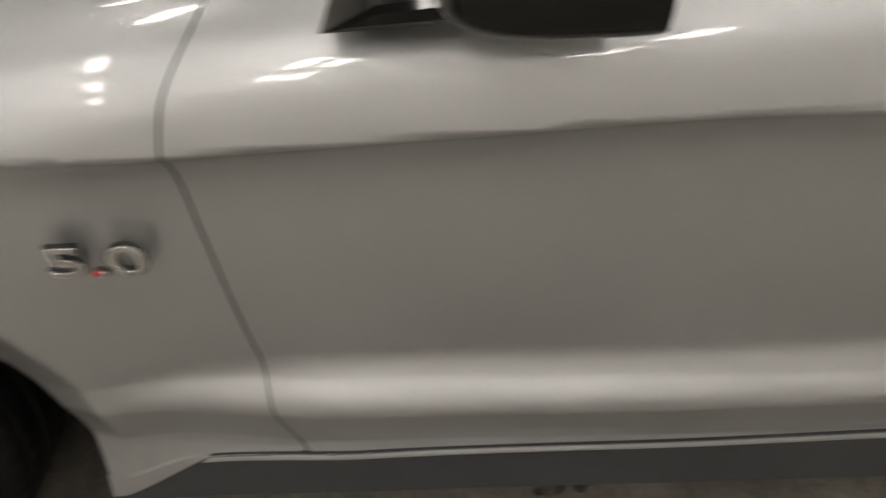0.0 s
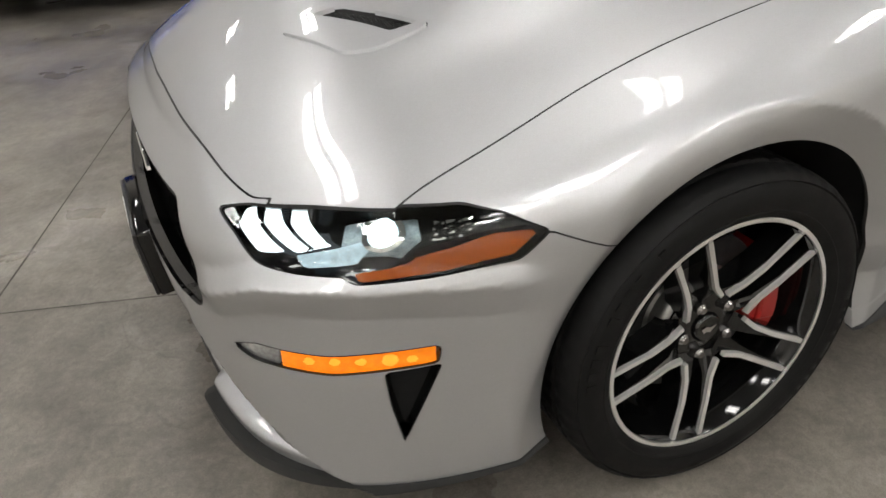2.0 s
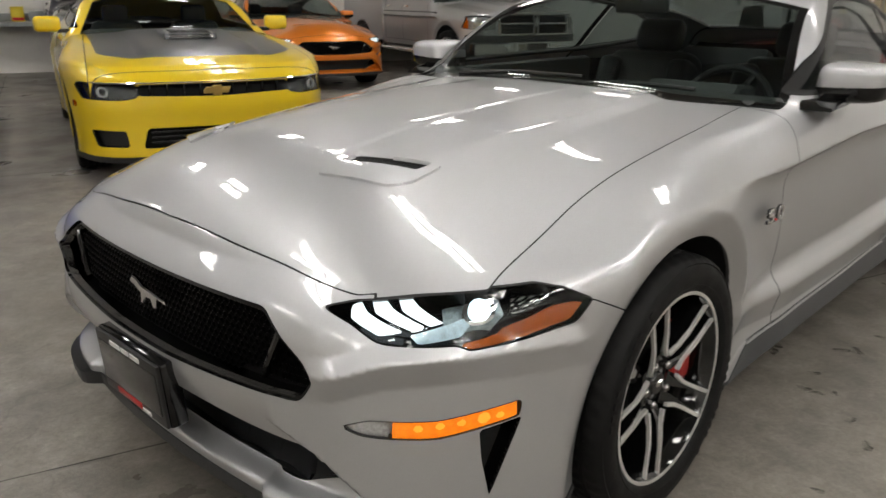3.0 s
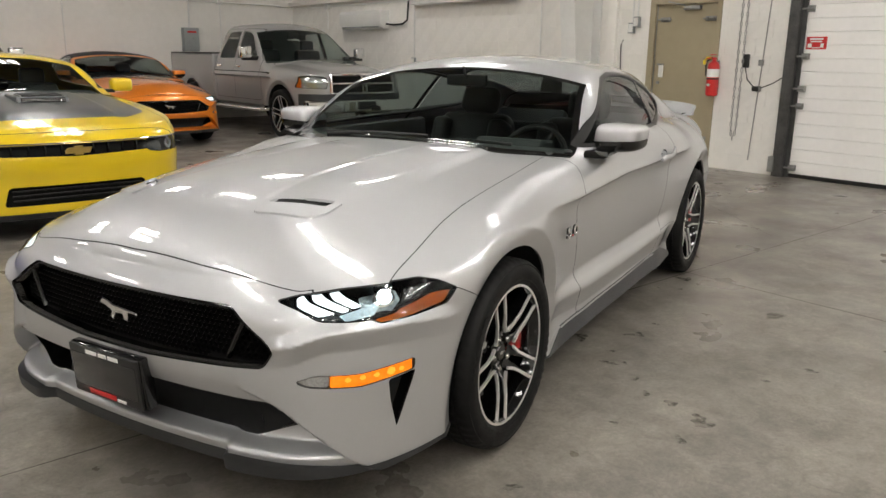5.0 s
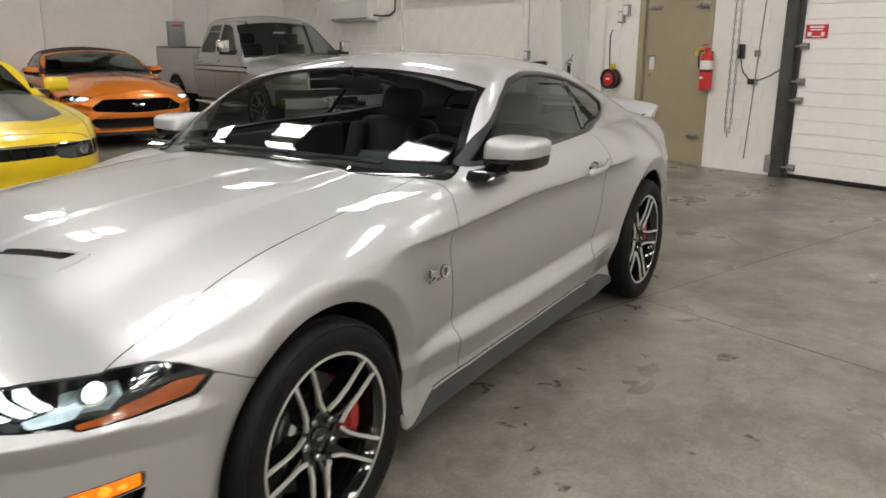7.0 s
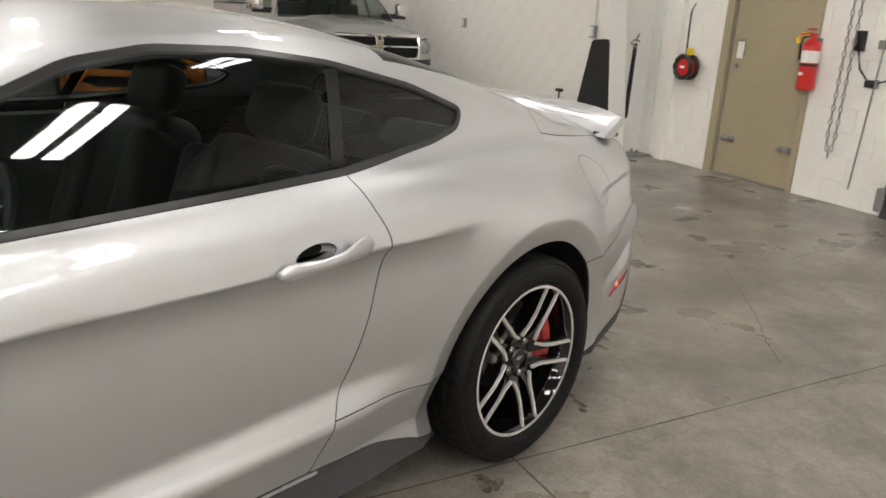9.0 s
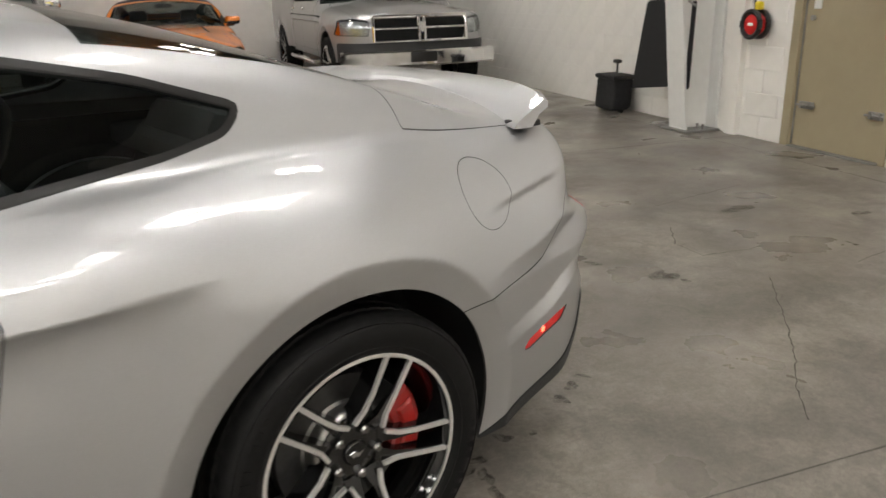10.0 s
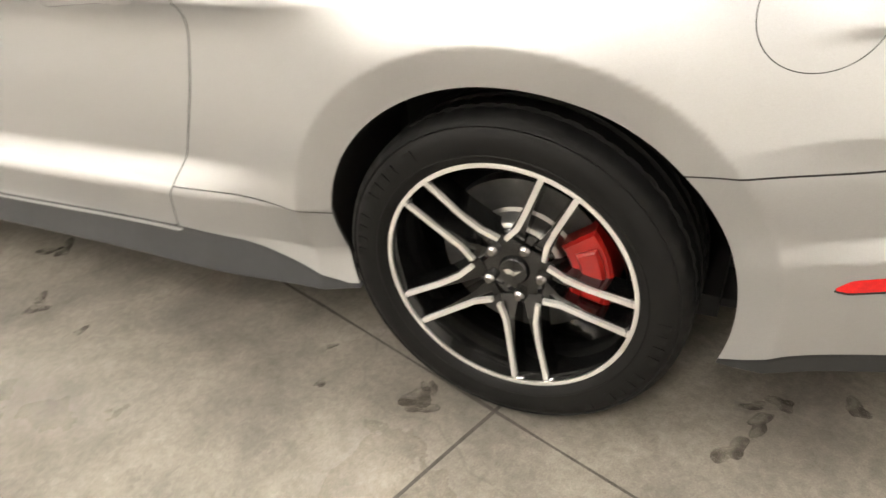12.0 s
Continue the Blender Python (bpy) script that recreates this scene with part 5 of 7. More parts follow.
    prism(bm, ((-0.085, 0.012), (-0.070, 0.030), (-0.045, 0.026), (-0.020, 0.014), (0.030, 0.010), (0.085, 0.004), (0.088, -0.004), (0.045, -0.002), (0.040, -0.028), (0.028, -0.030), (0.020, -0.010), (-0.010, -0.012), (-0.022, -0.034), (-0.034, -0.030), (-0.030, -0.006), (-0.060, 0.006)), -0.006, 0.006,
          Matrix.Translation((-0.886, 0, 0.597)) @ Matrix.Rotation(radians(-90), 4, "Z"), bevel=0.003)
    part("grille_emblem", bm, CHROME, car, "plain chrome emblem")
    bm = bmesh.new()
    for s in (-1, 1):
        tube(bm, [(0.72, s * 0.10, 0.985), (0.76, s * 0.30, 0.997), (0.79, s * 0.52, 0.988)], 0.008, 6)
    tube(bm, [(0.70, 0.45, 0.985), (0.735, 0.20, 1.004), (0.73, -0.12, 1.006)], 0.009, 6)
    part("wiper", bm, TRIM_BLACK, car, "black wiper arms")
    wheel(car, 0.0, -1, 40.5)
    wheel(car, WB + 0.008, -1, 64.5)
    wheel(car, 0.0, 1, 40.5)
    wheel(car, WB + 0.008, 1, 64.5)
    for s in (-1, 1):
        door_mirror(car, paint, s)
        door_handle(car, paint, s)
    panel("inner_shell", both(lapped(cut(k["whole"], lambda x, a, z: arch_gap(x, a, z) - 0.012, lambda x, a, z: np.where(x < -0.25, 0.0, np.where(x > 3.1, 1.04, 0.97)) - z), 0.032)), INNER, car, "black inner structure", 0)
    panel("inner_bonnet", both(lapped(cut(k["hood"], lambda x, a, z: x + 0.60), 0.045)), INNER, car, "black underside of the hood", 0)
    interior(car)
    if not soft_top:
        spoiler(car, paint)
    if detailed:
        # badge on both fenders
        for s in (-1, 1):
            at = Matrix.Translation((0.575, s * 0.9065, 0.679)) @ Matrix.Rotation(radians(0 if s < 0 else 180), 4, "Z") @ Matrix.Rotation(radians(90), 4, "X") @ Matrix.Diagonal((1.62, 1, 1, 1))
            badge = lettering("badge_letters", "5.0", 0.060, CHROME, car, at @ Matrix.Translation((0, 0, 0.002)), 0.003, "chrome figures 5.0")
            lettering("badge_backing", "5.0", 0.060, TRIM_BLACK, badge, at, 0.0028, "black outline", 0.0014)
            part("badge_dot", boxed((0.568, s * 0.9105 - 0.005, 0.6635), (0.576, s * 0.9105 + 0.005, 0.669), 0.001), RED_PAINT, car, "small red dot")
        # blank dealer plate on a black holder
        tilt = Matrix.Translation((-0.952, 0.0, 0.402)) @ Matrix.Rotation(radians(-4), 4, "Y")
        holder = part("plate_holder", boxed((0.004, -0.165, -0.085), (0.05, 0.165, 0.085), 0.008, tilt), GLOSS_BLACK, car, "black plate holder")
        part("plate_frame", boxed((-0.004, -0.160, -0.082), (0.006, 0.160, 0.082), 0.004, tilt), TRIM_BLACK, holder)
        part("plate", boxed((-0.0075, -0.148, -0.052), (-0.002, 0.148, 0.058), 0.003, tilt), PLATE_GREY, holder, "smoky grey dealer plate")
        part("number_bars", box(box(box(bmesh.new(), (-0.0065, -0.075, 0.062), (-0.003, -0.030, 0.074), 0, tilt), (-0.0065, -0.020, 0.062), (-0.003, 0.015, 0.074), 0, tilt), (-0.0065, 0.025, 0.062), (-0.003, 0.075, 0.074), 0, tilt), WHITE_PLASTIC, holder, "white bars")
        part("dealer_bar", boxed((-0.0065, -0.04, -0.074), (-0.003, 0.085, -0.058), 0.001, tilt), RED_PAINT, holder, "red dealer mark")
        part("dealer_tail", boxed((-0.0065, -0.085, -0.076), (-0.003, -0.045, -0.066), 0.001, tilt), WHITE_PLASTIC, holder, "white bar")
    return car


coupe_car = build_coupe("silver_coupe", "silver metallic two-door fastback coupe with lit headlights", SILVER, pose(0, 0, 0))

# ---- the hall ----
W0, D1 = 7.594, 13.45
floor_bm = bmesh.new()
box(floor_bm, (-9, -8.2, -0.2), (W0 + 0.2, D1 + 0.2, 0))
tagged(part("floor", floor_bm, CONCRETE, smooth=False, at=ROOM), "worn grey concrete floor with oil stains", "floor", kind="structure")
# the south wall is never in view; its place is set to bounce light onto the car
for nm, lo, hi in (("wall_north", (-9, D1, 0), (W0 + 0.2, D1 + 0.2, CEILING)), ("wall_west", (-9.2, -8.2, 0), (-9, D1 + 0.2, CEILING)),
                   ("wall_south", (-9, -8.2, 0), (W0 + 0.2, -8, CEILING))):
    tagged(part(nm, boxed(lo, hi), WALL_PAINT, smooth=False, at=ROOM), "white-painted concrete block wall", "wall", kind="structure")
tagged(part("ceiling", boxed((-9.2, -8.2, CEILING), (W0 + 0.2, D1 + 0.2, CEILING + 0.15)), CEIL_MAT, smooth=False, at=ROOM), "grey sheet-metal ceiling", "ceiling", kind="structure")


def ceiling_lamp():
    lamp = thing("ceiling_light", "white two-tube fluorescent strip light under the ceiling", "ceiling light", "ceiling lights of the hall")
    part("housing", boxed((-0.61, -0.29, 0.05), (0.61, 0.29, 0.13), 0.01), WHITE_METAL, lamp)
    for y in (-0.155, 0.155):
        part("lit_panel", boxed((-0.60, y - 0.10, 0.035), (0.60, y + 0.10, 0.052), 0.004), TUBE, lamp, "glowing diffuser")
    for x in (-0.5, 0.5):
        part("hanger", rod(bmesh.new(), (x, 0, 0.12), (x, 0, CEILING - LAMP_HEIGHT), 0.006, 6), GALV, lamp)
    return lamp


lamp0 = ceiling_lamp()
spots = [(x, y) for x in (-5.8, -2.3, 1.2, 4.7) for y in (-7.0, -4.9, -2.6, 1.0, 5.0, 9.0)]
for i, (x, y) in enumerate(spots):
    m = ROOM @ pose(x, y, LAMP_HEIGHT, 0, 0, 90)
    if i == 0:
        lamp0.matrix_basis = m
    else:
        copy_thing(lamp0, m)


# east wall, built round its two doors
DOOR = (2.78, 3.69, 2.07)
GATE = (-2.2, 1.68, 3.3)
bm = bmesh.new()
for lo, hi in (((W0, DOOR[1] + 0.07, 0), (W0 + 0.2, D1, CEILING)), ((W0, GATE[1] + 0.02, 0), (W0 + 0.2, DOOR[0] - 0.07, CEILING)),
               ((W0, DOOR[0] - 0.07, DOOR[2] + 0.07), (W0 + 0.2, DOOR[1] + 0.07, CEILING)), ((W0, GATE[0], GATE[2]), (W0 + 0.2, GATE[1] + 0.02, CEILING)),
               ((W0, -8, 0), (W0 + 0.2, GATE[0], CEILING))):
    box(bm, lo, hi)
wall_east = tagged(part("wall_east", bm, MORTAR, smooth=False, at=ROOM), "white-painted concrete block wall", "wall", kind="structure")
# ---- the other parked cars ----
def parked(n, d, turn=0.0):
    """A place in the row of cars that face away from the wall behind them."""
    return ROOM @ pose(n, d, 0, 0, 0, 90 + turn)


def muscle(x, a, z):
    """A broad, flat-nosed coupe."""
    a = np.sqrt(a * a + 1e-6)
    w = curve(x, ((-1.0, 0.91), (-0.4, 0.94), (0.1, 0.955), (0.7, 0.93), (1.8, 0.935), (2.6, 0.965), (3.2, 0.94), (3.9, 0.86)))
    w = w - 0.22 * np.maximum(z - 0.80, 0) - 0.9 * np.maximum(z - 0.80, 0) ** 2 - 0.06 * np.maximum(0.6 - z, 0)
    for cx, r in ((0.0, 0.40), (2.85, 0.41)):
        q = np.hypot(x - cx, z - 0.35) - r
        w = w + 0.014 * np.exp(-np.maximum(q - 0.05, 0) / 0.1) - 0.02 * np.clip((0.05 - q) / 0.05, 0, 1.5)
    nose = curve(z, ((0.12, -0.90), (0.22, -0.945), (0.42, -0.955), (0.55, -0.975), (0.66, -0.965), (0.74, -0.94), (0.80, -0.88))) + 0.17 * a ** 2 + 0.75 * np.minimum(a, 1.05) ** 9
    tail = 3.84 - 0.12 * a ** 2 - 0.7 * np.minimum(a, 1.05) ** 8
    c = curve(x, ((-0.98, 0.73), (-0.85, 0.80), (-0.6, 0.87), (-0.2, 0.93), (0.3, 0.975), (0.8, 1.005), (2.0, 1.04), (3.9, 1.06)))
    top = z - c + 0.05 * (a / 0.85) ** 2 - 0.020 * (1 - step(0.38, 0.46, a)) * step(-0.75, -0.35, x) * (1 - step(0.6, 0.85, x))
    f = smax(smax(a - w, nose - x, 0.08), x - tail, 0.06)
    f = smax(f, top, 0.09)
    cab = smax(a - (0.835 - 0.60 * (z - 1.0)), (0.72 + (z - 0.98) * 1.80 + 0.33 * a ** 2 - x) * 0.5, 0.04)
    cab = smax(cab, z - curve(x, ((1.0, 1.26), (1.4, 1.325), (1.8, 1.355), (2.2, 1.34), (2.7, 1.25), (3.3, 1.06))) + 0.06 * (a / 0.6) ** 2, 0.06)
    return smin(f, np.maximum(cab, 0.9 - z), 0.03)


def muscle_pieces():
    h = skin(muscle, (-1.05, -0.05, 0.12), (3.95, 1.05, 1.42), 0.02)
    h = cut(h, lambda x, a, z: a, lambda x, a, z: np.minimum(np.hypot(x, z - 0.35) - 0.40, np.hypot(x - 2.85, z - 0.35) - 0.41), lambda x, a, z: z - 0.17)
    k = {"whole": h}
    k["screen"], r = split(h, lambda x, a, z: np.minimum(np.minimum(0.745 - (z - 0.98) * 0.60 - a, x - 0.70 - 0.25 * a ** 2), np.minimum(1.33 - 0.08 * a ** 2 - x, z - 0.9)), 0.001)
    k["glass"], r = split(r, lambda x, a, z: np.where(a > 0.4, poly(x, z, ((0.98, 1.02), (1.45, 1.27), (1.9, 1.30), (2.35, 1.22), (2.5, 1.06), (1.8, 1.03))), -1), 0.001)
    hood = lambda x, a, z: np.minimum(np.minimum(0.80 - 0.05 * (x + 0.5) - a, x + 0.86 - 0.16 * a ** 2), np.minimum(0.70 + 0.28 * a ** 2 - x, z - 0.6))
    k["hood"], r = split(r, hood, 0.003)
    k["stripe"], k["hood"] = split(k["hood"], lambda x, a, z: np.minimum(np.minimum(0.715 - 1.6 * np.maximum(-0.30 - x, 0) ** 1.6 - a, x + 0.64 - 0.20 * a ** 2), 9.0), 0.0)
    k["slot"], r = split(r, lambda x, a, z: np.where(x < -0.4, poly(a, z, rounded(((-0.52, 0.628), (-0.52, 0.702), (0.52, 0.702), (0.52, 0.628), (0.0, 0.612)), 0.01, 2)), -1), 0.0)
    k["lamp"], r = split(r, lambda x, a, z: np.where(x < -0.3, poly(a, z, rounded(((0.52, 0.618), (0.52, 0.704), (0.875, 0.716), (0.895, 0.690), (0.86, 0.605), (0.62, 0.600)), 0.015, 2)), -1), 0.002)
    k["pocket"], r = split(r, lambda x, a, z: np.where(x < -0.3, poly(a, z, rounded(((0.60, 0.275), (0.62, 0.390), (0.83, 0.395), (0.80, 0.275)), 0.015, 2)), -1), 0.0)
    k["mouth"], r = split(r, lambda x, a, z: np.where(x < -0.3, poly(a, z, rounded(((-0.52, 0.265), (-0.48, 0.405), (0.48, 0.405), (0.52, 0.265)), 0.02, 2)), -1), 0.0)
    k["lip"], r = split(r, lambda x, a, z: np.minimum(-0.3 - x, 0.205 - z), 0.0)
    k["body"] = r
    return k


def build_muscle(name, label, paint, stripe, at, grille=GLOSS_BLACK):
    k = MUSCLE
    car = thing(name, label, "car", "cars parked in a row", at)
    panel("body", both(k["body"]), paint, car, edge=TRIM_BLACK)
    panel("hood", both(k["hood"]), paint, car, edge=TRIM_BLACK)
    panel("hood_stripe", both(k["stripe"]), stripe, car, "matt dark grey hood decal" if stripe is STRIPE else "")
    panel("windscreen", both(k["screen"]), TINT, car, "dark windscreen", 0)
    panel("grille_slot", both(lapped(k["slot"], 0.05)), INNER, car, "black grille slot", 0)
    for i in range(9):
        y = -0.44 + 0.11 * i
        part("grille_fin", boxed((-0.955 + 0.17 * y * y, y - 0.006, 0.622), (-0.925 + 0.17 * y * y, y + 0.006, 0.698), 0.002), grille, car)
    panel("lower_intake", both(lapped(k["mouth"], 0.06)), INNER, car, "black lower intake", 0)
    for z in (0.30, 0.335, 0.37):
        part("intake_slat", boxed((-0.925, -0.46, z), (-0.90, 0.46, z + 0.009), 0.003), TRIM_BLACK, car)
    panel("front_lip", both(lapped(k["lip"], -0.015)), GREY_PLASTIC, car, "dark front lip", 0.05)
    panel("inner_shell", both(lapped(cut(k["whole"], lambda x, a, z: 0.98 - z), 0.07)), INNER, car, "black inner structure", 0)
    for f in (mirrored, lambda q: q):
        panel("side_window", f(lapped(k["glass"], 0.004)), TINT, car, "tinted side window", 0)
        lamp = panel("headlight", f(lapped(k["lamp"], 0.05)), SMOKED, car, "smoked headlight", 0)
        panel("headlight_lens", f(lapped(k["lamp"], 0.002)), CLEAR, lamp, "", 0)
        panel("lamp_ring", f(lapped(cut(k["lamp"], lambda x, a, z: 0.036 - np.abs(np.hypot(a - 0.75, z - 0.655) - 0.0), lambda x, a, z: np.hypot(a - 0.75, z - 0.655) - 0.027), 0.015)), LAMP_CLEAR, lamp, "", 0.015)
        panel("fog_pocket", f(lapped(k["pocket"], 0.04)), TRIM_BLACK, car, "black fog-lamp pocket", 0)
        panel("side_marker", f(lapped(cut(k["body"], lambda x, a, z: np.where(a > 0.8, poly(x, z, ((-0.56, 0.54), (-0.48, 0.54), (-0.48, 0.58), (-0.56, 0.58))), -1)), -0.003)), AMBER, car, "amber side marker", 0.01)
    bm = bmesh.new()
    prism(bm, ((-0.095, 0.0), (-0.075, 0.022), (-0.03, 0.022), (-0.03, 0.034), (0.03, 0.034), (0.03, 0.022), (0.095, 0.022), (0.075, -0.022), (0.03, -0.022), (0.03, -0.034), (-0.03, -0.034), (-0.03, -0.022), (-0.095, -0.022)), -0.008, 0.008,
          Matrix.Translation((-0.975, 0, 0.655)) @ Matrix.Rotation(radians(-90), 4, "Z"), bevel=0.003)
    part("emblem", bm, GOLD, car, "plain gold emblem")
    bm = bmesh.new()
    tube(bm, [(-0.958 + 0.17 * y * y + 0.75 * abs(y) ** 9, y, 0.710 + 0.008 * abs(y)) for y in [i * 0.1 - 0.8 for i in range(17)]], 0.006, 6)
    part("chrome_strip", bm, CHROME, car, "thin chrome strip")
    bm = bmesh.new()
    prism(bm, ((-0.12, 0.94), (-0.08, 1.005), (0.30, 1.018), (0.34, 0.985)), -0.20, 0.20, bevel=0.01)
    scoop = part("hood_scoop", bm, stripe, car, "raised scoop on the hood")
    part("scoop_mouth", boxed((-0.118, -0.165, 0.965), (-0.075, 0.165, 0.996), 0.004), INNER, scoop, "black scoop opening")
    for z in (0.972, 0.983):
        part("scoop_slat", boxed((-0.124, -0.165, z), (-0.100, 0.165, z + 0.004), 0.001), CHROME, scoop)
    bm = bmesh.new()
    prism(bm, ((-0.06, 1.000), (-0.06, 1.0105), (0.17, 1.0185), (0.17, 1.000)), -0.16, 0.16)
    top = part("scoop_insert", bm, INNER, scoop, "black louvred insert", smooth=False)
    for i in range(6):
        x = -0.05 + 0.04 * i
        part("scoop_slat", boxed((x, -0.155, 1.011 + 0.034 * (x + 0.06)), (x + 0.014, 0.155, 1.017 + 0.034 * (x + 0.06)), 0.002), TRIM_BLACK, scoop)
    for y in (-0.165, 0.165):
        part("scoop_edge", boxed((-0.065, y - 0.006, 1.004), (0.175, y + 0.006, 1.020), 0.002, Matrix.Rotation(radians(-1.5), 4, "Y")), GALV, scoop, "bright edge")
    for s in (-1, 1):
        bm = bmesh.new()
        box(bm, (0.98, s * 0.99 - 0.105, 0.985), (1.10, s * 0.99 + 0.105, 1.115), 0.035, seg=3)
        mir = part("door_mirror", bm, paint, car, "painted door mirror")
        part("mirror_arm", boxed((0.99, s * 0.87 - 0.05, 0.975), (1.07, s * 0.87 + 0.05, 1.01), 0.01), TRIM_BLACK, mir)
        wheel(car, 0.0, s, 20.0, track=0.80, size=1.04)
        wheel(car, 2.85, s, 50.0, track=0.82, size=1.04)
        part("front_seat", box(box(bmesh.new(), (1.75, s * 0.37 - 0.23, 0.5), (1.95, s * 0.37 + 0.23, 1.05), 0.06), (1.82, s * 0.37 - 0.12, 1.02), (1.93, s * 0.37 + 0.12, 1.20), 0.04), LEATHER, car, "black seat")
    part("dashboard", boxed((0.85, -0.72, 0.8), (1.2, 0.72, 1.0), 0.05), DASH, car)
    part("cabin_floor", boxed((0.6, -0.7, 0.3), (3.2, 0.7, 0.4)), INNER, car)
    return car


MUSCLE = muscle_pieces()
build_muscle("yellow_coupe", "bright yellow coupe with a matt dark grey hood decal", YELLOW, STRIPE, parked(0.087, 4.42))
build_muscle("blue_coupe", "bright blue coupe with a black lower front", BLUE, BLUE, parked(-2.45, 4.72))
build_coupe("orange_convertible", "orange convertible with a closed black soft top", ORANGE, parked(2.78, 9.52), False, SOFT_TOP)


def hauler(x, a, z, back=2.55, low=0.0):
    """A tall cab with an upright nose."""
    a = np.sqrt(a * a + 1e-6)
    w = 0.995 - 0.16 * np.maximum(z - 0.98, 0) - 0.45 * np.maximum(z - 0.98, 0) ** 2 * (1 - step(0.4, 1.2, x)) - 0.08 * np.maximum(0.85 - z, 0) ** 1.2
    for cx in (0.0, 3.57):
        q = np.hypot(x - cx, z - 0.43) - 0.46
        w = w + 0.026 * np.exp(-np.maximum(q - 0.06, 0) / 0.08) - 0.02 * np.clip((0.06 - q) / 0.06, 0, 1.5)
    nose = -0.97 + 0.13 * a ** 2 + 0.34 * np.minimum(a, 1.05) ** 7 + 0.30 * np.maximum(z - 0.95, 0)
    c = curve(x, ((-1.0, 1.05), (-0.9, 1.10), (-0.7, 1.145), (-0.3, 1.19), (0.3, 1.235), (0.7, 1.26)))
    top = z - c + 0.085 * (a / 0.9) ** 2 - 0.035 * (1 - step(0.40, 0.60, a)) * step(-0.95, -0.6, x)
    f = smax(smax(a - w, nose - x, 0.14), x - back, 0.05)
    f = smax(f, top, 0.14)
    cab = smax(a - (0.960 - 0.36 * (z - 1.25)), (0.38 + (z - 1.22) * 1.42 + 0.26 * a ** 2 - x) * 0.55, 0.07)
    cab = smax(cab, z - 1.92 + low + 0.07 * (a / 0.75) ** 2 + 0.035 * (x - 1.8) ** 2, 0.14)
    cab = smax(cab, (x - back + 0.06 + 0.24 * np.maximum(z - 1.3, 0)), 0.08)
    return smin(f, np.maximum(cab, 1.0 - z), 0.04)


def hauler_pieces(shape, back, windows):
    h = skin(shape, (-1.05, -0.05, 0.45), (back + 0.05, 1.08, 1.98), 0.025)
    h = cut(h, lambda x, a, z: a, lambda x, a, z: np.minimum(np.hypot(x, z - 0.43) - 0.46, np.hypot(x - 3.57, z - 0.43) - 0.46), lambda x, a, z: z - 0.52)
    k = {"whole": h}
    k["screen"], r = split(h, lambda x, a, z: np.minimum(np.minimum(0.90 - (z - 1.26) * 0.36 - a, x - 0.41 - 0.22 * a ** 2), np.minimum(1.20 - x + 0.1 * a ** 2, z - 1.18)), 0.001)
    k["windows"] = []
    for shape2 in windows:
        g, r = split(r, lambda x, a, z: np.where(a > 0.5, poly(x, z, rounded(shape2, 0.03, 2)), -1), 0.001)
        k["windows"].append(g)
    k["grille"], r = split(r, lambda x, a, z: np.where(x < -0.6, poly(a, z, rounded(((-0.56, 0.77), (-0.60, 0.84), (-0.60, 1.02), (-0.55, 1.07), (0.55, 1.07), (0.60, 1.02), (0.60, 0.84), (0.56, 0.77)), 0.03, 3)), -1), 0.0)
    k["lamp"], r = split(r, lambda x, a, z: np.where(x < -0.45, poly(a, z, rounded(((0.65, 0.84), (0.64, 1.02), (0.80, 1.045), (0.95, 1.03), (0.99, 0.85)), 0.03, 3)), -1), 0.003)
    k["grey"], r = split(r, lambda x, a, z: np.minimum(-0.55 - x, 0.755 - z), 0.002)
    k["hood"], r = split(r, lambda x, a, z: np.minimum(np.minimum(0.80 - a, x + 0.93), np.minimum(0.44 + 0.16 * a ** 2 - x, z - 1.0)), 0.003)
    for i, (x0, x1) in enumerate(((0.66, 1.66), (1.66, 2.42))):
        k["door%d" % i], r = split(r, lambda x, a, z: np.where(a > 0.5, poly(x, z, rounded(((x0, 0.60), (x0, 1.25), (x0 + (0.62 if i == 0 else 0.0), 1.80), (x1 - 0.02, 1.80), (x1, 1.25), (x1, 0.60)), 0.03, 2)), -1), 0.003)
    k["body"] = r
    return k


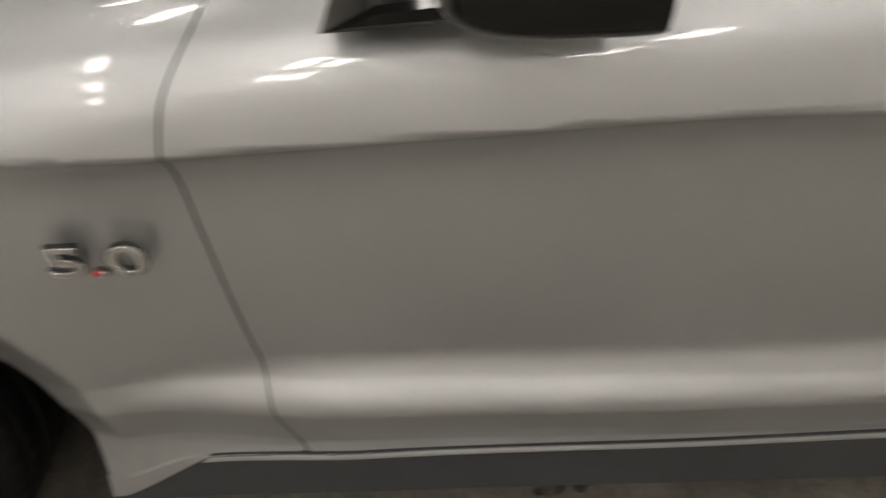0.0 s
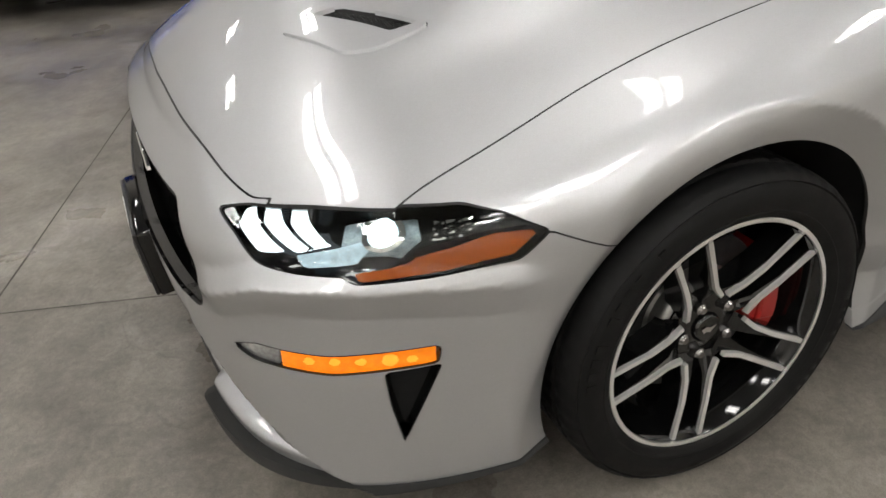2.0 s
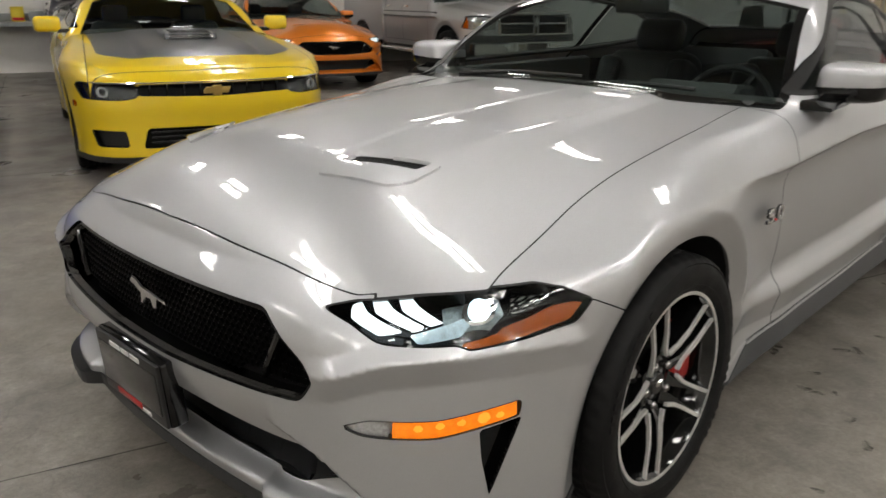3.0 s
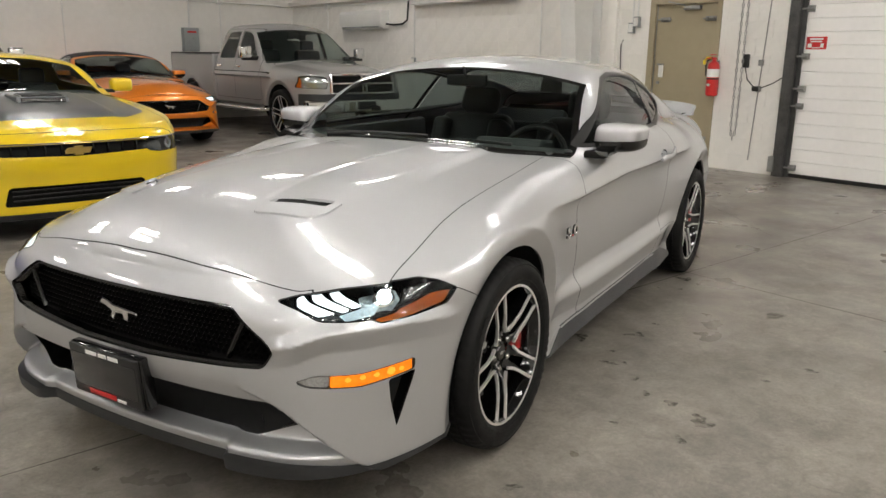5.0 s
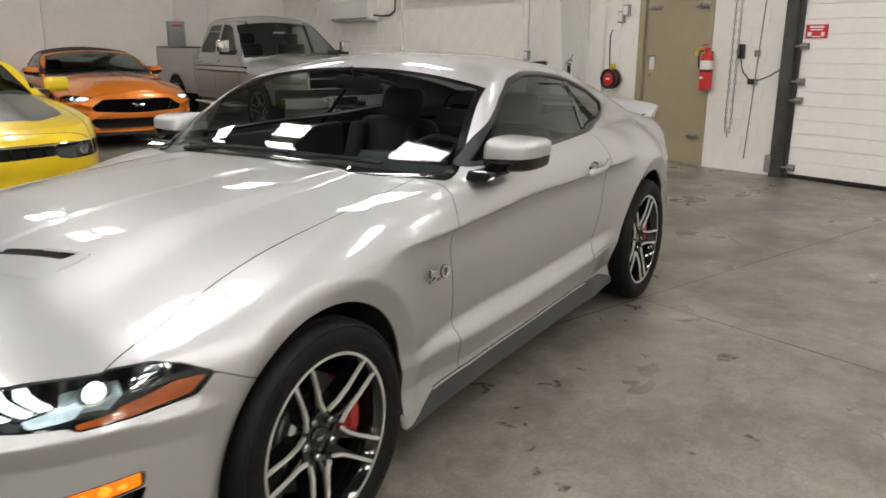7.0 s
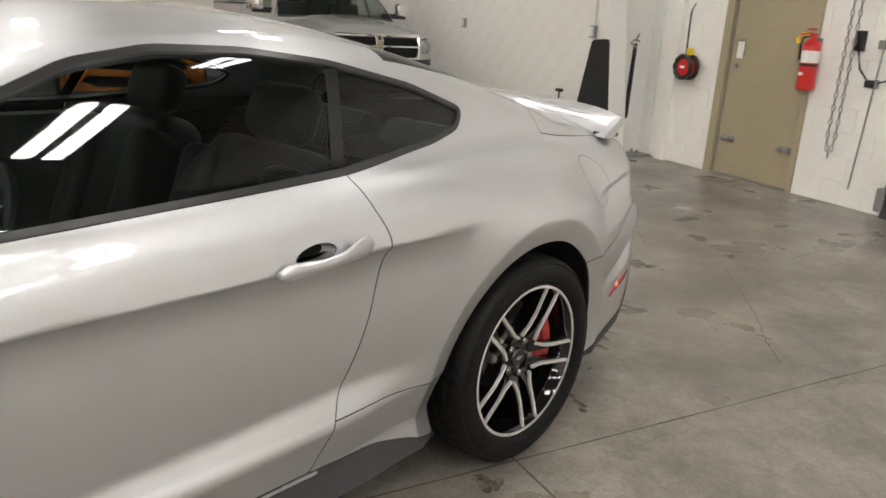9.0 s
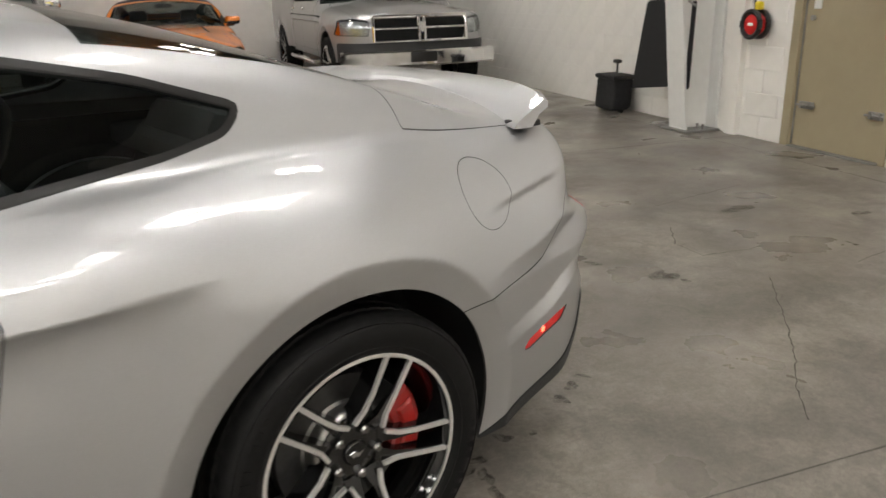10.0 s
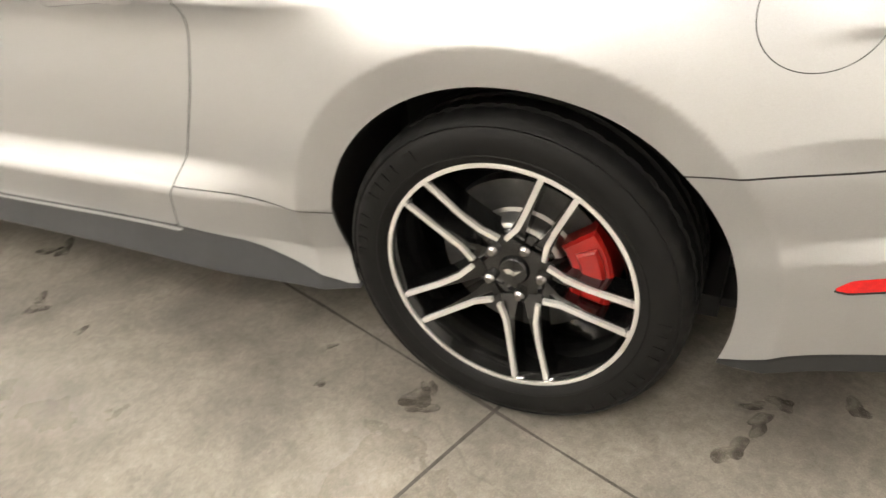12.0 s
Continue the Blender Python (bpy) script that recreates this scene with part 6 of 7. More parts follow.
def build_truck():
    front = ((0.84, 1.30), (1.25, 1.69), (1.40, 1.745), (1.62, 1.76), (1.62, 1.29))
    rear = ((1.71, 1.29), (1.71, 1.76), (2.14, 1.745), (2.34, 1.40), (2.32, 1.29))
    k = hauler_pieces(hauler, 2.55, (front, rear))
    car = thing("silver_pickup", "silver crew-cab pickup truck with a chrome cross grille", "truck", "cars parked in a row", parked(5.70, 8.85))
    # E: black on the panel edges, painting the shade of the shut lines
    E, P = TRIM_BLACK, TRUCK_SILVER
    for nm in ("body", "hood"):
        panel("cab_" + nm if nm == "body" else nm, both(k[nm]), P, car, edge=E)
    panel("windscreen", both(k["screen"]), TINT, car, "dark windscreen", 0)
    panel("lower_bumper", both(lapped(k["grey"], -0.02)), GREY_PLASTIC, car, "dark grey bumper top", 0.05)
    panel("grille_back", both(lapped(k["grille"], 0.06)), INNER, car, "black grille", 0)
    bm = bmesh.new()
    bow = lambda y, z: -1.0 + 0.13 * y * y + 0.30 * max(z - 0.95, 0)
    for z, h in ((0.772, 0.016), (0.925, 0.015), (1.062, 0.026)):
        for i in range(12):
            y0, y1 = -0.60 + 0.1 * i, -0.50 + 0.1 * i
            rod(bm, (bow(y0, z), y0, z), (bow(y1, z), y1, z), h, 10)
    for y, h in ((-0.60, 0.020), (-0.035, 0.022), (0.035, 0.022), (0.60, 0.020)):
        rod(bm, (bow(y, 0.77), y, 0.77), (bow(y, 0.95), y, 0.95), h, 10)
        rod(bm, (bow(y, 0.95), y, 0.95), (bow(y, 1.062), y, 1.062), h, 10)
    part("grille_cross", bm, CHROME, car, "chrome cross grille bars")
    bm = bmesh.new()
    prism(bm, ((-0.055, 0.07), (0.055, 0.07), (0.04, -0.03), (0.0, -0.075), (-0.04, -0.03)), -0.012, 0.012, Matrix.Translation((-1.015, 0, 0.935)) @ Matrix.Rotation(radians(90), 4, "Z"), bevel=0.008)
    part("grille_emblem", bm, CHROME, car, "plain chrome emblem")
    bm = bmesh.new()
    prism(bm, [(-1.06 + 0.13 * y * y, y) for y in [i * 0.2 - 1.0 for i in range(11)]] + [(-0.90 + 0.13 * y * y, y) for y in [1.0 - i * 0.2 for i in range(11)]], 0.47, 0.66, Matrix(((1, 0, 0, 0), (0, 0, 1, 0), (0, 1, 0, 0), (0, 0, 0, 1))), bevel=0.02)
    part("front_bumper", bm, CHROME, car, "chrome front bumper")
    part("plate_holder", boxed((-1.085, -0.17, 0.52), (-1.05, 0.17, 0.645), 0.01), TRIM_BLACK, car, "black plate holder")
    for f in (mirrored, lambda q: q):
        for w in k["windows"]:
            panel("side_window", f(lapped(w, 0.006)), TINT, car, "tinted side window", 0)
        for i in (0, 1):
            d = panel("cab_door", f(k["door%d" % i]), P, car, edge=E)
        lamp = panel("headlight", f(lapped(k["lamp"], 0.03)), LAMP_CLEAR, car, "clear headlight", 0)
        panel("headlight_lens", f(lapped(k["lamp"], 0.002)), CLEAR, lamp, "", 0)
        panel("turn_lens", f(lapped(cut(k["lamp"], lambda x, a, z: a - 0.945), 0.006)), AMBER, lamp, "amber turn lens", 0)
    # load bed
    bed = lambda x, a, z: smax(smax(a - (0.985 + 0.022 * np.exp(-np.maximum(np.hypot(x - 3.57, z - 0.43) - 0.52, 0) / 0.08) - 0.08 * np.maximum(0.85 - z, 0) ** 1.2), np.abs(x - 3.66) - 1.06, 0.05), z - 1.37, 0.04)
    b = skin(bed, (2.55, -0.05, 0.5), (4.8, 1.08, 1.42), 0.03)
    b = cut(b, lambda x, a, z: a, lambda x, a, z: np.hypot(x - 3.57, z - 0.43) - 0.46, lambda x, a, z: z - 0.55, lambda x, a, z: np.maximum(1.345 - z, np.maximum(a - 0.92, np.abs(x - 3.66) - 1.0)))
    panel("load_bed", both(b), P, car, "silver load bed", edge=E)
    bm = bmesh.new()
    for s in (-1, 1):
        box(bm, (2.64, s * 0.95 - 0.035, 1.362), (4.70, s * 0.95 + 0.035, 1.39), 0.01)
    box(bm, (2.62, -0.95, 1.362), (2.69, 0.95, 1.39), 0.01)
    part("bed_rail_cap", bm, TRIM_BLACK, car, "black bed rail cap")
    part("bed_floor", boxed((2.64, -0.9, 0.85), (4.70, 0.9, 0.92)), INNER, car)
    for s in (-1, 1):
        wheel(car, 0.0, s, 10.0, track=0.87, size=1.18, caliper=False)
        wheel(car, 3.57, s, 40.0, track=0.87, size=1.18, caliper=False)
        bm = bmesh.new()
        box(bm, (0.80, s * 1.16 - 0.10, 1.30), (0.92, s * 1.16 + 0.10, 1.50), 0.03, seg=3)
        mir = part("door_mirror", bm, CHROME, car, "chrome towing mirror")
        part("mirror_arm", boxed((0.82, s * 1.02 - 0.20, 1.26), (0.92, s * 1.02 + 0.20, 1.34), 0.02), TRIM_BLACK, mir, "black mirror arm")
        for x in (1.50, 2.28):
            part("door_handle", boxed((x - 0.12, s * 1.005 - 0.02, 1.14), (x + 0.04, s * 1.005 + 0.02, 1.175), 0.012), CHROME, car, "chrome door handle")
        bm = bmesh.new()
        tube(bm, [(0.55, s * 0.92, 0.46), (0.62, s * 1.02, 0.44), (2.50, s * 1.02, 0.44), (2.58, s * 0.92, 0.46)], 0.035, 8)
        part("side_step", bm, CHROME, car, "chrome side step")
        part("side_badge", boxed((0.62, s * 1.0 - 0.008, 1.02), (0.84, s * 1.0 + 0.008, 1.08), 0.003), CHROME, car, "plain chrome badge")
        part("front_seat", box(box(bmesh.new(), (1.42, s * 0.42 - 0.25, 0.9), (1.60, s * 0.42 + 0.25, 1.45), 0.06), (1.47, s * 0.42 - 0.13, 1.44), (1.58, s * 0.42 + 0.13, 1.62), 0.04), LEATHER, car, "black seat")
    part("dashboard", boxed((0.55, -0.85, 1.0), (0.95, 0.85, 1.25), 0.06), DASH, car)
    panel("inner_shell", both(lapped(cut(k["whole"], lambda x, a, z: 1.24 - z), 0.08)), INNER, car, "black inner structure", 0)
    part("cab_floor", boxed((0.0, -0.85, 0.55), (2.4, 0.85, 0.65)), INNER, car)
    return car


def build_suv():
    shape = lambda x, a, z: hauler(x, a, z, 3.75, 0.16)
    w1 = ((0.84, 1.31), (1.15, 1.62), (1.62, 1.66), (1.62, 1.31))
    w2 = ((1.71, 1.31), (1.71, 1.66), (2.5, 1.65), (2.5, 1.31))
    w3 = ((2.58, 1.31), (2.58, 1.65), (3.2, 1.62), (3.4, 1.34))
    k = hauler_pieces(shape, 3.75, (w1, w2, w3))
    car = thing("grey_suv", "dark grey sport utility vehicle behind the yellow coupe", "car", "cars parked in a row", parked(0.22, 10.1))
    P = DARK_GREY_PAINT
    for nm in ("body", "hood", "grey"):
        panel({"body": "body", "hood": "hood", "grey": "lower_bumper"}[nm], both(k[nm]), GREY_PLASTIC if nm == "grey" else P, car, edge=TRIM_BLACK)
    panel("windscreen", both(k["screen"]), TINT, car, "dark windscreen", 0)
    panel("grille", both(lapped(k["grille"], 0.03)), GLOSS_BLACK, car, "black grille", 0)
    for f in (mirrored, lambda q: q):
        for w in k["windows"]:
            panel("side_window", f(lapped(w, 0.006)), DARK_TINT, car, "dark side window", 0)
        for i in (0, 1):
            panel("door", f(k["door%d" % i]), P, car, edge=TRIM_BLACK)
        panel("headlight", f(lapped(k["lamp"], 0.004)), LAMP_CLEAR, car, "clear headlight", 0)
    for s in (-1, 1):
        wheel(car, 0.0, s, 10.0, track=0.84, size=1.1, caliper=False)
        wheel(car, 2.9, s, 40.0, track=0.84, size=1.1, caliper=False)
        bm = bmesh.new()
        box(bm, (0.84, s * 1.10 - 0.11, 1.26), (0.95, s * 1.10 + 0.11, 1.42), 0.03, seg=3)
        part("door_mirror", bm, CHROME, car, "chrome door mirror")
        part("mirror_arm", boxed((0.85, s * 0.98 - 0.05, 1.25), (0.92, s * 0.98 + 0.05, 1.29), 0.01), TRIM_BLACK, car)
    part("dashboard", boxed((0.55, -0.85, 1.0), (0.95, 0.85, 1.25), 0.06), DASH, car)
    panel("inner_shell", both(lapped(cut(k["whole"], lambda x, a, z: 1.24 - z), 0.08)), INNER, car, "black inner structure", 0)
    return car


build_truck()
build_suv()

# ---- doors and fittings of the hall ----
door = tagged(part("door_1", boxed((W0 + 0.03, DOOR[0], 0.012), (W0 + 0.075, DOOR[1], DOOR[2]), 0.003), DOOR_TAN, smooth=False, at=ROOM), "closed tan-painted steel door with barrel bolts", "door", kind="structure")
for nm, lo, hi in (("door_frame", (W0 - 0.015, DOOR[1], 0), (W0 + 0.2, DOOR[1] + 0.09, DOOR[2] + 0.09)), ("door_frame", (W0 - 0.015, DOOR[0] - 0.06, 0), (W0 + 0.2, DOOR[0], DOOR[2] + 0.09)),
                   ("door_frame", (W0 - 0.015, DOOR[0], DOOR[2]), (W0 + 0.2, DOOR[1], DOOR[2] + 0.09))):
    f = part(nm, boxed(lo, hi, 0.006), DOOR_TAN, door, "tan steel frame", smooth=False)
part("weather_strip", boxed((W0 + 0.018, DOOR[1] - 0.012, 0.02), (W0 + 0.03, DOOR[1], DOOR[2]), 0.002), GALV, door, "bright metal strip", smooth=False)
part("threshold", boxed((W0 - 0.03, DOOR[0], 0), (W0 + 0.15, DOOR[1], 0.012), 0.002), GALV, door, smooth=False)
for dd, z in ((3.56, 0.36), (2.87, 0.36), (3.55, 1.88), (2.88, 1.88)):
    bm = bmesh.new()
    box(bm, (W0 + 0.012, dd - 0.075, z - 0.03), (W0 + 0.03, dd + 0.075, z + 0.03), 0.004)
    rod(bm, (W0 + 0.006, dd - 0.10, z), (W0 + 0.006, dd + 0.10, z), 0.010, 10)
    for q in (-0.04, 0.04):
        box(bm, (W0 - 0.006, dd + q - 0.010, z - 0.024), (W0 + 0.016, dd + q + 0.010, z + 0.024), 0.004)
    part("barrel_bolt", bm, GALV, door, "galvanised barrel bolt")
bm = bmesh.new()
box(bm, (W0 + 0.018, 3.535, 1.13), (W0 + 0.031, 3.605, 1.29), 0.003)
part("lock_plate", bm, WHITE_METAL, door, "pale lock guard plate")
bm = bmesh.new()
rod(bm, (W0 + 0.03, 3.59, 1.30), (W0 - 0.03, 3.59, 1.30), 0.012)
rod(bm, (W0 - 0.028, 3.595, 1.30), (W0 - 0.028, 3.50, 1.30), 0.010)
part("door_handle", bm, GALV, door, "steel lever handle")
part("lock_cylinder", rod(bmesh.new(), (W0 + 0.03, 3.60, 1.06), (W0 + 0.008, 3.60, 1.06), 0.022, 16), GALV, door, "round steel lock")
bm = bmesh.new()
box(bm, (W0 - 0.035, 3.02, 1.995), (W0 + 0.03, 3.26, 2.045), 0.008)
rod(bm, (W0 - 0.02, 3.24, 2.05), (W0 - 0.10, 3.45, 2.10), 0.008)
part("door_closer", bm, GALV, door, "grey door closer")

# overhead door
gate = tagged(part("door_2", boxed((W0 + 0.06, GATE[0], 0.0), (W0 + 0.09, GATE[1], GATE[2]), 0.0), MORTAR, smooth=False, at=ROOM), "closed white overhead garage door with horizontal ribs", "garage door", kind="structure")
pitch = 0.150
slat = None
for i in range(22):
    z = 0.045 + pitch * i
    if slat is None:
        bm = bmesh.new()
        prism(bm, ((-0.059, 0.001), (-0.064, 0.007), (-0.064, 0.143), (-0.059, 0.149), (-0.02, 0.149), (-0.02, 0.001)), GATE[0] + 0.01, GATE[1] - 0.02)
        slat = part("slat", bm, GATE_WHITE, gate, at=pose(W0 + 0.08, 0, z))
        slat.data.polygons.foreach_set("use_smooth", [False] * len(slat.data.polygons))
    else:
        o = new("slat", slat.data)
        o.parent, o.matrix_basis = gate, pose(W0 + 0.08, 0, z)
part("bottom_seal", boxed((W0 + 0.015, GATE[0], 0.0), (W0 + 0.055, GATE[1], 0.05), 0.008), TRIM_BLACK, gate, "black rubber seal", smooth=False)
sign = part("warning_sign", boxed((W0 + 0.006, 1.39, 1.50), (W0 + 0.015, 1.62, 1.64), 0.001), RED_PAINT, gate, "red and white warning sticker", smooth=False)
bm = bmesh.new()
for d0, d1, z0, z1 in ((1.43, 1.58, 1.605, 1.625), (1.44, 1.57, 1.58, 1.594), (1.42, 1.455, 1.52, 1.565), (1.555, 1.60, 1.52, 1.565), (1.46, 1.55, 1.512, 1.522)):
    box(bm, (W0 + 0.003, d0, z0), (W0 + 0.006, d1, z1))
part("sign_bars", bm, WHITE_PLASTIC, sign, "pale bars of unreadable print", smooth=False)
for dd, z in ((0.50, 1.26), (0.50, 0.61)):
    bm = boxed((W0 - 0.005, dd - 0.05, z - 0.04), (W0 + 0.02, dd + 0.05, z + 0.04), 0.006)
    box(bm, (W0 - 0.03, dd - 0.02, z - 0.02), (W0 - 0.004, dd + 0.035, z + 0.022), 0.006)
    part("door_latch", bm, GALV, gate, "steel latch")
bm = bmesh.new()
box(bm, (W0 - 0.06, 1.69, 0.0), (W0 + 0.0, 1.705, GATE[2] + 0.2), 0.003)
box(bm, (W0 - 0.075, 1.70, 0.0), (W0 - 0.06, 1.82, GATE[2] + 0.2), 0.003)
box(bm, (W0 - 0.005, 1.64, 0.0), (W0 + 0.004, 1.83, GATE[2] + 0.2), 0.002)
track = part("track", bm, DARK_STEEL, gate, "worn dark steel door track", smooth=False)
for z in (0.12, 0.85, 1.05, 1.42, 1.95, 2.6):
    part("track_roller", box(rod(bmesh.new(), (W0 - 0.04, 1.56, z), (W0 - 0.04, 1.72, z), 0.012), (W0 - 0.035, 1.56, z - 0.035), (W0 + 0.01, 1.64, z + 0.035), 0.004), GALV, track, "roller and hinge")
bm = boxed((W0 - 0.10, 1.80, 0.05), (W0 - 0.01, 1.87, 0.24), 0.01)
part("track_foot", bm, GALV, track, "steel foot bracket")

# column of the building's frame: a flange, a tapering web and a back flange
col = thing("steel_column", "white-painted tapered steel building column", "column", at=ROOM)
bm = bmesh.new()
v = [bm.verts.new(p) for p in ((7.24, 4.62, 0), (7.24, 4.88, 0), (6.55, 4.88, CEILING), (6.55, 4.62, CEILING), (7.26, 4.62, 0), (7.26, 4.88, 0), (6.57, 4.88, CEILING), (6.57, 4.62, CEILING))]
for q in ((0, 1, 2, 3), (4, 7, 6, 5), (0, 4, 5, 1), (3, 2, 6, 7), (0, 3, 7, 4), (1, 5, 6, 2)):
    bm.faces.new([v[i] for i in q])
bmesh.ops.recalc_face_normals(bm, faces=bm.faces)
part("flange", bm, WHITE_METAL, col, smooth=False)
bm = bmesh.new()
v = [bm.verts.new(p) for p in ((7.26, 4.742, 0), (7.56, 4.742, 0), (7.56, 4.742, CEILING), (6.57, 4.742, CEILING), (7.26, 4.758, 0), (7.56, 4.758, 0), (7.56, 4.758, CEILING), (6.57, 4.758, CEILING))]
for q in ((0, 1, 2, 3), (4, 7, 6, 5), (0, 4, 5, 1), (3, 2, 6, 7), (0, 3, 7, 4), (1, 5, 6, 2)):
    bm.faces.new([v[i] for i in q])
bmesh.ops.recalc_face_normals(bm, faces=bm.faces)
part("web", bm, WHITE_METAL, col, smooth=False)
part("back_flange", boxed((7.56, 4.60, 0), (W0 - 0.008, 4.90, CEILING)), WHITE_METAL, col, smooth=False)
part("base_plate", boxed((7.18, 4.55, 0), (7.58, 4.95, 0.02), 0.003), GALV, col, "rusty base plate", smooth=False)
for y in (4.58, 4.66, 4.92):
    part("anchor_bolt", rod(bmesh.new(), (7.40, y, 0.0), (7.40, y, 0.07), 0.012, 8), GALV, col)
tagged(part("wall_pilaster", boxed((W0 - 0.07, 4.30, 0), (W0, 4.44, CEILING), 0.004), WALL_PAINT, smooth=False, at=ROOM), "white-painted corner pier of block wall", "pier", kind="structure")


def car_mat(name, label, m):
    bm = bmesh.new()
    prism(bm, rounded(((-0.13, 0.86), (0.16, 0.84), (0.36, -0.03), (-0.36, 0.06), (-0.30, 0.18)), 0.05, 4), -0.006, 0.006, bevel=0.002)
    return tagged(part(name, bm, BLACK_RUBBER_MAT, at=m), label, "mat")


car_mat("floor_mat", "black rubber car floor mat hung from a hook on the column", ROOM @ pose(7.20, 5.14, 0.36, 0, 0, 90) @ pose(0, 0, 0, 0, 0, 0))
bm = bmesh.new()
prism(bm, rounded(((-0.02, 0.80), (0.03, 0.80), (0.05, 0.3), (0.03, 0.0), (0.0, 0.02)), 0.02, 3), -0.006, 0.006)
tagged(part("folded_mat", bm, BLACK_RUBBER_MAT, at=ROOM @ pose(7.22, 4.60, 0.40, 0, 0, 90)), "narrow black mat hung edge-on from the column", "mat")
hook = thing("mat_hook", "steel spring hooks on the column holding mats", "hook", at=ROOM)
for y in (4.92, 4.57):
    bm = bmesh.new()
    tube(bm, [(7.24, y, 1.22), (7.19, y + 0.02, 1.24), (7.15, y + 0.03, 1.20), (7.19, y - 0.02, 1.16)], 0.012, 6)
    tube(bm, [(7.19, y, 1.22), (7.15, y - 0.08, 1.30)], 0.010, 6)
    part("hook", bm, GALV, hook)

# fire extinguisher
ext = thing("fire_extinguisher", "red fire extinguisher with white label and yellow tag on wall", "extinguisher", at=ROOM @ pose(W0 - 0.085, 2.715, 0.92))
bm = bmesh.new()
turned(bm, ((0.001, 0.0), (0.055, 0.0), (0.072, 0.012), (0.075, 0.03), (0.075, 0.36), (0.068, 0.395), (0.045, 0.42), (0.026, 0.432), (0.024, 0.45), (0.001, 0.45)), 28, m=Matrix.Rotation(radians(90), 4, "X"))
bmesh.ops.recalc_face_normals(bm, faces=bm.faces)
part("cylinder", bm, RED_PAINT, ext, "red enamelled cylinder")
bm = bmesh.new()
turned(bm, ((0.0757, 0.235), (0.0757, 0.335)), 28, m=Matrix.Rotation(radians(90), 4, "X"))
part("label", bm, WHITE_PLASTIC, ext, "white label", smooth=True)
bm = bmesh.new()
turned(bm, ((0.0757, 0.205), (0.0757, 0.225)), 28, m=Matrix.Rotation(radians(90), 4, "X"))
part("label_band", bm, TRIM_BLACK, ext, "black band")
bm = bmesh.new()
prism(bm, ((-0.03, 0.0), (0.0, 0.02), (0.03, 0.0), (0.0, -0.02)), -0.003, 0.003, Matrix.Translation((-0.0765, 0.01, 0.14)) @ Matrix.Rotation(radians(90), 4, "Z"))
part("white_lozenge", bm, WHITE_PLASTIC, ext, "white mark")
bm = boxed((-0.03, -0.02, 0.45), (0.03, 0.02, 0.48), 0.006)
box(bm, (-0.10, -0.012, 0.475), (0.02, 0.012, 0.487), 0.003, Matrix.Rotation(radians(-8), 4, "Y"))
box(bm, (-0.09, -0.012, 0.505), (0.02, 0.012, 0.517), 0.003)
part("valve", bm, RED_PAINT, ext, "handle and valve")
part("hose", tube(bmesh.new(), [(0.0, 0.03, 0.46), (-0.02, 0.08, 0.44), (-0.03, 0.092, 0.38), (-0.02, 0.09, 0.25)], 0.010, 8), TRIM_BLACK, ext, "black hose")
part("tag", tube(bmesh.new(), [(-0.03, 0.02, 0.47), (-0.06, 0.07, 0.47), (-0.07, 0.10, 0.43), (-0.07, 0.09, 0.39)], 0.020, 6), YELLOW_TAG, ext, "yellow tag")
part("bracket", boxed((0.06, -0.03, 0.25), (0.088, 0.03, 0.44), 0.003), GALV, ext, "wall bracket")

# chain hoist, pull rod and switches beside the overhead door
chain = thing("door_chain", "hanging steel chain loop for the overhead door", "chain", at=ROOM)
for dd in (2.33, 2.40):
    link = None
    for i in range(72):
        z = 0.42 + 0.055 * i
        if z > CEILING:
            break
        dy = dd if z > 0.55 else 2.365 + (dd - 2.365) * ((z - 0.42) / 0.13) ** 0.5
        m = pose(W0 - 0.09, dy, z, 0, 0, 90 * (i % 2) + 20)
        if link is None and dd == 2.33:
            ring = [(0.011 * math.cos(g * math.tau / 10), 0, (0.033 + (0.0 if abs(math.sin(g * math.tau / 10)) < 0.5 else 0.0)) * math.sin(g * math.tau / 10)) for g in range(11)]
            first_link = tube(bmesh.new(), ring, 0.005, 5)
            link = part("chain_link", first_link, GALV, chain, at=m)
            LINK = link.data
        else:
            link = new("chain_link", LINK)
            link.parent, link.matrix_basis = chain, m
rodt = thing("pull_rod", "thin steel pull rod hanging on the wall", "rod", at=ROOM)
part("rod", rod(bmesh.new(), (W0 - 0.03, 2.16, 0.16), (W0 - 0.03, 2.05, 2.6), 0.007, 8), GALV, rodt)
for z in (1.34, 1.03):
    part("guide", boxed((W0 - 0.05, 2.10, z - 0.035), (W0, 2.15, z + 0.035), 0.005), GALV, rodt, "steel guide")
sw = thing("door_switch", "small black control box with a grey cable", "switch", at=ROOM)
part("housing", boxed((W0 - 0.06, 2.285, 1.28), (W0, 2.355, 1.44), 0.006), TRIM_BLACK, sw)
part("cable", tube(bmesh.new(), [(W0 - 0.03, 2.32, 1.28), (W0 - 0.03, 2.28, 1.14), (W0 - 0.03, 2.20, 1.06), (W0 - 0.03, 2.10, 1.04), (W0 - 0.03, 1.95, 1.10), (W0 - 0.04, 1.80, 1.19)], 0.007, 6), TRIM_BLACK, sw, "black cable")
part("plug", boxed((W0 - 0.055, 2.11, 1.0), (W0 - 0.01, 2.20, 1.06), 0.01), TRIM_BLACK, sw, "cable coupling")

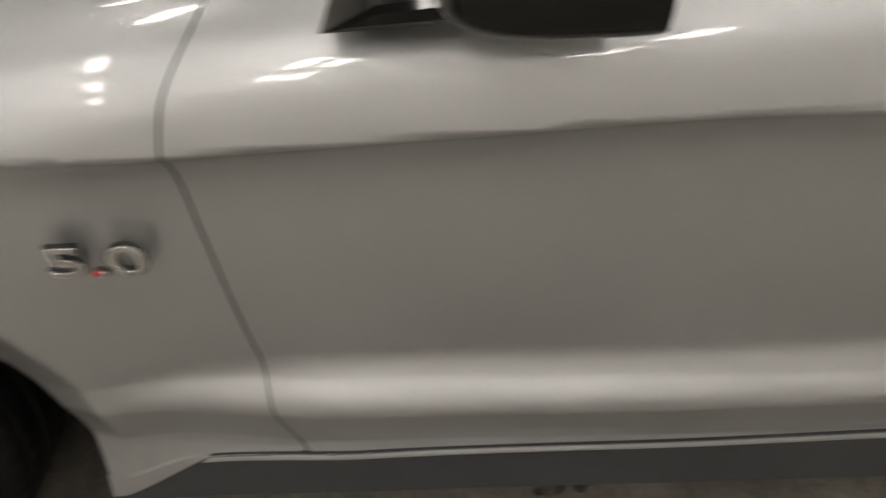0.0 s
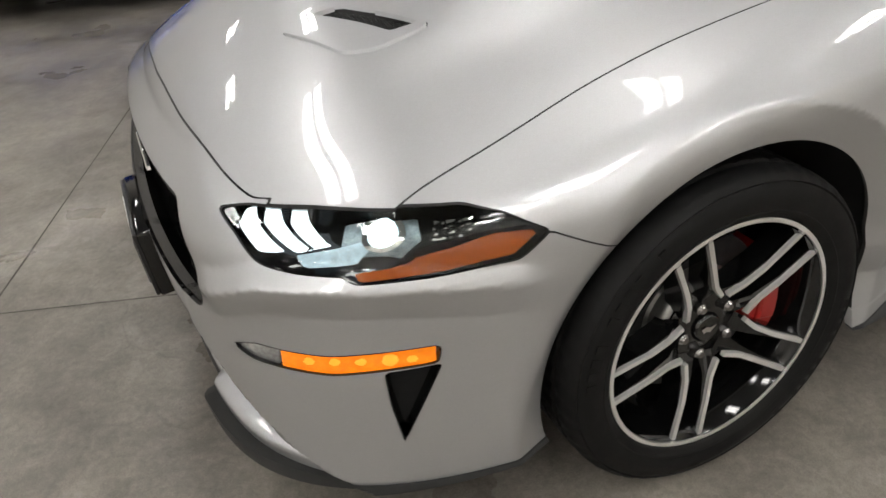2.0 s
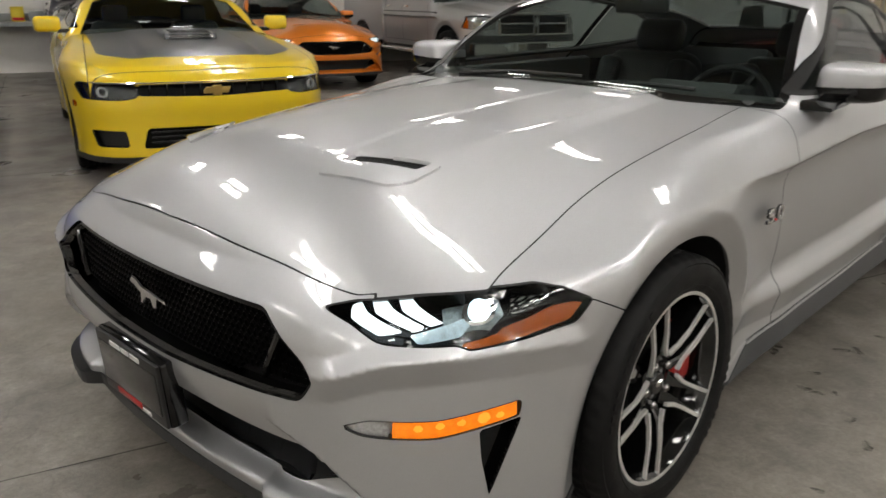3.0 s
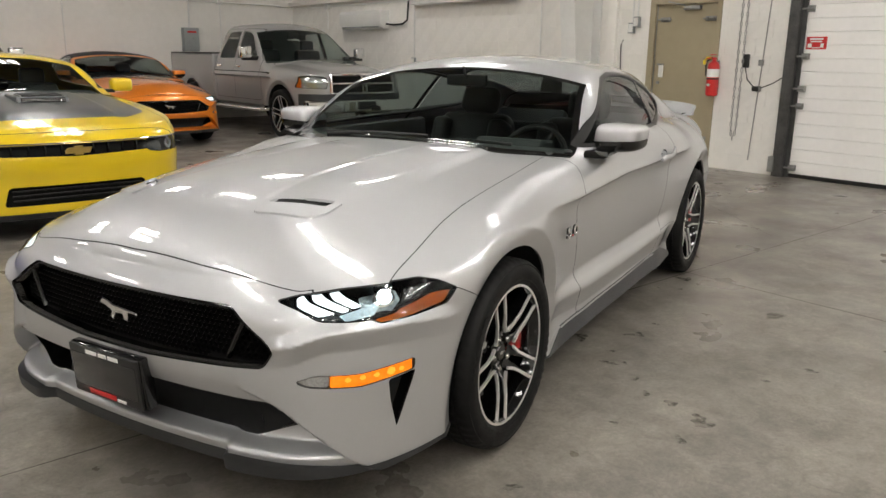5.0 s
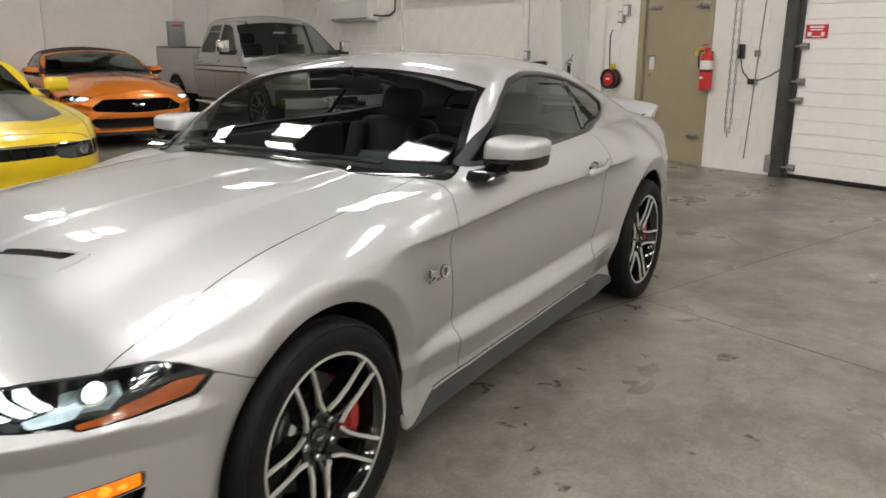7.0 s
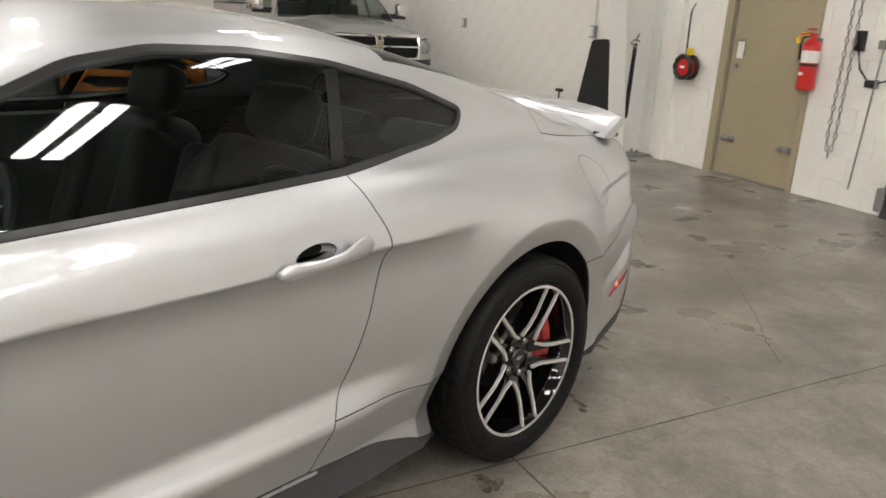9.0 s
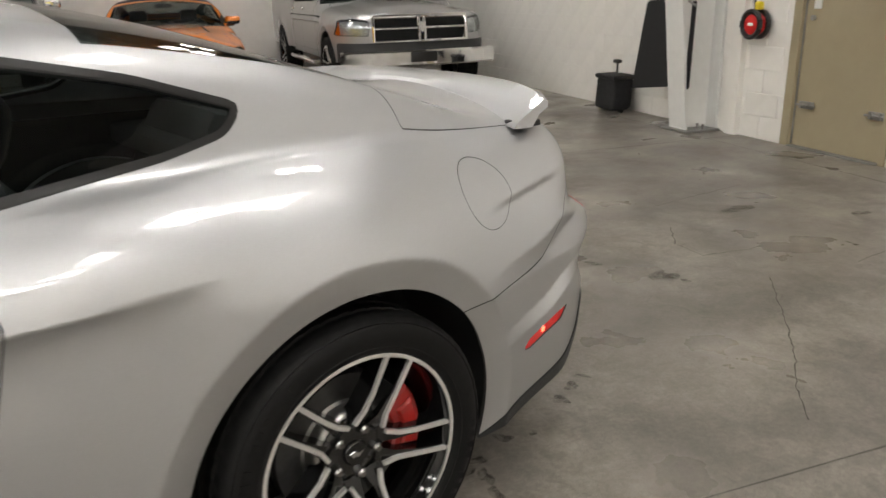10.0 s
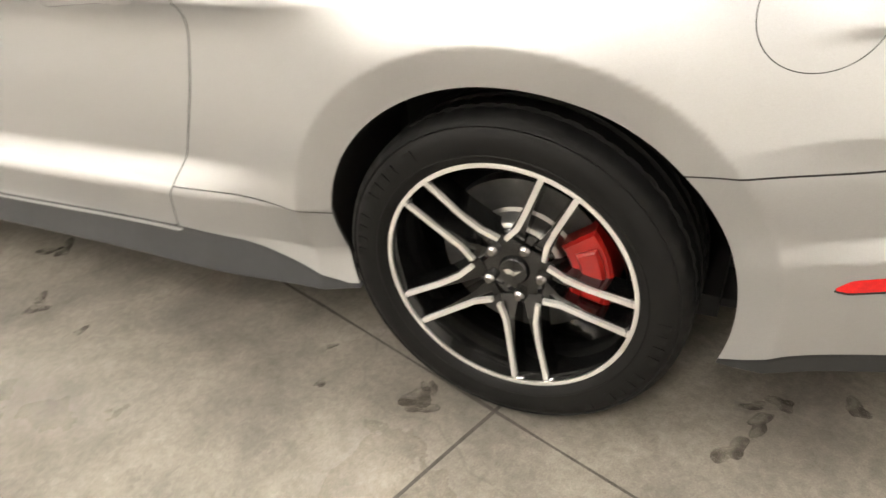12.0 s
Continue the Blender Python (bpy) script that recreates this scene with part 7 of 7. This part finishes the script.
# cord reel beside the column
reel = thing("cord_reel", "red and black extension cord reel hung on the wall", "cord reel", at=ROOM @ pose(W0 - 0.10, 4.12, 1.0))
bm = bmesh.new()
turned(bm, ((0.001, -0.05), (0.05, -0.05), (0.085, -0.042), (0.098, -0.02), (0.098, 0.02), (0.085, 0.042), (0.05, 0.05), (0.001, 0.05)), 28, m=Matrix.Rotation(radians(90), 4, "Z"))
bmesh.ops.recalc_face_normals(bm, faces=bm.faces)
part("drum", bm, RED_PAINT, reel, "red drum")
bm = bmesh.new()
for x in (-0.045, 0.045):
    ringp = [(x, 0.108 * math.cos(g * math.tau / 28), 0.108 * math.sin(g * math.tau / 28)) for g in range(29)]
    tube(bm, ringp, 0.024, 6)
part("guard", bm, TRIM_BLACK, reel, "black guard rings")
part("hub_label", boxed((-0.058, -0.03, -0.012), (-0.050, 0.03, 0.012), 0.002), WHITE_PLASTIC, reel, "white bar")
part("grip", box(bmesh.new(), (-0.03, -0.06, 0.12), (0.03, 0.0, 0.19), 0.015), YELLOW_TAG, reel, "yellow handle")
part("hanger", tube(bmesh.new(), [(0.0, 0.02, 0.13), (0.02, 0.05, 0.35), (0.05, 0.08, 0.55), (0.095, 0.08, 0.62)], 0.009, 6), TRIM_BLACK, reel, "black cord")


def outlet(d, z, top):
    o = thing("wall_outlet", "grey electrical outlet box with conduit on the wall", "outlet", "outlets on the wall", at=ROOM @ pose(W0, d, z))
    part("box", boxed((-0.06, -0.045, -0.07), (0, 0.045, 0.07), 0.006), GREY_BOX, o)
    part("cover", boxed((-0.068, -0.035, -0.055), (-0.058, 0.035, 0.055), 0.004), WHITE_METAL, o)
    part("conduit", rod(bmesh.new(), (-0.02, 0, 0.06), (-0.02, 0, top), 0.011, 8), WHITE_METAL, o)
    return o


outlet(5.76, 1.28, 3.2)
outlet(8.93, 1.27, 1.2)
outlet(4.05, 1.78, 2.5)
outlet(3.97, 1.86, 2.4)

# split air conditioner, conduits and a strip light on the wall
ac = thing("air_conditioner", "white wall-mounted split air conditioner", "air conditioner", at=ROOM @ pose(W0, 10.45, 1.86))
bm = bmesh.new()
prism(bm, ((0.0, 0.0), (0.0, 0.36), (-0.17, 0.36), (-0.22, 0.31), (-0.225, 0.12), (-0.16, 0.015)), -0.72, 0.72, bevel=0.015)
part("casing", bm, WHITE_PLASTIC, ac)
part("outlet_flap", boxed((-0.215, -0.62, 0.035), (-0.165, 0.62, 0.06), 0.006, Matrix.Rotation(radians(0), 4, "Y")), GREY_BOX, ac, "grey air flap")
part("lineset", tube(bmesh.new(), [(-0.08, -0.72, 0.1), (-0.06, -0.95, 0.08), (-0.05, -1.20, 0.09), (-0.05, -1.34, 0.16), (-0.05, -1.38, 0.5)], 0.018, 6), TRIM_BLACK, ac, "black refrigerant line")
strip = thing("strip_light", "white fluorescent strip fixture above the wall", "strip light", at=ROOM @ pose(W0 - 0.12, 7.5, 2.27))
part("casing", boxed((-0.10, -1.30, 0.0), (0.10, 1.30, 0.09), 0.01), WHITE_METAL, strip)
for s in (-1, 1):
    part("bracket", boxed((0.05, s * 1.1 - 0.02, 0.03), (0.12, s * 1.1 + 0.02, 0.2), 0.004), WHITE_METAL, strip)
ledge = part("wall_ledge", boxed((W0 - 0.10, 6.2, 2.42), (W0, D1, 2.50), 0.004), WALL_PAINT, smooth=False, at=ROOM)
tagged(ledge, "white ledge along the block wall", "ledge", kind="structure")
pipe = thing("wall_conduit", "white-painted conduit along the walls", "conduit", at=ROOM)
part("long_run", tube(bmesh.new(), [(W0 - 0.03, 6.1, 2.36), (W0 - 0.03, D1 - 0.15, 2.36), (W0 - 0.15, D1 - 0.03, 2.40), (W0 - 0.5, D1 - 0.03, 2.42), (-8.5, D1 - 0.03, 2.43)], 0.014, 8), WHITE_METAL, pipe)
part("drop", rod(bmesh.new(), (5.83, D1 - 0.03, 0.9), (5.83, D1 - 0.03, 2.43), 0.012), WHITE_METAL, pipe)
part("drop", rod(bmesh.new(), (2.69, D1 - 0.03, 0.9), (2.69, D1 - 0.03, 2.43), 0.012), WHITE_METAL, pipe)
part("drop", rod(bmesh.new(), (W0 - 0.03, 11.9, 1.9), (W0 - 0.03, 11.9, 2.36), 0.012), WHITE_METAL, pipe)
part("junction_box", boxed((5.77, D1 - 0.07, 2.38), (5.89, D1, 2.49), 0.008), WHITE_METAL, pipe)
part("junction_box", boxed((W0 - 0.07, 11.84, 2.30), (W0, 11.96, 2.42), 0.008), WHITE_METAL, pipe)
fuse = thing("disconnect_box", "grey electrical disconnect box on the wall", "electrical box", at=ROOM @ pose(5.12, D1, 1.40))
part("enclosure", boxed((-0.16, -0.16, 0.0), (0.16, 0.0, 0.48), 0.008), GREY_BOX, fuse)
part("red_label", boxed((-0.09, -0.164, 0.375), (0.10, -0.160, 0.415), 0.001), RED_PAINT, fuse, "red warning label")
part("dial", rod(bmesh.new(), (0.05, -0.16, 0.27), (0.05, -0.19, 0.27), 0.03, 14), GREY_BOX, fuse, "round switch")
part("conduit", rod(bmesh.new(), (0.0, -0.06, 0.48), (0.0, -0.06, 2.2), 0.02, 10), WHITE_METAL, fuse)

# black bag against the wall
bag = thing("wheeled_bag", "black fabric wheeled bag standing against the wall", "bag", at=ROOM @ pose(7.36, 6.08, 0))
bm = box(bmesh.new(), (-0.13, -0.19, 0.03), (0.13, 0.19, 0.40), 0.05, seg=3)
for q in bm.verts:
    q.co.x += 0.012 * math.sin(q.co.z * 31 + q.co.y * 17)
    q.co.y += 0.010 * math.sin(q.co.z * 23)
part("body", bm, BLACK_CLOTH, bag)
part("flap", box(bmesh.new(), (-0.14, -0.20, 0.37), (0.14, 0.20, 0.42), 0.02), BLACK_CLOTH, bag)
part("handle", box(rod(bmesh.new(), (0.06, 0.05, 0.40), (0.06, 0.05, 0.55), 0.012), (0.03, 0.0, 0.53), (0.09, 0.10, 0.57), 0.01), TRIM_BLACK, bag, "black pull handle")
for y in (-0.15, 0.15):
    part("caster", rod(bmesh.new(), (0.0, y - 0.015, 0.028), (0.0, y + 0.015, 0.028), 0.028, 12), TRIM_BLACK, bag)

# ---- floor: saw-cut joints and oil stains ----
def sheet(outline, z, m):
    bm = bmesh.new()
    bm.faces.new([bm.verts.new((x, y, z)) for x, y in outline])
    return bm


JOINT = shader("joint_filler", (0.085, 0.077, 0.067), 0.85, noise_scale=30, spread=0.4)
rnd = random.Random(7)
joints = []
for k0 in (-4.2, 0.03, 4.3, 8.6):
    joints.append(((-9, k0 + 0.03), (W0, k0 - 0.045)))
for k0 in (-5.9, -1.55, 2.85, 7.2):
    joints.append(((k0, -8), (k0, D1)))
for (x0, y0), (x1, y1) in joints:
    bm = bmesh.new()
    prev = None
    n = 90
    for i in range(n + 1):
        t = i / n
        x, y = x0 + (x1 - x0) * t, y0 + (y1 - y0) * t
        w = 0.0026 + 0.0030 * rnd.random() ** 2
        dx, dy = ((0, w) if abs(x1 - x0) > abs(y1 - y0) else (w, 0))
        jit = (rnd.random() - 0.5) * 0.003
        a, b = bm.verts.new((x + dx + jit, y + dy + jit, 0.0025)), bm.verts.new((x - dx + jit, y - dy + jit, 0.0025))
        if prev:
            bm.faces.new((prev[0], a, b, prev[1]))
        prev = (a, b)
    tagged(part("floor_joint", bm, JOINT, smooth=False, at=ROOM), "dark saw-cut joint in the concrete floor", "joint", kind="structure")


def stain(n, d, size, stretch=1.0, turn=0.0):
    bm = bmesh.new()
    k = 26
    ph = [rnd.random() * math.tau for _ in range(3)]
    pts = []
    for i in range(k):
        g = i * math.tau / k
        r = size * (1 + 0.28 * math.sin(2 * g + ph[0]) + 0.20 * math.sin(3 * g + ph[1]) + 0.12 * math.sin(5 * g + ph[2]))
        pts.append((r * stretch * math.cos(g), r * math.sin(g)))
    bm.faces.new([bm.verts.new((x, y, 0)) for x, y in pts])
    tagged(part("oil_stain", bm, STAIN, smooth=False, at=ROOM @ pose(n, d, 0.0032 + 0.0004 * rnd.random(), 0, 0, turn)), "dark oil drip stain on the concrete", "stain", "oil stains on the floor", "structure")


for n, d, s in ((0.81, -1.26, 0.018), (1.05, -1.06, 0.022), (0.99, -1.24, 0.03), (1.03, -1.20, 0.022), (1.05, -0.94, 0.016), (1.14, -0.82, 0.014), (0.73, -1.02, 0.014), (1.19, -0.61, 0.016), (1.25, -0.68, 0.013),
                (1.32, -0.55, 0.014), (1.58, -0.47, 0.020), (1.62, -0.50, 0.024), (1.34, -0.35, 0.020), (1.37, -0.31, 0.026), (0.10, -1.09, 0.018), (1.57, -1.19, 0.016), (2.69, -0.03, 0.016),
                (2.69, -0.07, 0.026), (2.71, -0.09, 0.022), (2.48, -0.18, 0.011), (2.40, -0.08, 0.010), (3.42, 0.48, 0.024), (3.29, 0.32, 0.020), (3.28, 0.22, 0.022), (3.52, 0.47, 0.012), (3.30, 0.40, 0.022), (3.26, 0.36, 0.014),
                (4.72, 1.47, 0.05), (4.78, 1.37, 0.02), (5.86, 2.27, 0.06), (6.43, 1.88, 0.04), (4.51, 1.76, 0.03), (2.46, -0.79, 0.045), (1.82, -0.46, 0.016), (1.20, -0.65, 0.012), (1.84, -1.27, 0.02), (2.80, -1.46, 0.03), (3.78, 0.69, 0.025), (3.70, 0.62, 0.02), (3.85, 0.74, 0.016)):
    stain(n, d, s, 1 + rnd.random() * 0.9, rnd.random() * 180)

# ---- painted blocks of the east and north walls ----
BLOCK_W, BLOCK_H = 0.406, 0.203
me_block = part("block", boxed((0, -BLOCK_W / 2 + 0.002, -BLOCK_H / 2 + 0.002), (0.008, BLOCK_W / 2 - 0.002, BLOCK_H / 2 - 0.002), 0.003), WALL_PAINT, wall_east, smooth=False)
block_mesh = me_block.data
count = 0
rest = bmesh.new()
first = True
for row in range(int(CEILING / BLOCK_H)):
    z = (row + 0.5) * BLOCK_H
    for i in range(-4, 34):
        y = i * BLOCK_W + (row % 2) * BLOCK_W / 2 + 0.2
        if y + BLOCK_W / 2 > D1 or y - BLOCK_W / 2 < GATE[1] + 0.16:
            continue
        if y + BLOCK_W / 2 > DOOR[0] - 0.06 and y - BLOCK_W / 2 < DOOR[1] + 0.09 and z - BLOCK_H / 2 < DOOR[2] + 0.09:
            lo, hi = y - BLOCK_W / 2 + 0.002, y + BLOCK_W / 2 - 0.002
            if y < (DOOR[0] + DOOR[1]) / 2:
                hi = min(hi, DOOR[0] - 0.064)
            else:
                lo = max(lo, DOOR[1] + 0.094)
            if hi - lo > 0.03:
                box(rest, (W0 - 0.004, lo, z - BLOCK_H / 2 + 0.002), (W0 + 0.002, hi, z + BLOCK_H / 2 - 0.002))
            continue
        if count < 300 and z < 2.5:
            m = pose(W0 - 0.006, y, z)
            if first:
                me_block.matrix_basis = m
                first = False
            else:
                o = new("block", block_mesh)
                o.parent, o.matrix_basis = wall_east, m
            count += 1
        else:
            box(rest, (W0 - 0.004, y - BLOCK_W / 2 + 0.002, z - BLOCK_H / 2 + 0.002), (W0 + 0.002, y + BLOCK_W / 2 - 0.002, z + BLOCK_H / 2 - 0.002))
tagged(part("upper_blocks", rest, WALL_PAINT, wall_east, "white-painted blocks", smooth=False), kind="stuff")


# ---- counter with odds and ends along the far wall ----
counter = thing("wall_counter", "grey worktop on brackets along the white block wall", "counter", at=ROOM)
part("worktop", boxed((-3.6, D1 - 0.55, 0.80), (0.4, D1, 0.87), 0.006), GREY_BOX, counter)
part("upstand", boxed((-3.6, D1 - 0.03, 0.87), (0.4, D1 - 0.002, 1.0), 0.003), GREY_BOX, counter)
for x in (-3.3, -1.9, 0.1):
    bm = bmesh.new()
    prism(bm, ((D1 - 0.50, 0.80), (D1 - 0.002, 0.80), (D1 - 0.002, 0.45), (D1 - 0.03, 0.45), (D1 - 0.03, 0.76), (D1 - 0.50, 0.78)), -0.015, 0.015, Matrix.Translation((x, 0, 0)) @ Matrix.Rotation(radians(90), 4, "Z") @ Matrix.Diagonal((1, -1, 1, 1)))
    part("bracket", bm, GALV, counter)


def carton(x, y, w, d, h, material, label, stripe=None):
    c = thing("carton", label, "box", at=ROOM @ pose(x, y, 0.87, 0, 0, 4 * math.sin(x * 9)))
    part("body", boxed((-w / 2, -d / 2, 0), (w / 2, d / 2, h), 0.006), material, c)
    part("flap", boxed((-w / 2 - 0.002, -d / 2 - 0.002, h - 0.03), (w / 2 + 0.002, d / 2 + 0.002, h + 0.004), 0.003), WHITE_PLASTIC if material is GREY_BOX else material, c)
    if stripe:
        part("label_band", boxed((-w / 2 + 0.01, -d / 2 - 0.004, 0.02), (w / 2 - 0.01, -d / 2 - 0.001, 0.07), 0.001), stripe, c, "plain coloured band")


carton(-1.24, D1 - 0.24, 0.20, 0.16, 0.24, YELLOW_TAG, "yellow cardboard carton with a red band on the counter", RED_PAINT)
carton(-0.95, D1 - 0.26, 0.22, 0.18, 0.20, GREY_BOX, "grey plastic box with a white lid on the counter")
carton(-1.75, D1 - 0.25, 0.26, 0.2, 0.18, GREY_BOX, "grey plastic box with a white lid on the counter")
screen = thing("monitor", "black flat monitor standing on the grey counter", "monitor", at=ROOM @ pose(-0.60, D1 - 0.26, 0.87, 0, 0, 8))
part("panel", boxed((-0.19, -0.015, 0.06), (0.19, 0.015, 0.31), 0.008), TRIM_BLACK, screen)
part("foot", boxed((-0.10, -0.07, 0.0), (0.10, 0.07, 0.012), 0.004), TRIM_BLACK, screen)
part("neck", boxed((-0.025, 0.012, 0.01), (0.025, 0.03, 0.16), 0.004), TRIM_BLACK, screen)


# ---- cracks wandering over the concrete ----
def crack(points):
    bm = bmesh.new()
    prev = None
    for (x0, y0), (x1, y1) in zip(points, points[1:]):
        n = max(4, int(math.hypot(x1 - x0, y1 - y0) / 0.03))
        for i in range(n):
            t = i / n
            x, y = x0 + (x1 - x0) * t + rnd.uniform(-0.006, 0.006), y0 + (y1 - y0) * t + rnd.uniform(-0.006, 0.006)
            w = 0.0012 + 0.0022 * rnd.random()
            nx, ny = -(y1 - y0), x1 - x0
            q = w / math.hypot(nx, ny)
            a, b = bm.verts.new((x + nx * q, y + ny * q, 0.0022)), bm.verts.new((x - nx * q, y - ny * q, 0.0022))
            if prev:
                bm.faces.new((prev[0], a, b, prev[1]))
            prev = (a, b)
    tagged(part("floor_crack", bm, JOINT, smooth=False, at=ROOM), "fine dark crack in the concrete floor", "crack", kind="structure")


crack(((5.17, 1.25), (4.89, 0.86), (4.67, 0.58), (4.47, 0.35), (4.35, 0.18)))
crack(((5.24, 2.12), (5.08, 1.85), (5.09, 1.64), (5.37, 1.62), (5.64, 1.69)))
crack(((5.42, 2.54), (5.90, 2.66), (6.32, 2.76)))
crack(((5.72, 1.25), (5.97, 1.31), (6.13, 1.32)))
